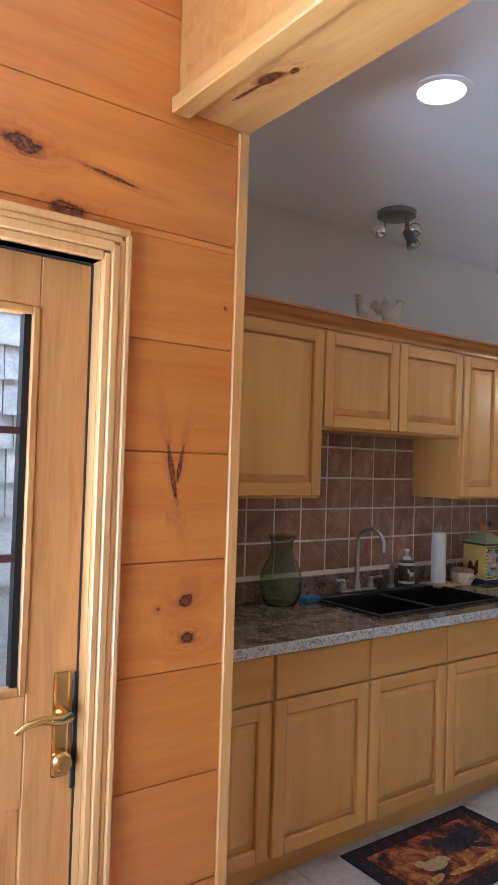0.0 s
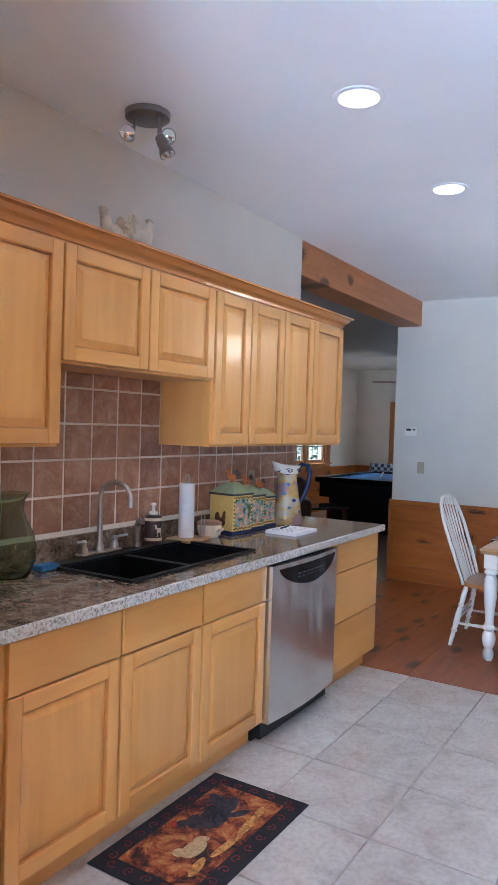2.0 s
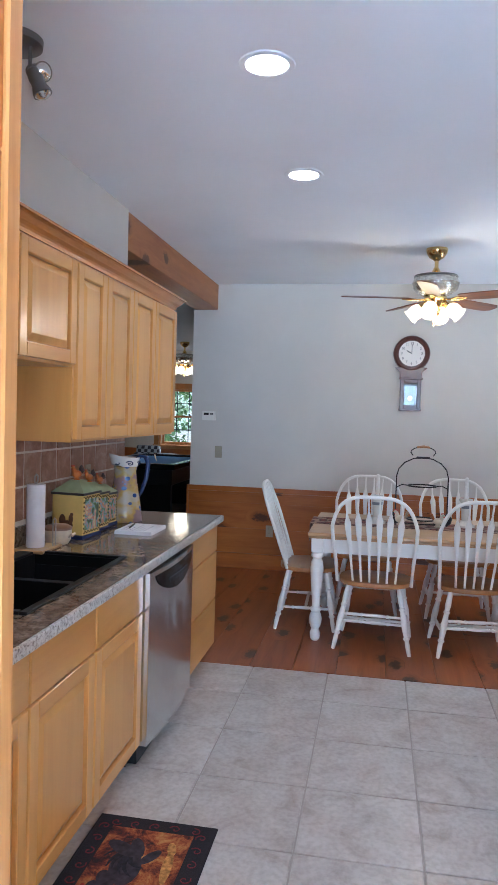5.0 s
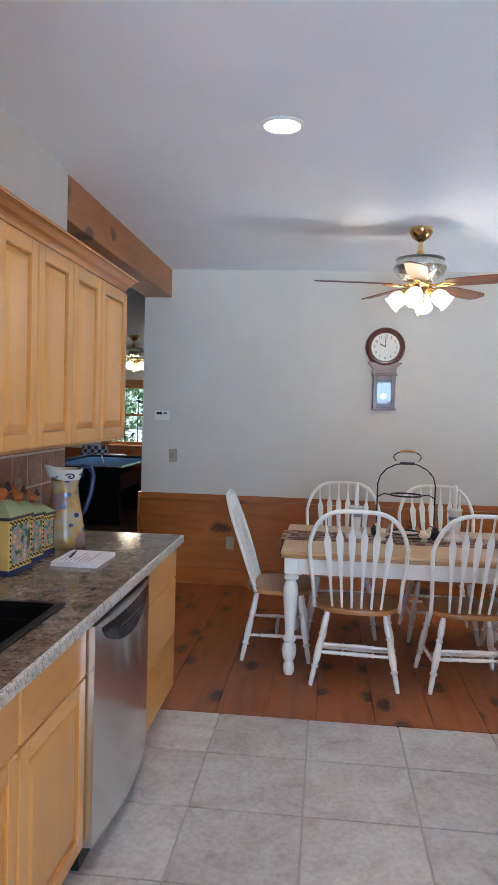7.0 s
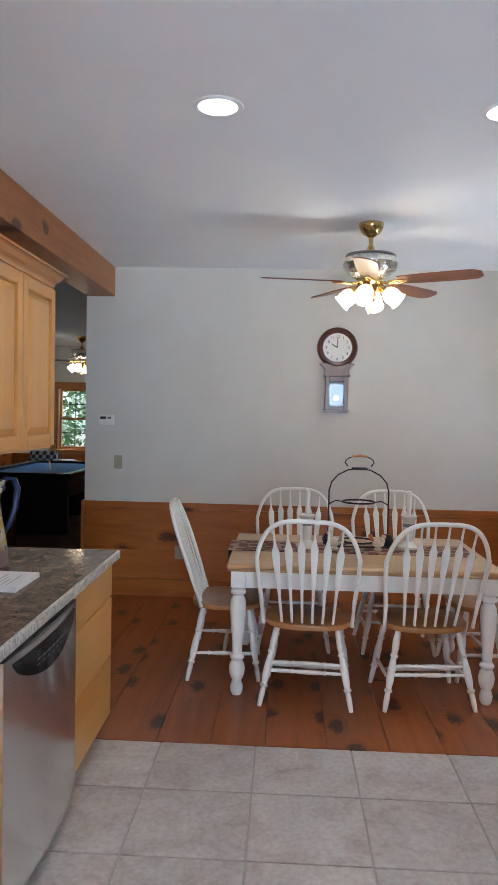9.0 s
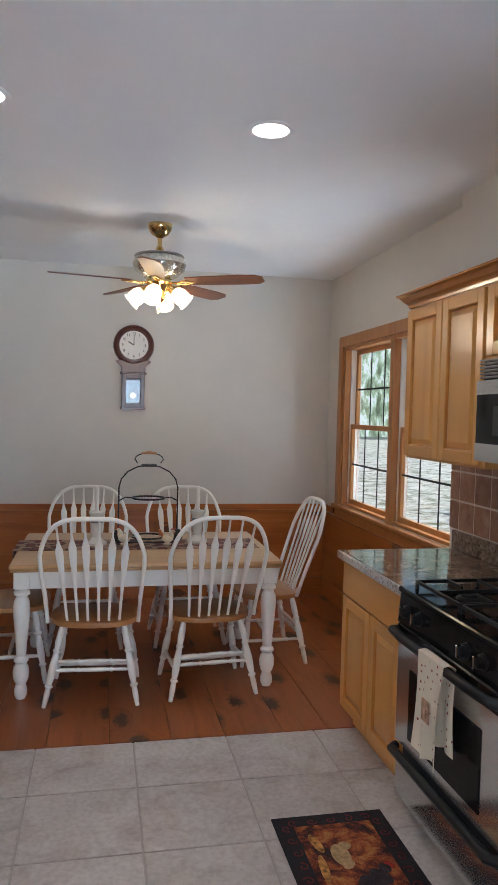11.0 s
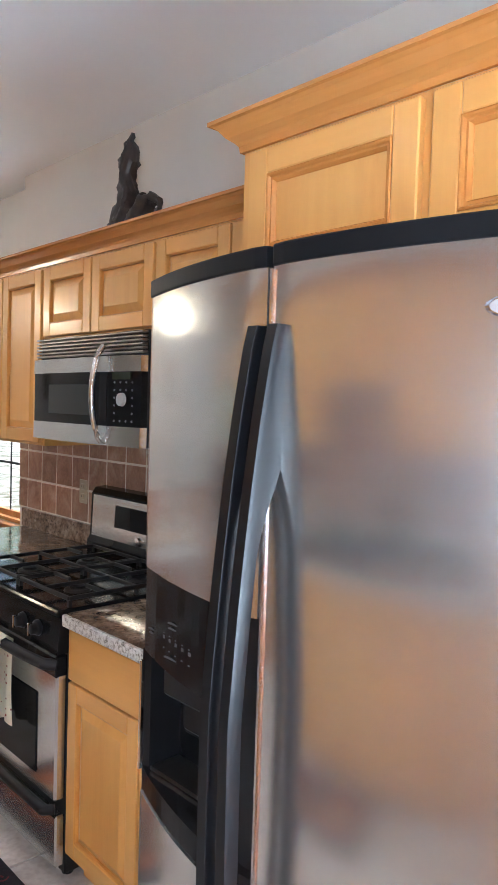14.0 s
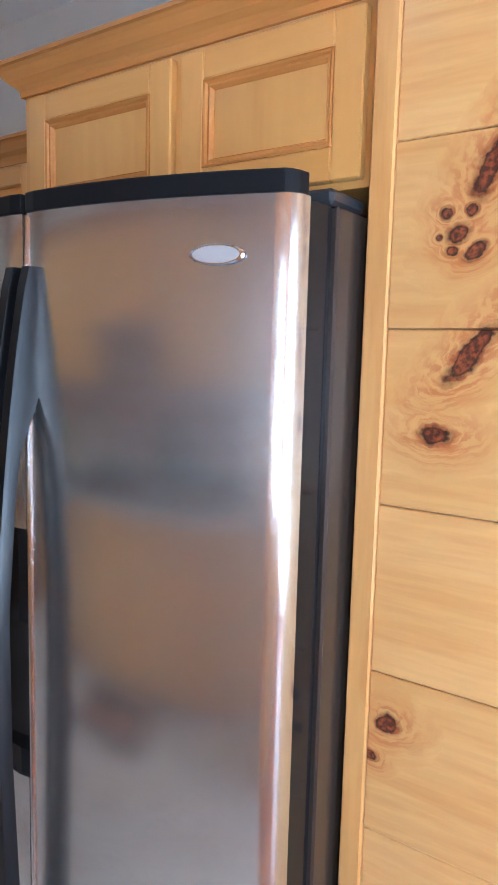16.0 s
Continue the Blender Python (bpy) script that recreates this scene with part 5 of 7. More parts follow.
CH = "white bow-back dining chair and oak seat"
first_chair = dining_chair(pose(5.245, 1.095, 0, 0, 0, -94), CH + ", at the table's front")
c2 = copy_thing(first_chair, pose(5.27, 0.45, 0, 0, 0, -85))
c3 = copy_thing(first_chair, pose(6.14, 1.165, 0, 0, 0, 90))
c4 = copy_thing(first_chair, pose(6.14, 0.462, 0, 0, 0, 91))
c5 = copy_thing(first_chair, pose(5.62, 1.585, 0, 0, 0, 182))
c6 = copy_thing(first_chair, pose(5.745, -0.01, 0, 0, 0, 2))
for c, lab in ((c3, "by the wainscot side"), (c4, "by the wainscot side"), (c5, "at the passage end"), (c2, "at the table's front"), (c6, "at the window end")):
    tagged(c, CH + ", " + lab)


# ---- dining table ----
def dining_table():
    x0, x1, y0, y1, h = 5.11, 6.15, 0.03, 1.56, 0.76
    root = thing("dining_table", ((x0 + x1) / 2, (y0 + y1) / 2, 0), "farmhouse table with oak top and turned white legs", "table")
    a, b = (x1 - x0) / 2, (y1 - y0) / 2
    part("tabletop", boxes((-a, -b, h - 0.026, a, b, h), bevel=0.008), table_wood, root, "pale oak tabletop")
    part("edge_strip", boxes((-a + 0.006, -b + 0.006, h - 0.04, a - 0.006, b - 0.006, h - 0.0265), bevel=0.004), table_wood, root)
    i, j = a - 0.07, b - 0.055
    for row in ((-i, -j, h - 0.145, -i + 0.02, j, h - 0.04), (i - 0.02, -j, h - 0.145, i, j, h - 0.04), (-i + 0.02, -j, h - 0.145, i - 0.02, -j + 0.02, h - 0.04), (-i + 0.02, j - 0.02, h - 0.145, i - 0.02, j, h - 0.04)):
        part("apron", boxes(row), white, root)
    prof = [(0.024, 0), (0.034, 0.02), (0.036, 0.05), (0.026, 0.085), (0.034, 0.095), (0.042, 0.12), (0.045, 0.15), (0.04, 0.18), (0.028, 0.20), (0.04, 0.212), (0.04, 0.225), (0.027, 0.24), (0.03, 0.30), (0.041, 0.42), (0.046, 0.50), (0.042, 0.545), (0.028, 0.575), (0.044, 0.585), (0.044, 0.60), (0.03, 0.615), (0.036, 0.622)]
    for sx in (-1, 1):
        for sy in (-1, 1):
            bm = lathe(prof, 24, m=Matrix.Translation((sx * (i - 0.01), sy * (j - 0.01), 0)))
            box(bm, sx * (i - 0.01) - 0.042, sy * (j - 0.01) - 0.042, 0.62, sx * (i - 0.01) + 0.042, sy * (j - 0.01) + 0.042, h - 0.04, bevel=0.004)
            part("leg", bm, white, root, smooth=True)


dining_table()


def make_runner():
    k = Nodes("woven_runner")
    c = k.coords((1, 1, 1), False)
    v = k.n("TexVoronoi", Scale=14.0)
    k.link(c, v.inputs[0])
    w = k.n("TexNoise", Scale=220.0, Detail=1.0)
    k.link(c, w.inputs[0])
    col = k.ramp(v.outputs["Distance"], (0.2, (0.20, 0.05, 0.04)), (0.42, (0.04, 0.015, 0.02)), (0.55, (0.30, 0.20, 0.15)))
    k.bump(w.outputs["Fac"], 0.4, 0.002)
    return k.set(Base_Color=col, Roughness=0.9)


rn = thing("table_runner", (5.68, 0.785, 0.76), "dark red woven runner along the table's middle", "runner")
part("cloth", boxes((-0.17, -0.70, 0.001, 0.17, 0.795, 0.005), (-0.17, 0.795, -0.13, 0.17, 0.80, 0.005), bevel=0.001), make_runner(), rn)


def candlestick(x, y):
    root = thing("candle_holder", (x, y, 0.7655), "white candlestick with grey bands and a white candle", "candlestick", "candlesticks")
    part("holder", lathe([(0.055, 0), (0.056, 0.012), (0.035, 0.025), (0.024, 0.04), (0.026, 0.06), (0.03, 0.13), (0.033, 0.15), (0.04, 0.158), (0.042, 0.172), (0.03, 0.175)], 22), porcelain, root, smooth=True)
    part("band", lathe([(0.0305, 0.115), (0.0325, 0.118), (0.0325, 0.13), (0.031, 0.133)], 22), plain("band_grey", (0.2, 0.22, 0.24), 0.4), root)
    part("candle", lathe([(0.0115, 0.172), (0.011, 0.30), (0.004, 0.305)], 14), plain("wax", (0.85, 0.83, 0.78), 0.5), root, smooth=True)
    return root


cs = candlestick(5.68, 1.10)
cs.scale = (1.2, 1.2, 1.2)
copy_thing(cs, pose(5.73, 0.455, 0.7655))


def wire_stand():
    root = thing("wire_plate_stand", (5.68, 0.78, 0.7655), "black wrought-iron two-tier stand with a wooden grip", "stand")
    root.scale = (1.2, 1.2, 1.2)
    pts = [(0, -0.155, 0.03), (0, -0.155, 0.28)]
    for i in range(9):
        a = math.pi * i / 8
        pts.append((0, -0.155 * math.cos(a), 0.30 + 0.12 * math.sin(a)))
    pts += [(0, 0.155, 0.28), (0, 0.155, 0.03)]
    part("hoop", tube(pts, 0.004, 6), iron, root, smooth=True)
    for z in (0.04, 0.245):
        part("ring", tube([(0.085 * math.cos(a), 0.085 * math.sin(a), z) for a in [2 * math.pi * i / 24 for i in range(24)]], 0.005, 6, closed=True), iron, root, smooth=True)
        part("bracket", tube([(0, -0.155, z - 0.015), (0, -0.12, z + 0.004), (0, -0.085, z)], 0.0035, 6), iron, root)
        part("bracket", tube([(0, 0.155, z - 0.015), (0, 0.12, z + 0.004), (0, 0.085, z)], 0.0035, 6), iron, root)
    hp = [(0, -0.06, 0.43)] + [(0, -0.075 * math.cos(math.pi * i / 8), 0.45 + 0.035 * math.sin(math.pi * i / 8)) for i in range(9)] + [(0, 0.06, 0.43)]
    part("handle", tube(hp, 0.0035, 6), iron, root, smooth=True)
    part("grip", tube([(0, -0.04, 0.482), (0, 0, 0.487), (0, 0.04, 0.482)], [0.006, 0.009, 0.006], 10), seat_wood, root, smooth=True)
    part("hook", boxes((-0.02, -0.04, 0.412, 0.02, 0.04, 0.425), bevel=0.003), iron, root)
    for s in (-1, 1):
        part("foot", lathe([(0.0, 0), (0.026, 0.02), (0.032, 0.05), (0.018, 0.075), (0.0, 0.08)], 14, m=Matrix.Translation((0, s * 0.155, 0))), iron, root, "black pinecone-shaped foot", smooth=True)
    for zf, r in ((0.0, 0.004),):
        part("base_bar", tube([(0, -0.155, 0.012), (0.0, 0, 0.006), (0, 0.155, 0.012)], 0.004, 6), iron, root)


wire_stand()


def rooster(x, y, z, size, cols, label, rz=0, name="rooster_figurine", parent=None):
    root = parent or thing(name, (x, y, z), label, "figurine", rz=rz)
    m = Matrix.Identity(4)
    bm = bmesh.new()
    def blob(c, s):
        bmesh.ops.create_uvsphere(bm, u_segments=14, v_segments=10, radius=1, matrix=Matrix.Translation(Vector(c) * size) @ Matrix.Diagonal((s[0] * size, s[1] * size, s[2] * size, 1)))
    blob((0, 0, 0.34), (0.30, 0.18, 0.20))
    blob((0.20, 0, 0.50), (0.13, 0.11, 0.20))
    blob((0.27, 0, 0.70), (0.095, 0.08, 0.10))
    blob((0, 0, 0.06), (0.20, 0.15, 0.07))
    blob((0, 0, 0.18), (0.12, 0.09, 0.14))
    part("body", bm, cols[0], root, smooth=True)
    bm = bmesh.new()
    for k in range(5):
        a = radians(100 + k * 16)
        p = [Vector((-0.2 * size, (k - 2) * 0.02 * size, 0.36 * size))]
        for j in range(1, 5):
            t = j / 4
            p.append(Vector(((-0.2 - 0.26 * t) * size, (k - 2) * 0.05 * size, (0.36 + (0.42 - 0.07 * k) * math.sin(t * 2.2)) * size)))
        tube(p, [0.04 * size, 0.055 * size, 0.05 * size, 0.035 * size, 0.012 * size], 8, bm)
    part("tail", bm, cols[1], root, smooth=True)
    bm = bmesh.new()
    for k in range(4):
        bmesh.ops.create_uvsphere(bm, u_segments=8, v_segments=6, radius=0.045 * size, matrix=Matrix.Translation(((0.2 + 0.05 * k) * size, 0, (0.80 - 0.012 * abs(k - 1.5)) * size)))
    bmesh.ops.create_uvsphere(bm, u_segments=8, v_segments=6, radius=0.045 * size, matrix=Matrix.Translation((0.33 * size, 0, 0.60 * size)))
    part("comb", bm, cols[2], root, smooth=True)
    part("beak", lathe([(0.03 * size, 0), (0.0, 0.08 * size)], 8, m=Matrix.Translation((0.35 * size, 0, 0.69 * size)) @ Matrix.Rotation(radians(90), 4, "Y")), cols[3], root)
    return root


cream = plain("cream_glaze", (0.70, 0.60, 0.44), 0.35, 0, 0.15, 18)
cream_dark = plain("tan_glaze", (0.42, 0.30, 0.18), 0.4, 0, 0.3, 25)
redg = plain("red_glaze", (0.45, 0.05, 0.02), 0.35)
orange_g = plain("orange_glaze", (0.55, 0.16, 0.03), 0.35, 0, 0.3, 20)
yellow_g = plain("yellow_glaze", (0.72, 0.50, 0.14), 0.3, 0, 0.12, 10)
rooster(5.62, 0.93, 0.7655, 0.14, (cream, cream_dark, redg, yellow_g), "small cream hen figure on the table runner", 60)
rooster(5.62, 0.66, 0.7655, 0.13, (cream, orange_g, redg, yellow_g), "small painted rooster figure on the table runner", 250)


# ---- ceiling fixtures ----
def can_light(x, y):
    root = thing("recessed_light", (x, y, CEIL), "white recessed downlight, lit", "ceiling light", "recessed lights")
    n = 32
    bm = bmesh.new()
    prof = [(0.078, -0.002), (0.080, -0.006), (0.10, -0.004), (0.104, 0.0)]
    lathe_open = []
    for r, z in prof:
        lathe_open.append([bm.verts.new((r * math.cos(2 * math.pi * i / n), r * math.sin(2 * math.pi * i / n), z)) for i in range(n)])
    for a, b in zip(lathe_open, lathe_open[1:]):
        for i in range(n):
            bm.faces.new((a[i], a[(i + 1) % n], b[(i + 1) % n], b[i]))
    part("trim_ring", bm, ceil_paint, root, smooth=True)
    part("lamp", lathe([(0.077, -0.001), (0.077, -0.0035)], n), can_glow, root, "glowing lamp face")
    l = new("downlight", bpy.data.lights.new("downlight", "SPOT"))
    l.data.energy, l.data.spot_size, l.data.spot_blend, l.data.shadow_soft_size, l.data.color = 18, radians(150), 0.9, 0.07, (1.0, 0.90, 0.78)
    l.location = (x, y, CEIL - 0.02)
    return root


for x, y in ((1.87, 1.53), (2.89, 1.56), (4.09, 1.55), (4.14, 0.395)):
    can_light(x, y)


def ceiling_fan(x, y, z, turn, drop=0.06, lamp=14):
    root = thing("ceiling_fan", (x, y, z), "brass ceiling fan with walnut blades and frosted tulip lights, still", "ceiling fan", "ceiling fans")
    root.scale = (1.2, 1.2, 1.2)
    part("canopy", lathe([(0.066, 0), (0.066, -0.012), (0.062, -0.03), (0.045, -0.055), (0.02, -0.07), (0.014, -0.075)][::-1], 28), brass, root, smooth=True)
    part("downrod", lathe([(0.012, -0.15), (0.012, -0.07)], 14), brass, root, smooth=True)
    part("yoke", lathe([(0.05, -0.165), (0.03, -0.15), (0.016, -0.12)], 22), brass, root, smooth=True)
    crystal = plain("cut_crystal", (0.78, 0.75, 0.68), 0.12, 0.75, 0.35, 55, 0.9)
    part("motor_glass", lathe([(0.07, -0.295), (0.10, -0.28), (0.135, -0.25), (0.145, -0.215), (0.13, -0.18), (0.11, -0.17), (0.05, -0.165)], 36), crystal, root, "cut-glass motor housing", smooth=True)
    part("motor_cap", lathe([(0.108, -0.1695), (0.135, -0.176), (0.132, -0.168), (0.05, -0.163)], 36), pewter, root, smooth=True)
    part("motor", lathe([(0.06, -0.29), (0.075, -0.27), (0.08, -0.21), (0.07, -0.175)], 24), nickel, root, smooth=True)
    part("hub", lathe([(0.03, -0.37), (0.055, -0.36), (0.06, -0.325), (0.075, -0.315), (0.07, -0.297)], 26), brass, root, smooth=True)
    for i in range(5):
        a = turn + i * 72
        bl = part("blade", prism([(0.16, -0.045), (0.28, -0.055), (0.48, -0.058), (0.55, -0.055), (0.585, -0.028), (0.585, 0.028), (0.55, 0.055), (0.48, 0.058), (0.28, 0.055), (0.16, 0.045)], -0.003, 0.003, 2), walnut, root, "walnut-brown fan blade", loc=(0, 0, -0.308))
        bl.rotation_euler = (radians(-12), 0, radians(a))
        bl.rotation_mode = "XYZ"
        part("blade_arm", tube([(0.05, 0, -0.006), (0.10, 0, -0.012), (0.15, 0.02, -0.008), (0.20, 0.0, -0.006), (0.15, -0.02, -0.008), (0.10, 0, -0.012)], 0.007, 8), brass, bl, smooth=True)
    for i in range(4):
        a = radians(turn + 45 + i * 90)
        m = Matrix.Translation((0.075 * math.cos(a), 0.075 * math.sin(a), -0.35)) @ Matrix.Rotation(a, 4, "Z") @ Matrix.Rotation(radians(130), 4, "Y")
        part("lamp_arm", lathe([(0.016, -0.03), (0.02, 0.0), (0.024, 0.015)], 14, m=m), brass, root, smooth=True)
        part("lamp_shade", lathe([(0.022, 0.012), (0.036, 0.026), (0.045, 0.05), (0.044, 0.075), (0.041, 0.088), (0.050, 0.105)], 20, m=m), shade_glow, root, "frosted tulip shade, lit", smooth=True)
    part("finial", lathe([(0.004, -0.43), (0.02, -0.42), (0.035, -0.40), (0.03, -0.37)], 18), brass, root, smooth=True)
    for s in (-1, 1):
        part("pull_chain", tube([(s * 0.03, 0, -0.38), (s * 0.03, 0, -0.455)], 0.0015, 5), brass, root)
        part("pull_knob", lathe([(0.002, -0.475), (0.007, -0.465), (0.003, -0.452)], 10, m=Matrix.Translation((s * 0.03, 0, 0))), brass, root, smooth=True)
    l = new("fan_light", bpy.data.lights.new("fan_light", "POINT"))
    l.data.energy, l.data.shadow_soft_size, l.data.color = lamp, 0.09, (1.0, 0.80, 0.55)
    l.location = (x, y, z - 0.60)
    return root


ceiling_fan(5.83, 0.73, CEIL, 27)
ceiling_fan(11.9, 4.35, 2.7, 40, lamp=10)


def track_light():
    root = thing("spotlight_fixture", (2.605, 2.39, CEIL), "pewter ceiling fixture with three swivel spotlights, unlit", "ceiling light")
    part("plate", lathe([(0.088, -0.03), (0.094, -0.026), (0.096, -0.004), (0.09, 0.0)], 32), pewter, root, smooth=True)
    for i, (a, aim, tilt, low) in enumerate(((127, 215, 78, 0.0), (-40, 235, 72, -0.01), (-80, 280, 25, 0.035))):
        a, aim = radians(a), radians(aim)
        px, py = 0.055 * math.cos(a), 0.055 * math.sin(a)
        st = part("stem", tube([(px, py, -0.03), (px, py, -0.085 - low)], 0.006, 8), pewter, root, smooth=True)
        m = Matrix.Translation((px + 0.02 * math.cos(a), py + 0.02 * math.sin(a), -0.10 - low)) @ Matrix.Scale(1.08, 4) @ Matrix.Rotation(aim, 4, "Z") @ Matrix.Rotation(radians(180 - tilt), 4, "Y")
        hd = part("spot_head", lathe([(0.012, -0.035), (0.022, -0.025), (0.024, 0.0), (0.022, 0.02), (0.03, 0.045), (0.031, 0.055), (0.027, 0.055)], 20, m=m), pewter, root, smooth=True)
        part("bulb", lathe([(0.027, 0.0555), (0.018, 0.064), (0.0, 0.068)], 16, m=m), plain("bulb_glass", (0.88, 0.88, 0.86), 0.08, 0.9), hd, smooth=True)


track_light()


# ---- dining wall ----
def wall_clock():
    root = thing("pendulum_clock", (EAST, 0.825, 0), "dark cherry round-faced pendulum clock on the dining wall", "clock")
    # own frame: turned so +x of the case looks into the room
    m = Matrix.Translation((-0.001, 0, 2.165)) @ Matrix.Rotation(radians(-90), 4, "Y")
    part("case_ring", lathe([(0.165, 0), (0.172, 0.02), (0.165, 0.045), (0.15, 0.055), (0.142, 0.048), (0.128, 0.05), (0.122, 0.035)], 48, m=m), mahog, root, smooth=True)
    part("dial", lathe([(0.121, 0.034), (0.121, 0.036)], 40, m=m), plain("dial_white", (0.80, 0.76, 0.72), 0.4), root, "pale dial with dark numerals")
    ink = plain("ink", (0.02, 0.02, 0.03), 0.6)
    for h in range(1, 13):
        a = radians(90 - h * 30)
        cu = bpy.data.curves.new("numeral", "FONT")
        cu.body, cu.size, cu.align_x, cu.align_y, cu.extrude = str(h), 0.034, "CENTER", "CENTER", 0.0004
        tmp = new("numeral_tmp", cu)
        deps = bpy.context.evaluated_depsgraph_get()
        me = bpy.data.meshes.new_from_object(tmp.evaluated_get(deps))
        bpy.data.objects.remove(tmp)
        me.materials.append(ink)
        ob = new("numeral", me)
        ob.parent = root
        # text x to -y of the room, text y up, facing -x
        ob.matrix_basis = Matrix(((0, 0, -1, -0.0378), (-1, 0, 0, -0.094 * math.cos(a)), (0, 1, 0, 2.165 + 0.094 * math.sin(a)), (0, 0, 0, 1)))
    for ang, ln, w in ((300 , 0.055, 0.0045), (0, 0.082, 0.003)):
        bm = bmesh.new()
        box(bm, -0.0425, -w, 0, -0.041, w, ln)
        ob = part("clock_hand", bm, ink, root, loc=(0, 0, 2.165))
        ob.rotation_euler = (radians(ang), 0, 0)
    # lower case
    def yz(rows, x0, x1, bevel=0.003):
        bm = bmesh.new()
        for y0, z0, y1, z1 in rows:
            box(bm, x0, y0, z0, x1, y1, z1, bevel=bevel)
        return bm
    part("shoulder", prism([(-0.15, 2.03), (-0.10, 1.985), (-0.10, 1.93), (0.10, 1.93), (0.10, 1.985), (0.15, 2.03), (0.12, 2.035), (-0.12, 2.035)], -0.05, -0.001, 0), mahog, root)
    part("case_frame", yz([(-0.095, 1.64, -0.06, 1.92), (0.06, 1.64, 0.095, 1.92), (-0.06, 1.64, 0.06, 1.675), (-0.06, 1.88, 0.06, 1.92), (-0.11, 1.92, 0.11, 1.935), (-0.105, 1.622, 0.105, 1.64)], -0.06, -0.001), mahog, root)
    part("case_back", yz([(-0.06, 1.675, 0.06, 1.88)], -0.012, -0.002, 0), plain("case_inside", (0.18, 0.20, 0.21), 0.5), root)
    part("case_glass", yz([(-0.06, 1.675, 0.06, 1.88)], -0.045, -0.042, 0), glass("clock_glass", (0.9, 0.95, 1.0), 0.02), root)
    part("pendulum", lathe([(0.022, 0), (0.022, 0.003)], 20, m=Matrix.Translation((-0.025, 0, 1.74)) @ Matrix.Rotation(radians(-90), 4, "Y")), brass, root)


wall_clock()
th = thing("thermostat", (EAST, 2.79, 1.515), "white wall thermostat with a small dark display", "thermostat")
part("case", boxes((-0.028, -0.068, -0.045, 0, 0.068, 0.045), bevel=0.005), white, th)
part("display", boxes((-0.0295, 0.0, 0.008, -0.0275, 0.05, 0.03)), black_matte, th)
part("button", boxes((-0.0305, -0.045, 0.012, -0.0275, -0.015, 0.028)), plain("button_dark", (0.1, 0.1, 0.1), 0.5), th)
beige = plain("beige_plastic", (0.42, 0.37, 0.27), 0.4)


def switch_plate(loc, rz, outlet, label):
    root = thing("outlet" if outlet else "light_switch", loc, label, "outlet" if outlet else "switch", rz=rz)
    part("plate", boxes((-0.036, -0.006, -0.058, 0.036, 0, 0.058), bevel=0.003), beige, root)
    if outlet:
        for z in (-0.024, 0.024):
            s = part("socket", boxes((-0.017, -0.009, z - 0.015, 0.017, -0.005, z + 0.015), bevel=0.003), beige, root)
            part("slots", boxes((-0.008, -0.0096, z - 0.004, -0.006, -0.0088, z + 0.006), (0.006, -0.0096, z - 0.004, 0.008, -0.0088, z + 0.006)), black_matte, s)
    else:
        part("toggle", boxes((-0.005, -0.018, -0.008, 0.005, -0.006, 0.012), bevel=0.002), beige, root)


switch_plate((EAST, 2.685, 1.155), -90, False, "beige toggle switch on the white wall")
switch_plate((EAST - 0.016, 2.14, 0.385), -90, True, "beige outlet in the pine wainscot")
switch_plate((4.02, SOUTH + 0.012, 1.17), 180, True, "beige outlet in the tiled backsplash by the range")
switch_plate((4.05, NORTH - 0.012, 1.19), 0, True, "beige outlet in the tiled backsplash by the canisters")


# ---- counter things ----
def vase():
    root = thing("glass_vase", (2.10, 2.58, 0.9145), "tall green ribbed glass vase on the granite counter", "vase")
    prof = [(0.07, 0), (0.088, 0.03), (0.104, 0.09), (0.106, 0.14), (0.092, 0.20), (0.066, 0.255), (0.052, 0.30), (0.055, 0.34), (0.074, 0.375)]
    inner = [(r - 0.005, z) for r, z in prof[::-1][:-1]] + [(0.06, 0.012)]
    bm = lathe(prof + inner, 36)
    for v in bm.verts:
        if 0.2 < v.co.z < 0.35:
            a = math.atan2(v.co.y, v.co.x)
            k = 1 + 0.02 * math.sin(v.co.z * 260)
            v.co.x *= k
            v.co.y *= k
    part("glass", bm, vase_glass, root, smooth=True)
    root.scale = (0.93, 0.93, 0.88)


vase()


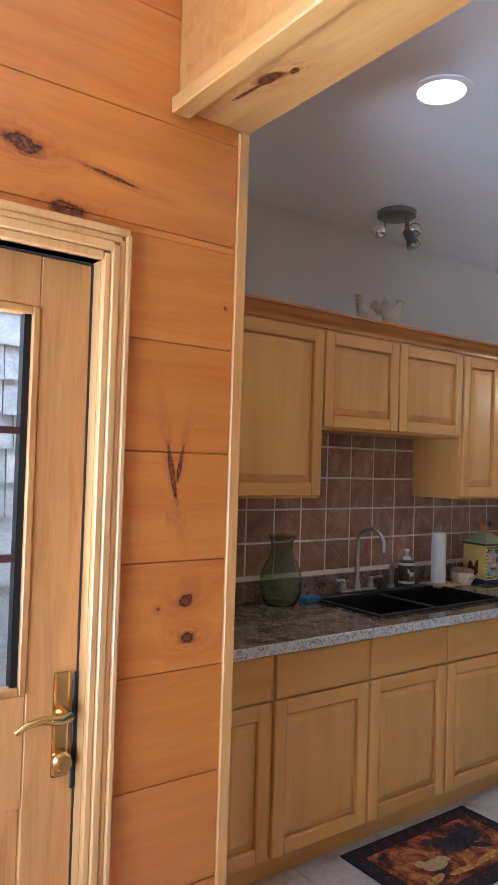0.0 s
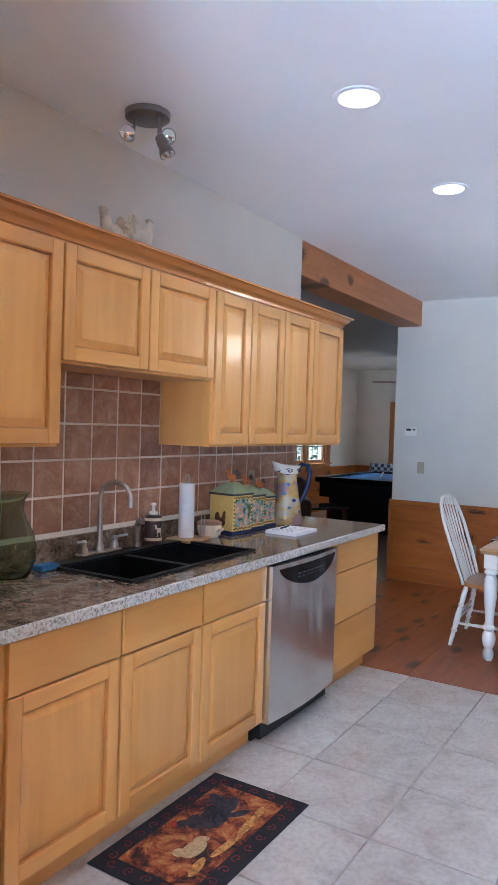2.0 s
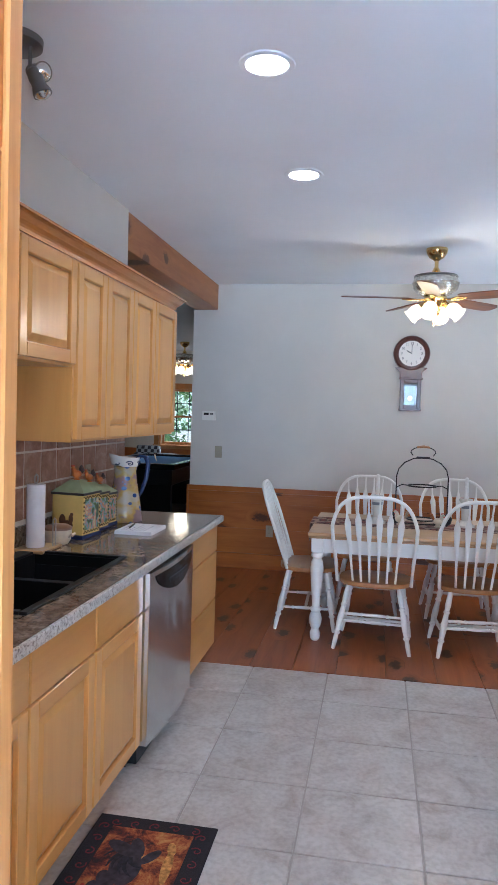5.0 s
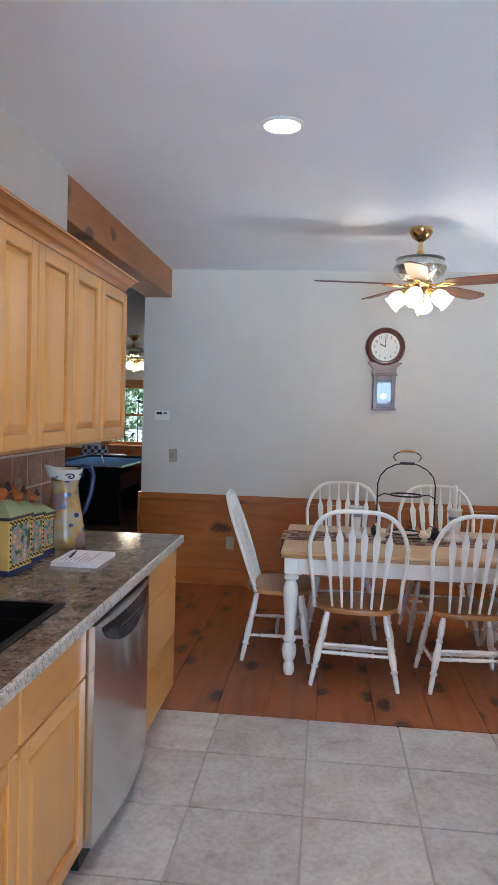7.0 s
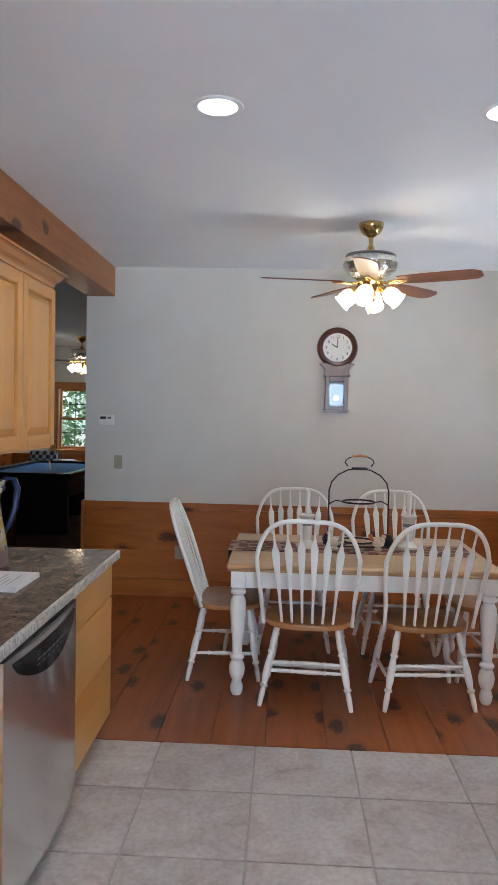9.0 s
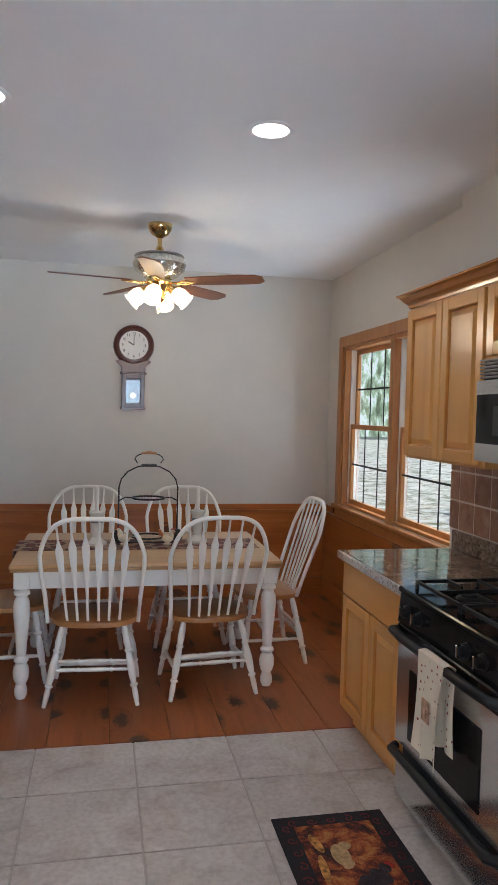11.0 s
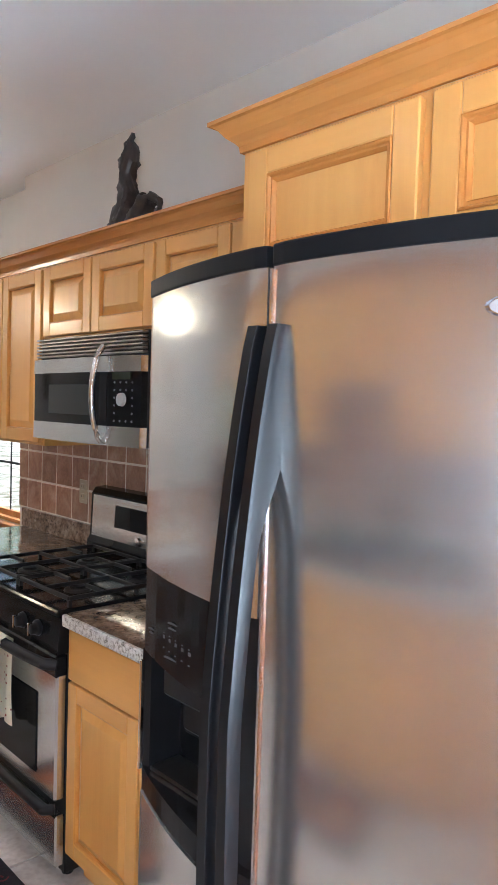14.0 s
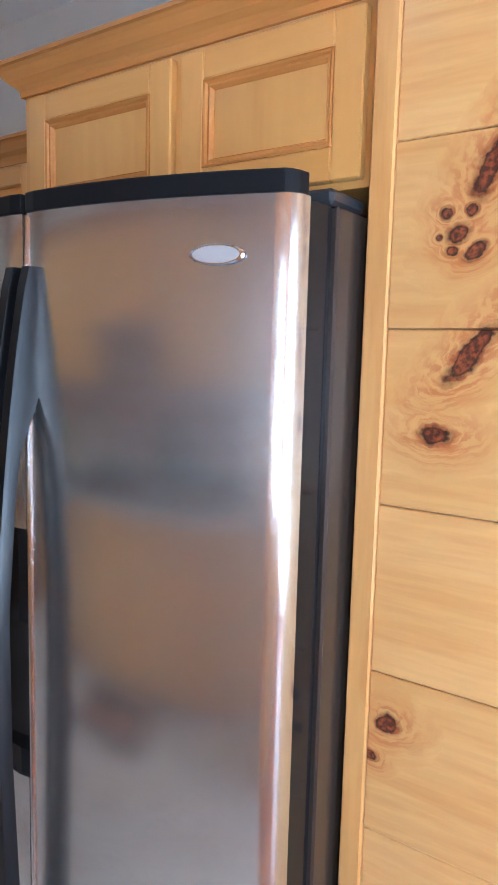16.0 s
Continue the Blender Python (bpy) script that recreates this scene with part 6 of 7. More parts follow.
def soap():
    root = thing("soap_dispenser", (3.05, 2.66, 0.927), "dark brown stoneware soap dispenser with a moose band and white pump", "soap dispenser")
    brown = plain("brown_glaze", (0.05, 0.025, 0.02), 0.3, 0, 0.2, 30)
    part("jar", lathe([(0.042, 0), (0.044, 0.01), (0.044, 0.12), (0.04, 0.135), (0.02, 0.142)], 26), brown, root, smooth=True)
    for z in (0.014, 0.112):
        part("band", lathe([(0.0445, z), (0.0448, z + 0.002), (0.0448, z + 0.012), (0.0445, z + 0.014)], 26), cream, root)
    bm = bmesh.new()
    for u0, z0, u1, z1 in ((-18, 0.055, 18, 0.078), (-16, 0.035, -11, 0.056), (10, 0.035, 15, 0.056), (-30, 0.072, -16, 0.088), (-34, 0.088, -20, 0.094)):
        for k in range(4):
            a0, a1 = radians(-100 + u0 + (u1 - u0) * k / 4), radians(-100 + u0 + (u1 - u0) * (k + 1) / 4)
            vs = [bm.verts.new((0.0455 * math.cos(a), 0.0455 * math.sin(a), z)) for a, z in ((a0, z0), (a1, z0), (a1, z1), (a0, z1))]
            bm.faces.new(vs)
    part("moose_shape", bm, cream, root)
    pm = part("pump", lathe([(0.022, 0.14), (0.022, 0.155), (0.008, 0.16), (0.008, 0.185), (0.014, 0.188), (0.012, 0.198)], 18), white, root, smooth=True)
    part("nozzle", tube([(0, 0, 0.192), (-0.02, -0.015, 0.192), (-0.03, -0.022, 0.186)], 0.005, 8), white, pm, smooth=True)


soap()


def towels():
    root = thing("paper_towel_holder", (3.29, 2.62, 0.9145), "paper towel roll upright on a small wooden board", "paper towels")
    part("base", boxes((-0.10, -0.075, 0, 0.10, 0.075, 0.016), bevel=0.005), table_wood, root)
    part("roll", lathe([(0.040, 0.018), (0.041, 0.02), (0.041, 0.30), (0.016, 0.302)], 28, m=Matrix.Translation((-0.02, 0.0, 0))), plain("towel_paper", (0.82, 0.78, 0.76), 0.9, 0, 0.03, 30, 0.1), root, "white printed paper towel", smooth=True)
    part("post", tube([(-0.02, 0, 0.016), (-0.02, 0, 0.30), (-0.035, 0, 0.315), (-0.035, 0, 0.335), (-0.02, 0, 0.345), (-0.005, 0, 0.335), (-0.005, 0, 0.315), (-0.02, 0, 0.30)], 0.004, 8), nickel, root, smooth=True)
    part("arm", tube([(0.03, -0.06, 0.016), (0.03, -0.06, 0.13), (0.045, -0.06, 0.142), (0.06, -0.06, 0.13), (0.06, -0.06, 0.016)], 0.003, 8), nickel, root, smooth=True)


towels()

sp_ = thing("dish_sponge", (2.30, 2.60, 0.9145), "blue sponge by the sink", "sponge")
part("sponge", boxes((-0.05, -0.03, 0, 0.05, 0.03, 0.025), bevel=0.006), plain("blue_sponge", (0.05, 0.16, 0.35), 0.9, 0, 0.2, 80, 0.4), sp_)

bl = thing("small_crock", (3.455, 2.60, 0.9145), "small stoneware crock with a rounded lid", "crock")
part("pot", lathe([(0.048, 0), (0.062, 0.02), (0.066, 0.055), (0.064, 0.07)], 26), cream, bl, smooth=True)
part("lid", lathe([(0.068, 0.07), (0.068, 0.08), (0.05, 0.09), (0.0, 0.094)], 26), plain("lid_brown", (0.30, 0.17, 0.11), 0.3), bl, smooth=True)
part("handle", tube([(0.0 - 0.02, -0.066, 0.035), (-0.02, -0.078, 0.05), (0.02, -0.078, 0.05), (0.02, -0.066, 0.035)], 0.005, 8), cream, bl, smooth=True)


def canister(x, y, s, label):
    root = thing("canister", (x, y, 0.9145), label, "canister", "rooster canisters", rz=-6)
    w, d, h = 0.095 * s, 0.095 * s, 0.24 * s
    part("box", boxes((-w, -d, 0.02, w, d, h), bevel=0.004), yellow_g, root)
    part("foot", boxes((-w - 0.006, -d - 0.006, 0, w + 0.006, d + 0.006, 0.022), bevel=0.005), plain("navy_glaze", (0.02, 0.03, 0.10), 0.25), root)
    part("rim", boxes((-w - 0.006, -d - 0.006, h, w + 0.006, d + 0.006, h + 0.012), bevel=0.003), plain("dark_rim", (0.03, 0.03, 0.03), 0.3), root)
    bm = bmesh.new()
    z0, z1 = h + 0.0125, h + 0.075 * s
    a = [bm.verts.new((sx * (w + 0.004), sy * (d + 0.004), z0)) for sx, sy in ((-1, -1), (1, -1), (1, 1), (-1, 1))]
    b = [bm.verts.new((sx * w * 0.3, sy * d * 0.3, z1)) for sx, sy in ((-1, -1), (1, -1), (1, 1), (-1, 1))]
    for i in range(4):
        bm.faces.new((a[i], a[(i + 1) % 4], b[(i + 1) % 4], b[i]))
    bm.faces.new(b)
    bm.faces.new(a[::-1])
    lid = part("lid", bm, plain("sage_glaze", (0.34, 0.40, 0.22), 0.3, 0, 0.1, 20), root, "sage green pyramid lid")
    kb = new("knob")
    kb.parent = root
    kb.location = (0, 0, z1 - 0.004)
    kb.rotation_euler = (0, 0, radians(160))
    rooster(0, 0, 0, 0.105 * s, (orange_g, plain("tail_dark", (0.05, 0.03, 0.03), 0.4), redg, yellow_g), "", parent=kb)
    # painted picture on the front, as relief
    bm = bmesh.new()
    k = 0
    for i in range(12):
        for j in (0, 1):
            u = -w + 0.004 + (2 * w - 0.008) * i / 12
            if (i + j) % 2 == 0:
                box(bm, u, -d - 0.0015, 0.03 + j * 0.006, u + 2 * w / 13, -d - 0.0002, 0.036 + j * 0.006)
                box(bm, u, -d - 0.0015, h - 0.012 - j * 0.006, u + 2 * w / 13, -d - 0.0002, h - 0.006 - j * 0.006)
    for sx in (-1, 1):
        for i in range(14):
            zz = 0.042 + (h - 0.07) * i / 14
            if i % 2:
                box(bm, sx * (w - 0.008) - 0.004, -d - 0.0015, zz, sx * (w - 0.008) + 0.004, -d - 0.0002, zz + 0.009)
    part("checker_border", bm, black, root)
    pic = bmesh.new()
    box(pic, -w + 0.016, -d - 0.001, 0.045, w - 0.016, -d - 0.0002, h - 0.02)
    k2 = Nodes("painted_scene")
    nz = k2.n("TexNoise", Scale=38.0, Detail=2.0)
    k2.link(k2.coords((1, 1, 1), True), nz.inputs[0])
    k2.set(Base_Color=k2.ramp(nz.outputs["Fac"], (0.36, (0.03, 0.05, 0.02)), (0.44, (0.10, 0.22, 0.06)), (0.5, (0.25, 0.40, 0.55)), (0.56, (0.5, 0.12, 0.03)), (0.64, (0.6, 0.5, 0.3))), Roughness=0.3)
    part("picture", pic, k2.m, root, "small painted farmyard scene")
    # plain rooster shape on the side
    bm = bmesh.new()
    for cy, cz, ry, rz_ in ((0.0, 0.075, 0.035, 0.028), (-0.022, 0.11, 0.014, 0.026), (-0.027, 0.135, 0.01, 0.01), (0.03, 0.10, 0.02, 0.035)):
        lathe([(1.0, 0), (0.95, 0.0015)], 16, bm, Matrix.Translation((-w - 0.0003, cy * s, cz * s)) @ Matrix.Rotation(radians(-90), 4, "Y") @ Matrix.Diagonal((rz_ * s, ry * s, 1, 1)))
    part("rooster_shape", bm, plain("rooster_paint", (0.10, 0.04, 0.02), 0.35, 0, 0.5, 30), root, "painted rooster shape")
    return root


canister(3.665, 2.60, 0.91, "large yellow canister with sage lid and rooster knob")
canister(3.845, 2.61, 0.82, "middle yellow canister with sage lid and rooster knob")
canister(4.005, 2.615, 0.74, "small yellow canister with sage lid and rooster knob")


def pitcher():
    root = thing("pitcher", (4.23, 2.55, 0.9145), "tall painted ceramic pitcher with blue flowers and a navy handle", "pitcher")
    root.scale = (1.25, 1.25, 0.96)
    k = Nodes("painted_pitcher")
    c = k.coords((1, 1, 1), False)
    n1 = k.n("TexVoronoi", Scale=24.0)
    k.link(c, n1.inputs[0])
    n2 = k.n("TexNoise", Scale=9.0, Detail=3.0)
    k.link(c, n2.inputs[0])
    base = k.ramp(n2.outputs["Fac"], (0.40, (0.42, 0.36, 0.26)), (0.49, (0.45, 0.30, 0.08)), (0.57, (0.26, 0.17, 0.17)))
    fl = k.ramp(n1.outputs["Distance"], (0.28, (1, 1, 1)), (0.33, (0, 0, 0)))
    gate = k.ramp(n1.outputs["Color"], (0.45, (0, 0, 0)), (0.5, (1, 1, 1)))
    mask = k.mix(1.0, fl, gate, "MULTIPLY")
    petal = k.ramp(n2.outputs["Fac"], (0.4, (0.03, 0.06, 0.20)), (0.6, (0.16, 0.24, 0.42)))
    col = k.mix(mask, base, petal)
    k.set(Base_Color=col, Roughness=0.22)
    prof = [(0.078, 0), (0.082, 0.01), (0.078, 0.05), (0.066, 0.15), (0.054, 0.24), (0.049, 0.30), (0.054, 0.33)]
    bm = lathe(prof + [(r - 0.006, z) for r, z in prof[::-1][:-1]] + [(0.06, 0.015)], 32)
    part("body", bm, k.m, root, smooth=True)
    prof = [(0.0545, 0.331), (0.060, 0.355), (0.066, 0.385)]
    bm = lathe(prof + [(0.060, 0.385), (0.054, 0.355), (0.049, 0.331)], 32)
    for v in bm.verts:
        if v.co.x < -0.03:
            v.co.z += 0.02 * (-v.co.x - 0.03) / 0.03
            v.co.x *= 1.25
    rim = part("rim", bm, porcelain, root, "white rim with navy scrolls", smooth=True)
    navy = plain("navy", (0.015, 0.03, 0.09), 0.25)
    part("handle", tube([(0.05, 0, 0.36), (0.08, 0, 0.392), (0.11, 0, 0.385), (0.125, 0, 0.34), (0.115, 0, 0.25), (0.09, 0, 0.17), (0.066, 0, 0.13)], [0.011, 0.012, 0.012, 0.012, 0.011, 0.01, 0.009], 10), navy, root, "thick navy blue handle", smooth=True)
    for a0 in (200, 255, 310):
        pts = []
        for i in range(14):
            t = i / 13
            a = radians(a0 + 18 * t * math.cos(t * 9))
            r = 0.064 + 0.0015
            z = 0.352 + 0.016 * t * math.sin(t * 9)
            pts.append((r * math.cos(a), r * math.sin(a), z))
        part("scroll", tube(pts, 0.003, 6), navy, rim, smooth=True)
    root.rotation_euler = (0, 0, radians(-38))


pitcher()

pp = thing("paper_stack", (3.92, 2.345, 0.9145), "thin stack of printed papers with a black pen", "papers")
for i in range(6):
    part("sheet", boxes((-0.13 + 0.002 * i, -0.10 + 0.0015 * (i % 3), i * 0.003, 0.135, 0.10, i * 0.003 + 0.0025)), paper, pp)
bm = bmesh.new()
for i in range(7):
    box(bm, -0.10, 0.07 - i * 0.02, 0.018, 0.08 - (i % 3) * 0.04, 0.073 - i * 0.02, 0.0184)
part("print_lines", bm, plain("print_grey", (0.25, 0.23, 0.30), 0.8), pp)
pn = thing("pen", (3.94, 2.40, 0.9365), "black pen lying on the papers", "pen", rz=8)
part("barrel", lathe([(0.0015, -0.07), (0.005, -0.06), (0.005, 0.065), (0.004, 0.07)], 10, m=Matrix.Rotation(radians(90), 4, "Y")), black, pn, smooth=True)

# towel on the oven handle
def dish_towel():
    root = thing("dish_towel", (3.40, -0.096, 0.05), "cream dish towel with small dark dots hung over the oven handle", "towel")
    k = Nodes("dotted_cloth")
    v = k.n("TexVoronoi", Scale=34.0, Randomness=0.5)
    k.link(k.coords((1, 1, 1), False), v.inputs[0])
    col = k.ramp(v.outputs["Distance"], (0.14, (0.25, 0.04, 0.03)), (0.19, (0.72, 0.66, 0.52)))
    k.set(Base_Color=col, Roughness=0.9)
    bm = bmesh.new()
    nx, nz = 16, 18

    def sheet(y_sign, z_end, x_off, w):
        grid = []
        for j in range(nz + 1):
            row = []
            for i in range(nx + 1):
                u = -w / 2 + w * i / nx
                t = j / nz
                y = 0.018 + y_sign * 0.019 + 0.010 * math.sin(u * 60 + 1.3 * y_sign) * t + (0.012 * t if y_sign > 0 else 0)
                z = 0.727 - t * (0.727 - z_end) - 0.01 * math.sin(u * 40) * t
                row.append(bm.verts.new((x_off + u * (1 - 0.15 * math.sin(t * 3)), y, z)))
            grid.append(row)
        for j in range(nz):
            for i in range(nx):
                bm.faces.new((grid[j][i], grid[j][i + 1], grid[j + 1][i + 1], grid[j + 1][i]))
        return grid[0]

    a = sheet(1, 0.37, 0.0, 0.19)
    b = sheet(-1, 0.42, -0.03, 0.17)
    mid = [bm.verts.new(((p.co.x + q.co.x) / 2, 0.018, 0.738)) for p, q in zip(a, b)]
    for i in range(nx):
        bm.faces.new((a[i], a[i + 1], mid[i + 1], mid[i]))
        bm.faces.new((mid[i], mid[i + 1], b[i + 1], b[i]))
    bmesh.ops.recalc_face_normals(bm, faces=bm.faces[:])
    bmesh.ops.solidify(bm, geom=bm.faces[:], thickness=0.0025)
    cl = part("cloth", bm, k.m, root, smooth=True)
    part("rooster_patch", boxes((-0.03, 0.0485, 0.50, 0.03, 0.0505, 0.58), bevel=0.001), plain("patch_tan", (0.45, 0.28, 0.18), 0.9, 0, 0.5, 60), root, "embroidered patch")


dish_towel()


# ---- rugs ----
def make_rug():
    k = Nodes("rooster_rug")
    c = k.coords((1, 1, 1), False)
    n1 = k.n("TexNoise", Scale=10.0, Detail=9.0, Roughness=0.75, Distortion=0.4)
    k.link(c, n1.inputs[0])
    n2 = k.n("TexNoise", Scale=300.0, Detail=1.0)
    k.link(c, n2.inputs[0])
    col = k.ramp(n1.outputs["Fac"], (0.40, (0.015, 0.006, 0.008)), (0.47, (0.12, 0.02, 0.010)), (0.54, (0.30, 0.07, 0.018)), (0.64, (0.46, 0.22, 0.06)))
    k.bump(n2.outputs["Fac"], 0.5, 0.003)
    return k.set(Base_Color=col, Roughness=0.95)


rug_mat = make_rug()
rug_black = plain("rug_border", (0.012, 0.010, 0.014), 0.95, 0, 0.3, 200, 0.4)
rug_red = plain("rug_scroll", (0.14, 0.015, 0.02), 0.95, 0, 0.3, 120)
rug_cream = plain("rug_cream", (0.42, 0.28, 0.14), 0.95, 0, 0.3, 60)


def rug(x, y, rz, label):
    w, d = 0.78, 0.46
    root = thing("kitchen_mat", (x, y, 0), label, "rug", "rooster mats", rz=rz)
    part("border", boxes((-w / 2, -d / 2, 0, w / 2, d / 2, 0.008), bevel=0.003), rug_black, root)
    part("field", boxes((-w / 2 + 0.075, -d / 2 + 0.075, 0.008, w / 2 - 0.075, d / 2 - 0.075, 0.0105)), rug_mat, root, "rust and brown pictorial field")
    rng = random.Random(7)
    bm = bmesh.new()
    for side in range(4):
        n = 9 if side < 2 else 5
        for i in range(n):
            t = (i + 0.5) / n - 0.5
            cx, cy = (t * (w - 0.08), (-1 if side == 0 else 1) * (d / 2 - 0.045)) if side < 2 else ((-1 if side == 2 else 1) * (w / 2 - 0.045), t * (d - 0.08))
            pts = []
            for j in range(12):
                a = j * 0.6 + i
                r = 0.003 + 0.0018 * j
                pts.append((cx + r * math.cos(a), cy + r * math.sin(a), 0.0085))
            tube(pts, 0.0022, 5, bm)
    part("scrolls", bm, rug_red, root, "dark red scrolled border", kind="stuff")

    def blobs(name, rows, mat, z):
        bm = bmesh.new()
        for i, (cx, cy, rx, ry, a) in enumerate(rows):
            lathe([(1.0, 0), (0.97, 0.0003)], 18, bm, Matrix.Translation((cx, cy, z + 0.0006 * i)) @ Matrix.Rotation(radians(a), 4, "Z") @ Matrix.Diagonal((rx, ry, 1, 1)))
        part(name, bm, mat, root)

    blobs("rooster_shape", [(0.10, 0.03, 0.10, 0.055, 10), (0.02, 0.07, 0.05, 0.03, 30), (-0.02, 0.10, 0.028, 0.022, 0), (0.19, 0.07, 0.07, 0.03, 60), (0.20, 0.02, 0.06, 0.025, 20), (0.16, -0.04, 0.05, 0.02, -30)], plain("rug_dark_bird", (0.03, 0.022, 0.03), 0.95, 0, 0.6, 40), 0.0106)
    bm = bmesh.new()
    for k in range(7):
        a = radians(20 + 24 * k)
        pts = []
        for j in range(7):
            t = j / 6
            pts.append((0.17 + (0.10 + 0.015 * (k % 3)) * t * math.cos(a + 1.1 * t), 0.03 + (0.085 + 0.01 * (k % 2)) * t * math.sin(a + 1.1 * t), 0.0112))
        tube([(u, min(v, d / 2 - 0.08), q) for u, v, q in pts], [0.009, 0.011, 0.011, 0.009, 0.007, 0.005, 0.002], 6, bm)
    bmesh.ops.scale(bm, vec=(1, 1, 0.12), space=Matrix.Translation((0, 0, -0.0112)), verts=bm.verts[:])
    part("tail_feathers", bm, plain("rug_feather", (0.012, 0.010, 0.016), 0.95, 0, 0.6, 90), root, "dark curved tail feathers")
    blobs("comb_shape", [(-0.035, 0.128, 0.022, 0.010, 20), (-0.048, 0.118, 0.012, 0.012, 0)], plain("rug_comb", (0.30, 0.02, 0.012), 0.95, 0, 0.3, 60), 0.0116)
    blobs("grass_shape", [(-0.20, -0.10, 0.06, 0.018, 10), (-0.05, -0.115, 0.08, 0.016, -5), (0.12, -0.11, 0.09, 0.018, 5), (0.22, -0.10, 0.04, 0.016, 15)], plain("rug_gold", (0.42, 0.20, 0.05), 0.95, 0, 0.7, 50), 0.0107)
    blobs("hen_shape", [(-0.12, -0.03, 0.065, 0.035, 0), (-0.17, 0.0, 0.025, 0.025, 40), (-0.06, -0.02, 0.03, 0.02, -40)], rug_cream, 0.0108)
    return root


rug(2.455, 1.88, 0, "black-bordered rust mat with rooster picture before the sink")
rug(3.42, 0.165, 180, "black-bordered rust mat with rooster picture before the range")

# ---- figures above the cabinets ----
pale = plain("pale_cream_glaze", (0.66, 0.57, 0.44), 0.4, 0, 0.2, 20)
pale_tan = plain("pale_tan_glaze", (0.55, 0.42, 0.28), 0.4, 0, 0.2, 20)
rooster(2.56, 2.53, UT + 0.069, 0.20, (pale, pale_tan, pale_tan, pale_tan), "pale ceramic rooster on top of the wall cabinets", 180)
rooster(2.71, 2.50, UT + 0.069, 0.21, (pale, pale, pale_tan, pale_tan), "pale ceramic hen on top of the wall cabinets", 0)


def carving():
    root = thing("carved_figure", (3.27, -0.52, 2.25), "dark carved root sculpture standing above the range cabinets", "sculpture")
    bm = bmesh.new()
    tube([(0.03, 0, 0), (0.02, 0, 0.03), (0.03, 0, 0.10), (0.0, 0.0, 0.16), (0.02, 0, 0.22), (0.01, 0, 0.30), (-0.01, 0, 0.37), (-0.02, 0, 0.42)], [0.085, 0.08, 0.055, 0.05, 0.04, 0.048, 0.03, 0.006], 14, bm)
    tube([(-0.02, 0, 0.02), (-0.09, 0, 0.05), (-0.14, 0, 0.10), (-0.19, 0, 0.115), (-0.235, 0, 0.09), (-0.235, 0, 0.06), (-0.21, 0, 0.04)], [0.05, 0.045, 0.03, 0.02, 0.018, 0.018, 0.012], 12, bm)
    tube([(-0.04, 0, 0.04), (-0.10, 0, 0.13), (-0.10, 0, 0.15)], [0.03, 0.02, 0.006], 10, bm)
    bmesh.ops.subdivide_edges(bm, edges=bm.edges[:], cuts=2, use_grid_fill=True)
    for v in bm.verts:
        n = noise.noise(v.co * 22) + 0.7 * noise.noise(v.co * 60)
        v.co += Vector((n, noise.noise(v.co * 22 + Vector((5, 0, 0))) + 0.5 * noise.noise(v.co * 60), 0.3 * n)) * 0.016
    bmesh.ops.scale(bm, vec=(0.8, 0.8, 0.85), verts=bm.verts[:])
    part("figure", bm, plain("carved_dark_wood", (0.030, 0.018, 0.014), 0.45, 0, 0.5, 40, 0.5), root, smooth=True)


carving()


# ---- games room ----
def pool_table():
    root = thing("pool_table", (10.95, 4.5, 0), "dark pool table with blue cloth and a cue on it", "pool table")
    a, b = 1.12, 0.62
    part("bed", boxes((-a + 0.1, -b + 0.1, 0.74, a - 0.1, b - 0.1, 0.765)), plain("blue_cloth", (0.02, 0.10, 0.26), 0.8), root, "blue cloth")
    for row in ((-a, -b, 0.72, a, -b + 0.1, 0.80), (-a, b - 0.1, 0.72, a, b, 0.80), (-a, -b + 0.1, 0.72, -a + 0.1, b - 0.1, 0.80), (a - 0.1, -b + 0.1, 0.72, a, b - 0.1, 0.80)):
        part("rail", boxes(row, bevel=0.01), black, root)
    part("cabinet", boxes((-a + 0.05, -b + 0.05, 0.5, a - 0.05, b - 0.05, 0.72), bevel=0.01), black_matte, root)
    for sx in (-1, 1):
        part("leg_panel", boxes((sx * (a - 0.3) - 0.05, -b + 0.12, 0.0, sx * (a - 0.3) + 0.05, b - 0.12, 0.5), bevel=0.01), black_matte, root)
    cue = part("cue", tube([(-0.6, -0.2, 0.80), (0.7, 0.25, 0.80)], [0.006, 0.013], 8), table_wood, root)
    return root


pool_table()


# ---- leather chair, ottoman, cushion in the games room ----
ac = thing("armchair", (8.3, 4.85, 0), "dark brown leather armchair in the games room", "armchair", rz=-60)
leather = plain("brown_leather", (0.085, 0.042, 0.028), 0.35, 0, 0.3, 12, 0.3)
part("seat", boxes((-0.3, -0.3, 0.2, 0.3, 0.32, 0.45), bevel=0.05), leather, ac, smooth=True)
part("backrest", boxes((-0.34, 0.25, 0.2, 0.34, 0.42, 0.86), bevel=0.06), leather, ac, smooth=True)
for s in (-1, 1):
    part("armrest", boxes((s * 0.32 - 0.07, -0.3, 0.2, s * 0.32 + 0.07, 0.3, 0.62), bevel=0.05), leather, ac, smooth=True)
    for t in (-1, 1):
        part("leg", boxes((s * 0.28 - 0.03, t * 0.25 - 0.03, 0, s * 0.28 + 0.03, t * 0.25 + 0.03, 0.2)), mahog, ac)


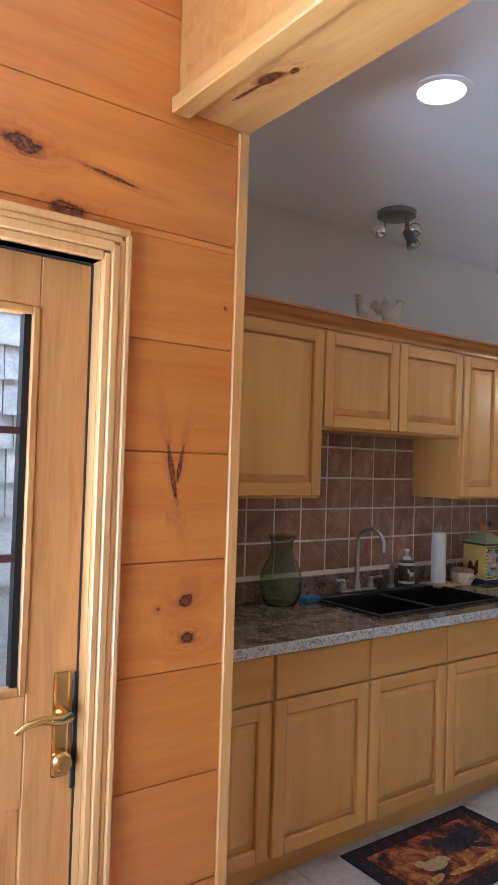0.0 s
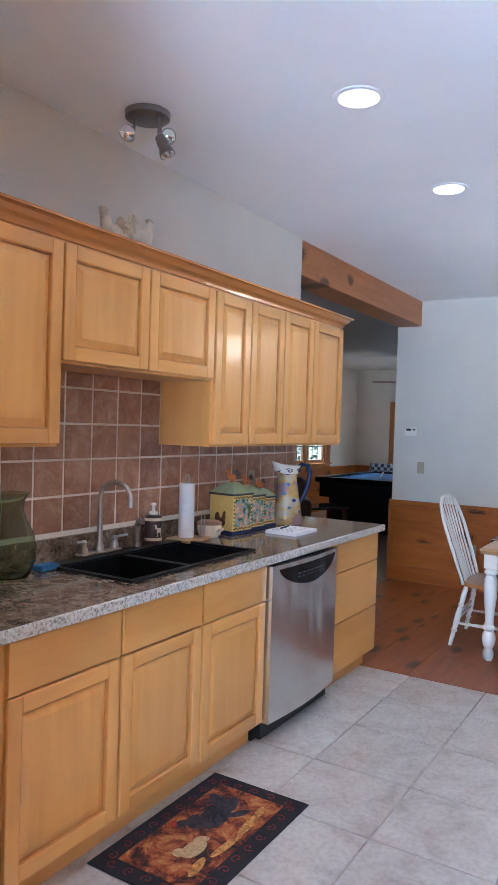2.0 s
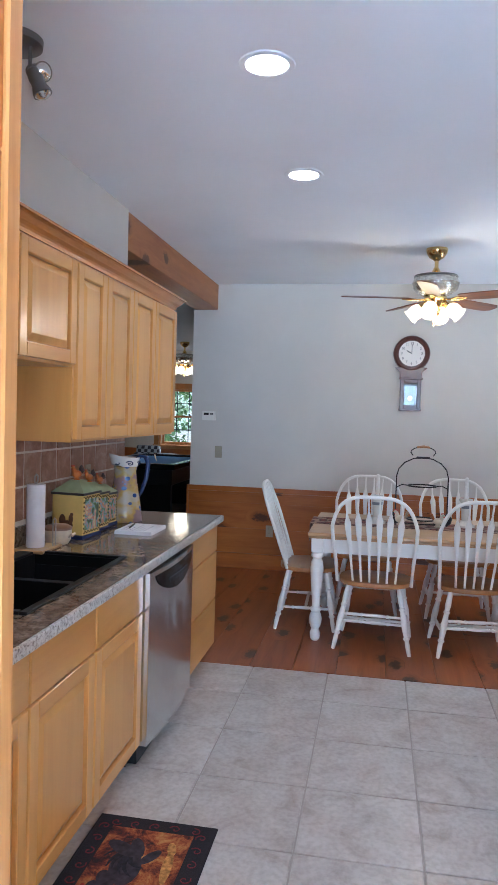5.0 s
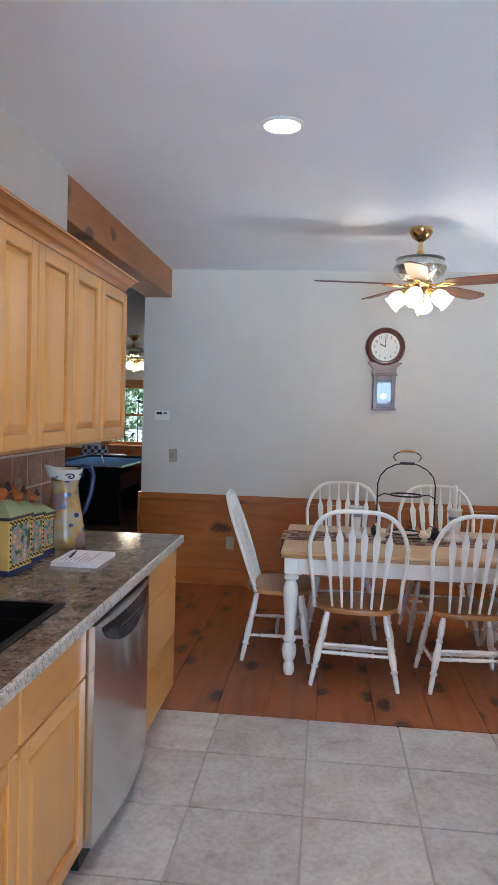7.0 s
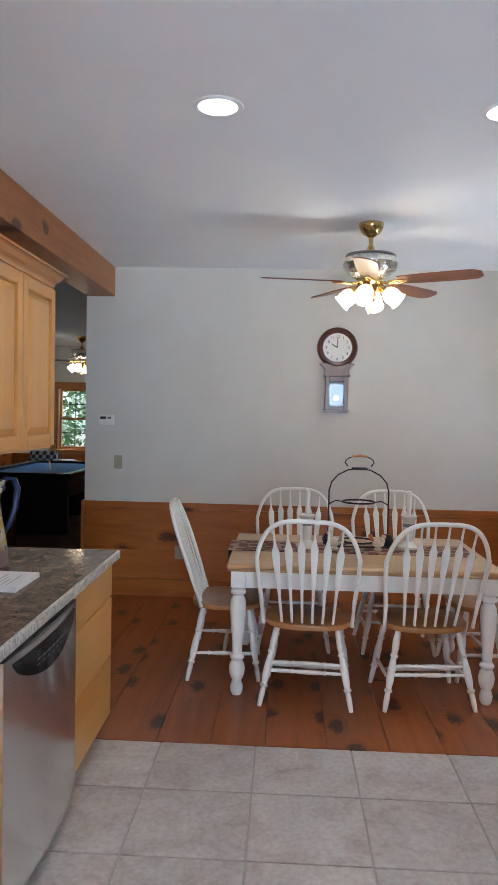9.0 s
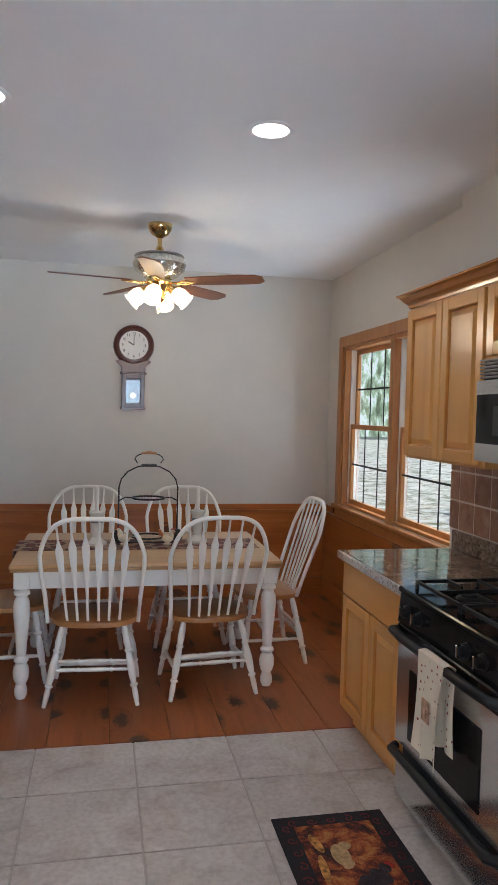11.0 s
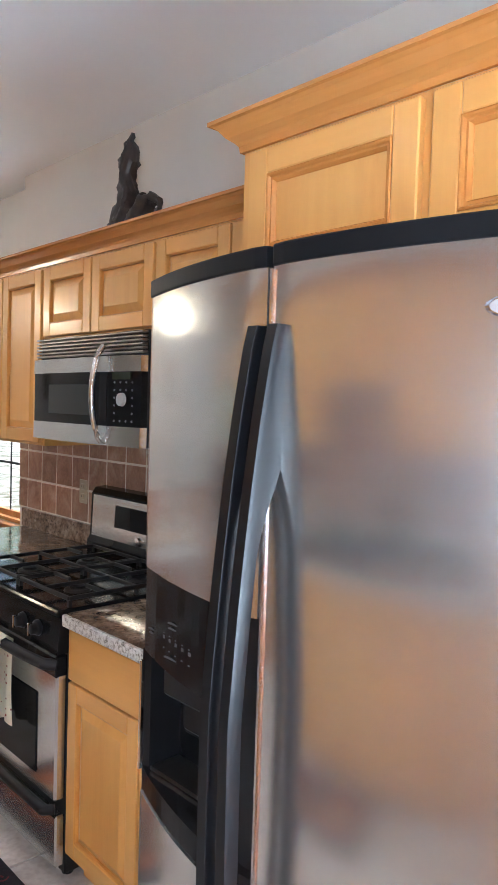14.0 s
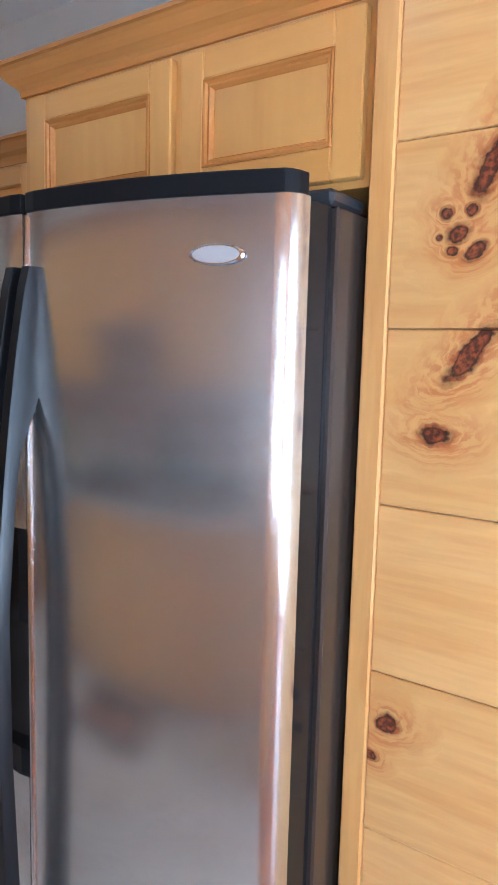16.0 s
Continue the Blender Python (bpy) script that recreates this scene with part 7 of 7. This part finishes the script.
ct = thing("coffee_table", (9.1, 4.75, 0), "low dark coffee table with a glossy top beside the leather armchair", "table", rz=-30)
part("tabletop", boxes((-0.42, -0.24, 0.42, 0.42, 0.24, 0.45), bevel=0.008), plain("glossy_dark_top", (0.05, 0.05, 0.055), 0.08), ct, "glossy dark top")
for s in (-1, 1):
    for t in (-1, 1):
        part("leg", boxes((s * 0.37 - 0.025, t * 0.19 - 0.025, 0, s * 0.37 + 0.025, t * 0.19 + 0.025, 0.42), bevel=0.004), mahog, ct)

sb = thing("sofa", (13.2, 5.3, 0), "dark upholstered seat against the far wall of the games room", "sofa")
part("seat", boxes((-0.35, -0.45, 0.08, 0.3, 0.45, 0.50), bevel=0.05), black_matte, sb, smooth=True)
part("backrest", boxes((0.14, -0.45, 0.50, 0.32, 0.45, 0.72), bevel=0.05), black_matte, sb, smooth=True)
kp = Nodes("black_and_cream_check")
ck = kp.n("TexChecker", Scale=16.0, Color1=(0.02, 0.025, 0.04, 1), Color2=(0.30, 0.32, 0.34, 1))
kp.link(kp.coords((1, 1, 1), False), ck.inputs[0])
kp.set(Base_Color=ck.outputs[0], Roughness=0.9)
cu_ = thing("cushion", (13.12, 5.35, 0.50), "black and cream checked cushion leaning on the dark sofa", "cushion")
bm = bmesh.new()
bmesh.ops.create_cube(bm, size=1, matrix=Matrix.Translation((0, 0, 0.19)) @ Matrix.Rotation(radians(14), 4, "Y") @ Matrix.Diagonal((0.13, 0.46, 0.38, 1)))
bmesh.ops.bevel(bm, geom=bm.edges[:], offset=0.05, segments=3, affect="EDGES", profile=0.6)
part("cover", bm, kp.m, cu_, smooth=True)

# ---- trees and far woods ----
def tree(x, y, h, r, seed, crown_r, mats, label, crown_from=0.3, leaves=260):
    rng = random.Random(seed)
    root = thing("tree", (x, y, -0.36), label, "tree", "trees outside")
    bm = bmesh.new()
    pts = [(rng.uniform(-0.05, 0.05) * i, rng.uniform(-0.05, 0.05) * i, h * i / 6) for i in range(7)]
    tube(pts, [r * (1 - 0.14 * i) for i in range(7)], 9, bm)
    for k in range(9):
        z = h * rng.uniform(crown_from, 0.95)
        a = rng.uniform(0, 6.28)
        L = crown_r * rng.uniform(0.5, 1.0)
        tube([(0, 0, z), (L * 0.5 * math.cos(a), L * 0.5 * math.sin(a), z + 0.15 * L), (L * math.cos(a), L * math.sin(a), z + 0.2 * L)], [r * 0.3, r * 0.2, r * 0.05], 6, bm)
    part("trunk", bm, mats[0], root, smooth=True)
    verts, faces = [], []
    for k in range(leaves):
        z = h * (crown_from + (1 - crown_from) * rng.random())
        rr = crown_r * (1.05 - 0.8 * (z / h - crown_from) / (1 - crown_from)) * rng.random() ** 0.5
        a = rng.uniform(0, 6.28)
        c = Vector((rr * math.cos(a), rr * math.sin(a), z))
        for q in range(6):
            o = c + Vector((rng.gauss(0, 0.16), rng.gauss(0, 0.16), rng.gauss(0, 0.10)))
            u = Vector((rng.uniform(-1, 1), rng.uniform(-1, 1), rng.uniform(-0.6, 0.6))).normalized() * rng.uniform(0.07, 0.15)
            v = u.cross(Vector((rng.uniform(-1, 1), rng.uniform(-1, 1), 1))).normalized() * 0.06
            n = len(verts)
            verts += [o - u, o + v, o + u, o - v]
            faces.append((n, n + 1, n + 2, n + 3))
    me = bpy.data.meshes.new("crown")
    me.from_pydata(verts, [], faces)
    me.materials.append(mats[1])
    ob = new("crown", me)
    ob.parent = root
    return root


bark = plain("bark", (0.20, 0.17, 0.14), 0.9, 0, 0.4, 12, 0.6)
leafk = Nodes("leaves")
lr = leafk.n("NewGeometry")
leafk.set(Base_Color=leafk.ramp(lr.outputs["Random Per Island"], (0.0, (0.07, 0.13, 0.035)), (0.6, (0.15, 0.27, 0.08)), (1.0, (0.28, 0.42, 0.16))), Roughness=0.6, Transmission_Weight=0.0)
leaf = leafk.m
spots = random.Random(21)
trees = [(5.6, -5.0, 9, 0.10), (6.6, -7.0, 11, 0.13), (8.2, -6.0, 10, 0.11), (9.5, -8.5, 12, 0.15), (11.5, -9.0, 12, 0.14), (13.0, -7.0, 10, 0.1), (7.4, -10.5, 12, 0.16), (10.6, -12.5, 13, 0.15), (14.5, -12.0, 13, 0.16), (17.0, -9.5, 12, 0.15), (12.6, -15.5, 13, 0.18), (17.5, -15.0, 13, 0.17)]
for i, (x, y, h, r) in enumerate(trees):
    tree(x, y, h, r, i, 2.2, (bark, leaf), "slim grey-barked woodland tree", 0.22, 240)
for i in range(16):
    tree(spots.uniform(6.0, 16.0), spots.uniform(-16.0, -6.5), spots.uniform(9, 13), spots.uniform(0.04, 0.09), 100 + i, 1.8, (bark, leaf), "slim grey-barked woodland tree", 0.2, 160)
for i, (x, y) in enumerate(((19.0, 5.2), (20.5, 7.6), (21.0, 3.2), (13.0, 11.0), (16.5, 11.5), (19, 13), (24, 9.5))):
    tree(x, y, 9, 0.16, 50 + i, 2.6, (bark, leaf), "leafy green tree outside the games room", 0.06, 420)


def backdrop(name, pts, label):
    bm = bmesh.new()
    lo = [bm.verts.new((x, y, -1)) for x, y in pts]
    hi = [bm.verts.new((x, y, 16)) for x, y in pts]
    for i in range(len(pts) - 1):
        bm.faces.new((lo[i], lo[i + 1], hi[i + 1], hi[i]))
    k = Nodes("far_woods_glow")
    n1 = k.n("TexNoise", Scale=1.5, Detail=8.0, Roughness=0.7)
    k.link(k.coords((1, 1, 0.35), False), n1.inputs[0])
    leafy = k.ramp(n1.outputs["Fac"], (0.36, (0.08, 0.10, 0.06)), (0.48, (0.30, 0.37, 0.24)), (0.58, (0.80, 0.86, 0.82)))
    # leaf colours are emitted: the sheet's own glow stands in for daylight on the woods
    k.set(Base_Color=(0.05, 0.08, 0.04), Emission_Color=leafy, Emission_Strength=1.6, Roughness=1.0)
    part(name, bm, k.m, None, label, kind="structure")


backdrop("backdrop", [(-20, -50), (30, -52), (66, -30), (70, 20), (50, 56), (-10, 58)], "distant woods on a self-glowing sheet")

# ---- wall tiles ----
def tile_field(name, x0, x1, z0, z1, wall_y, side, label, skip=None, anchor_x=0.0, anchor_z=0.0, pitch=0.158, px=0.168):
    root = tagged(new(name), label, kind="structure")
    part("grout", boxes((x0, wall_y, z0, x1, wall_y + side * 0.006, z1)), grout_mat, root, kind="structure")
    shared = {}
    i0 = math.floor((x0 - anchor_x) / px)
    j0 = math.floor((z0 - anchor_z) / pitch)
    j = j0
    while anchor_z + j * pitch < z1:
        i = i0
        while anchor_x + i * px < x1:
            a, b = max(anchor_x + i * px + 0.005, x0), min(anchor_x + (i + 1) * px - 0.005, x1)
            c, d = max(anchor_z + j * pitch + 0.005, z0), min(anchor_z + (j + 1) * pitch - 0.005, z1)
            i += 1
            if b - a < 0.015 or d - c < 0.015:
                continue
            key = (round(b - a, 3), round(d - c, 3))
            if key not in shared:
                bm = bmesh.new()
                box(bm, 0, 0, 0, b - a, 0.009, d - c, bevel=0.002)
                me = bpy.data.meshes.new("tile")
                bm.to_mesh(me)
                bm.free()
                me.materials.append(wall_tile)
                shared[key] = me
            ob = new("tile", shared[key])
            ob.parent = root
            tagged(ob, kind="structure")
            ob.location = (a, wall_y if side > 0 else wall_y - 0.009, c)
        j += 1


tile_field("backsplash_north", 1.13, 2.155, 1.016, 1.425, NORTH, -1, "rust-brown stone tile backsplash with pale grout", anchor_x=3.163, anchor_z=1.667 - 0.79)
tile_field("backsplash_sink", 2.155, 3.14, 1.016, 1.735, NORTH, -1, "rust-brown stone tile behind the sink", anchor_x=3.163, anchor_z=1.667 - 0.79)
tile_field("backsplash_north_end", 3.14, 4.65, 1.016, 1.415, NORTH, -1, "rust-brown stone tile backsplash at the counter's end", anchor_x=3.163, anchor_z=1.667 - 0.79)
tile_field("backsplash_south", 2.2, 4.715, 1.016, 1.41, SOUTH, 1, "pinkish stone tile backsplash behind the range", anchor_x=4.615, anchor_z=1.017, px=0.157)

# ---- floor tiles and planks ----
ft = tagged(new("floor_tiles"), "large pale mottled ceramic floor tiles", kind="structure")
P = 0.457
rows_y = [1.817 - P * k for k in range(-3, 8)]
mesh_cache = {}
for cx in range(9):
    for yy in rows_y:
        a, b = max(4.60 - P * (cx + 1) + 0.004, 1.0), min(4.60 - P * cx - 0.004, TILE_END - 0.003)
        c, d = max(yy - P + 0.004, SOUTH), min(yy - 0.004, NORTH)
        if b - a < 0.03 or d - c < 0.03:
            continue
        key = (round(b - a, 3), round(d - c, 3))
        if key not in mesh_cache:
            bm = bmesh.new()
            box(bm, 0, 0, -0.012, b - a, d - c, 0, bevel=0.002)
            me = bpy.data.meshes.new("tile")
            bm.to_mesh(me)
            bm.free()
            me.materials.append(floor_tile)
            mesh_cache[key] = me
        ob = new("tile", mesh_cache[key])
        ob.parent = ft
        tagged(ob, kind="structure")
        ob.location = (a, c, 0)

fp = tagged(new("floor_planks"), "wide knotty pine floor planks with a satin finish", kind="structure")
rng = random.Random(3)
y = WINY
while y < 2.97:
    w = rng.choice((0.24, 0.265, 0.29, 0.30))
    y1 = min(y + w, 2.975)
    x = TILE_END
    cut = TILE_END + rng.uniform(0.6, 2.2)
    for a, b in ((x, cut), (cut, EAST)):
        part("plank", boxes((a + 0.0012, y + 0.0012, -0.012, b - 0.0012, y1 - 0.0012, 0.001), bevel=0.0015), floor_wood, fp, kind="structure")
    y = y1
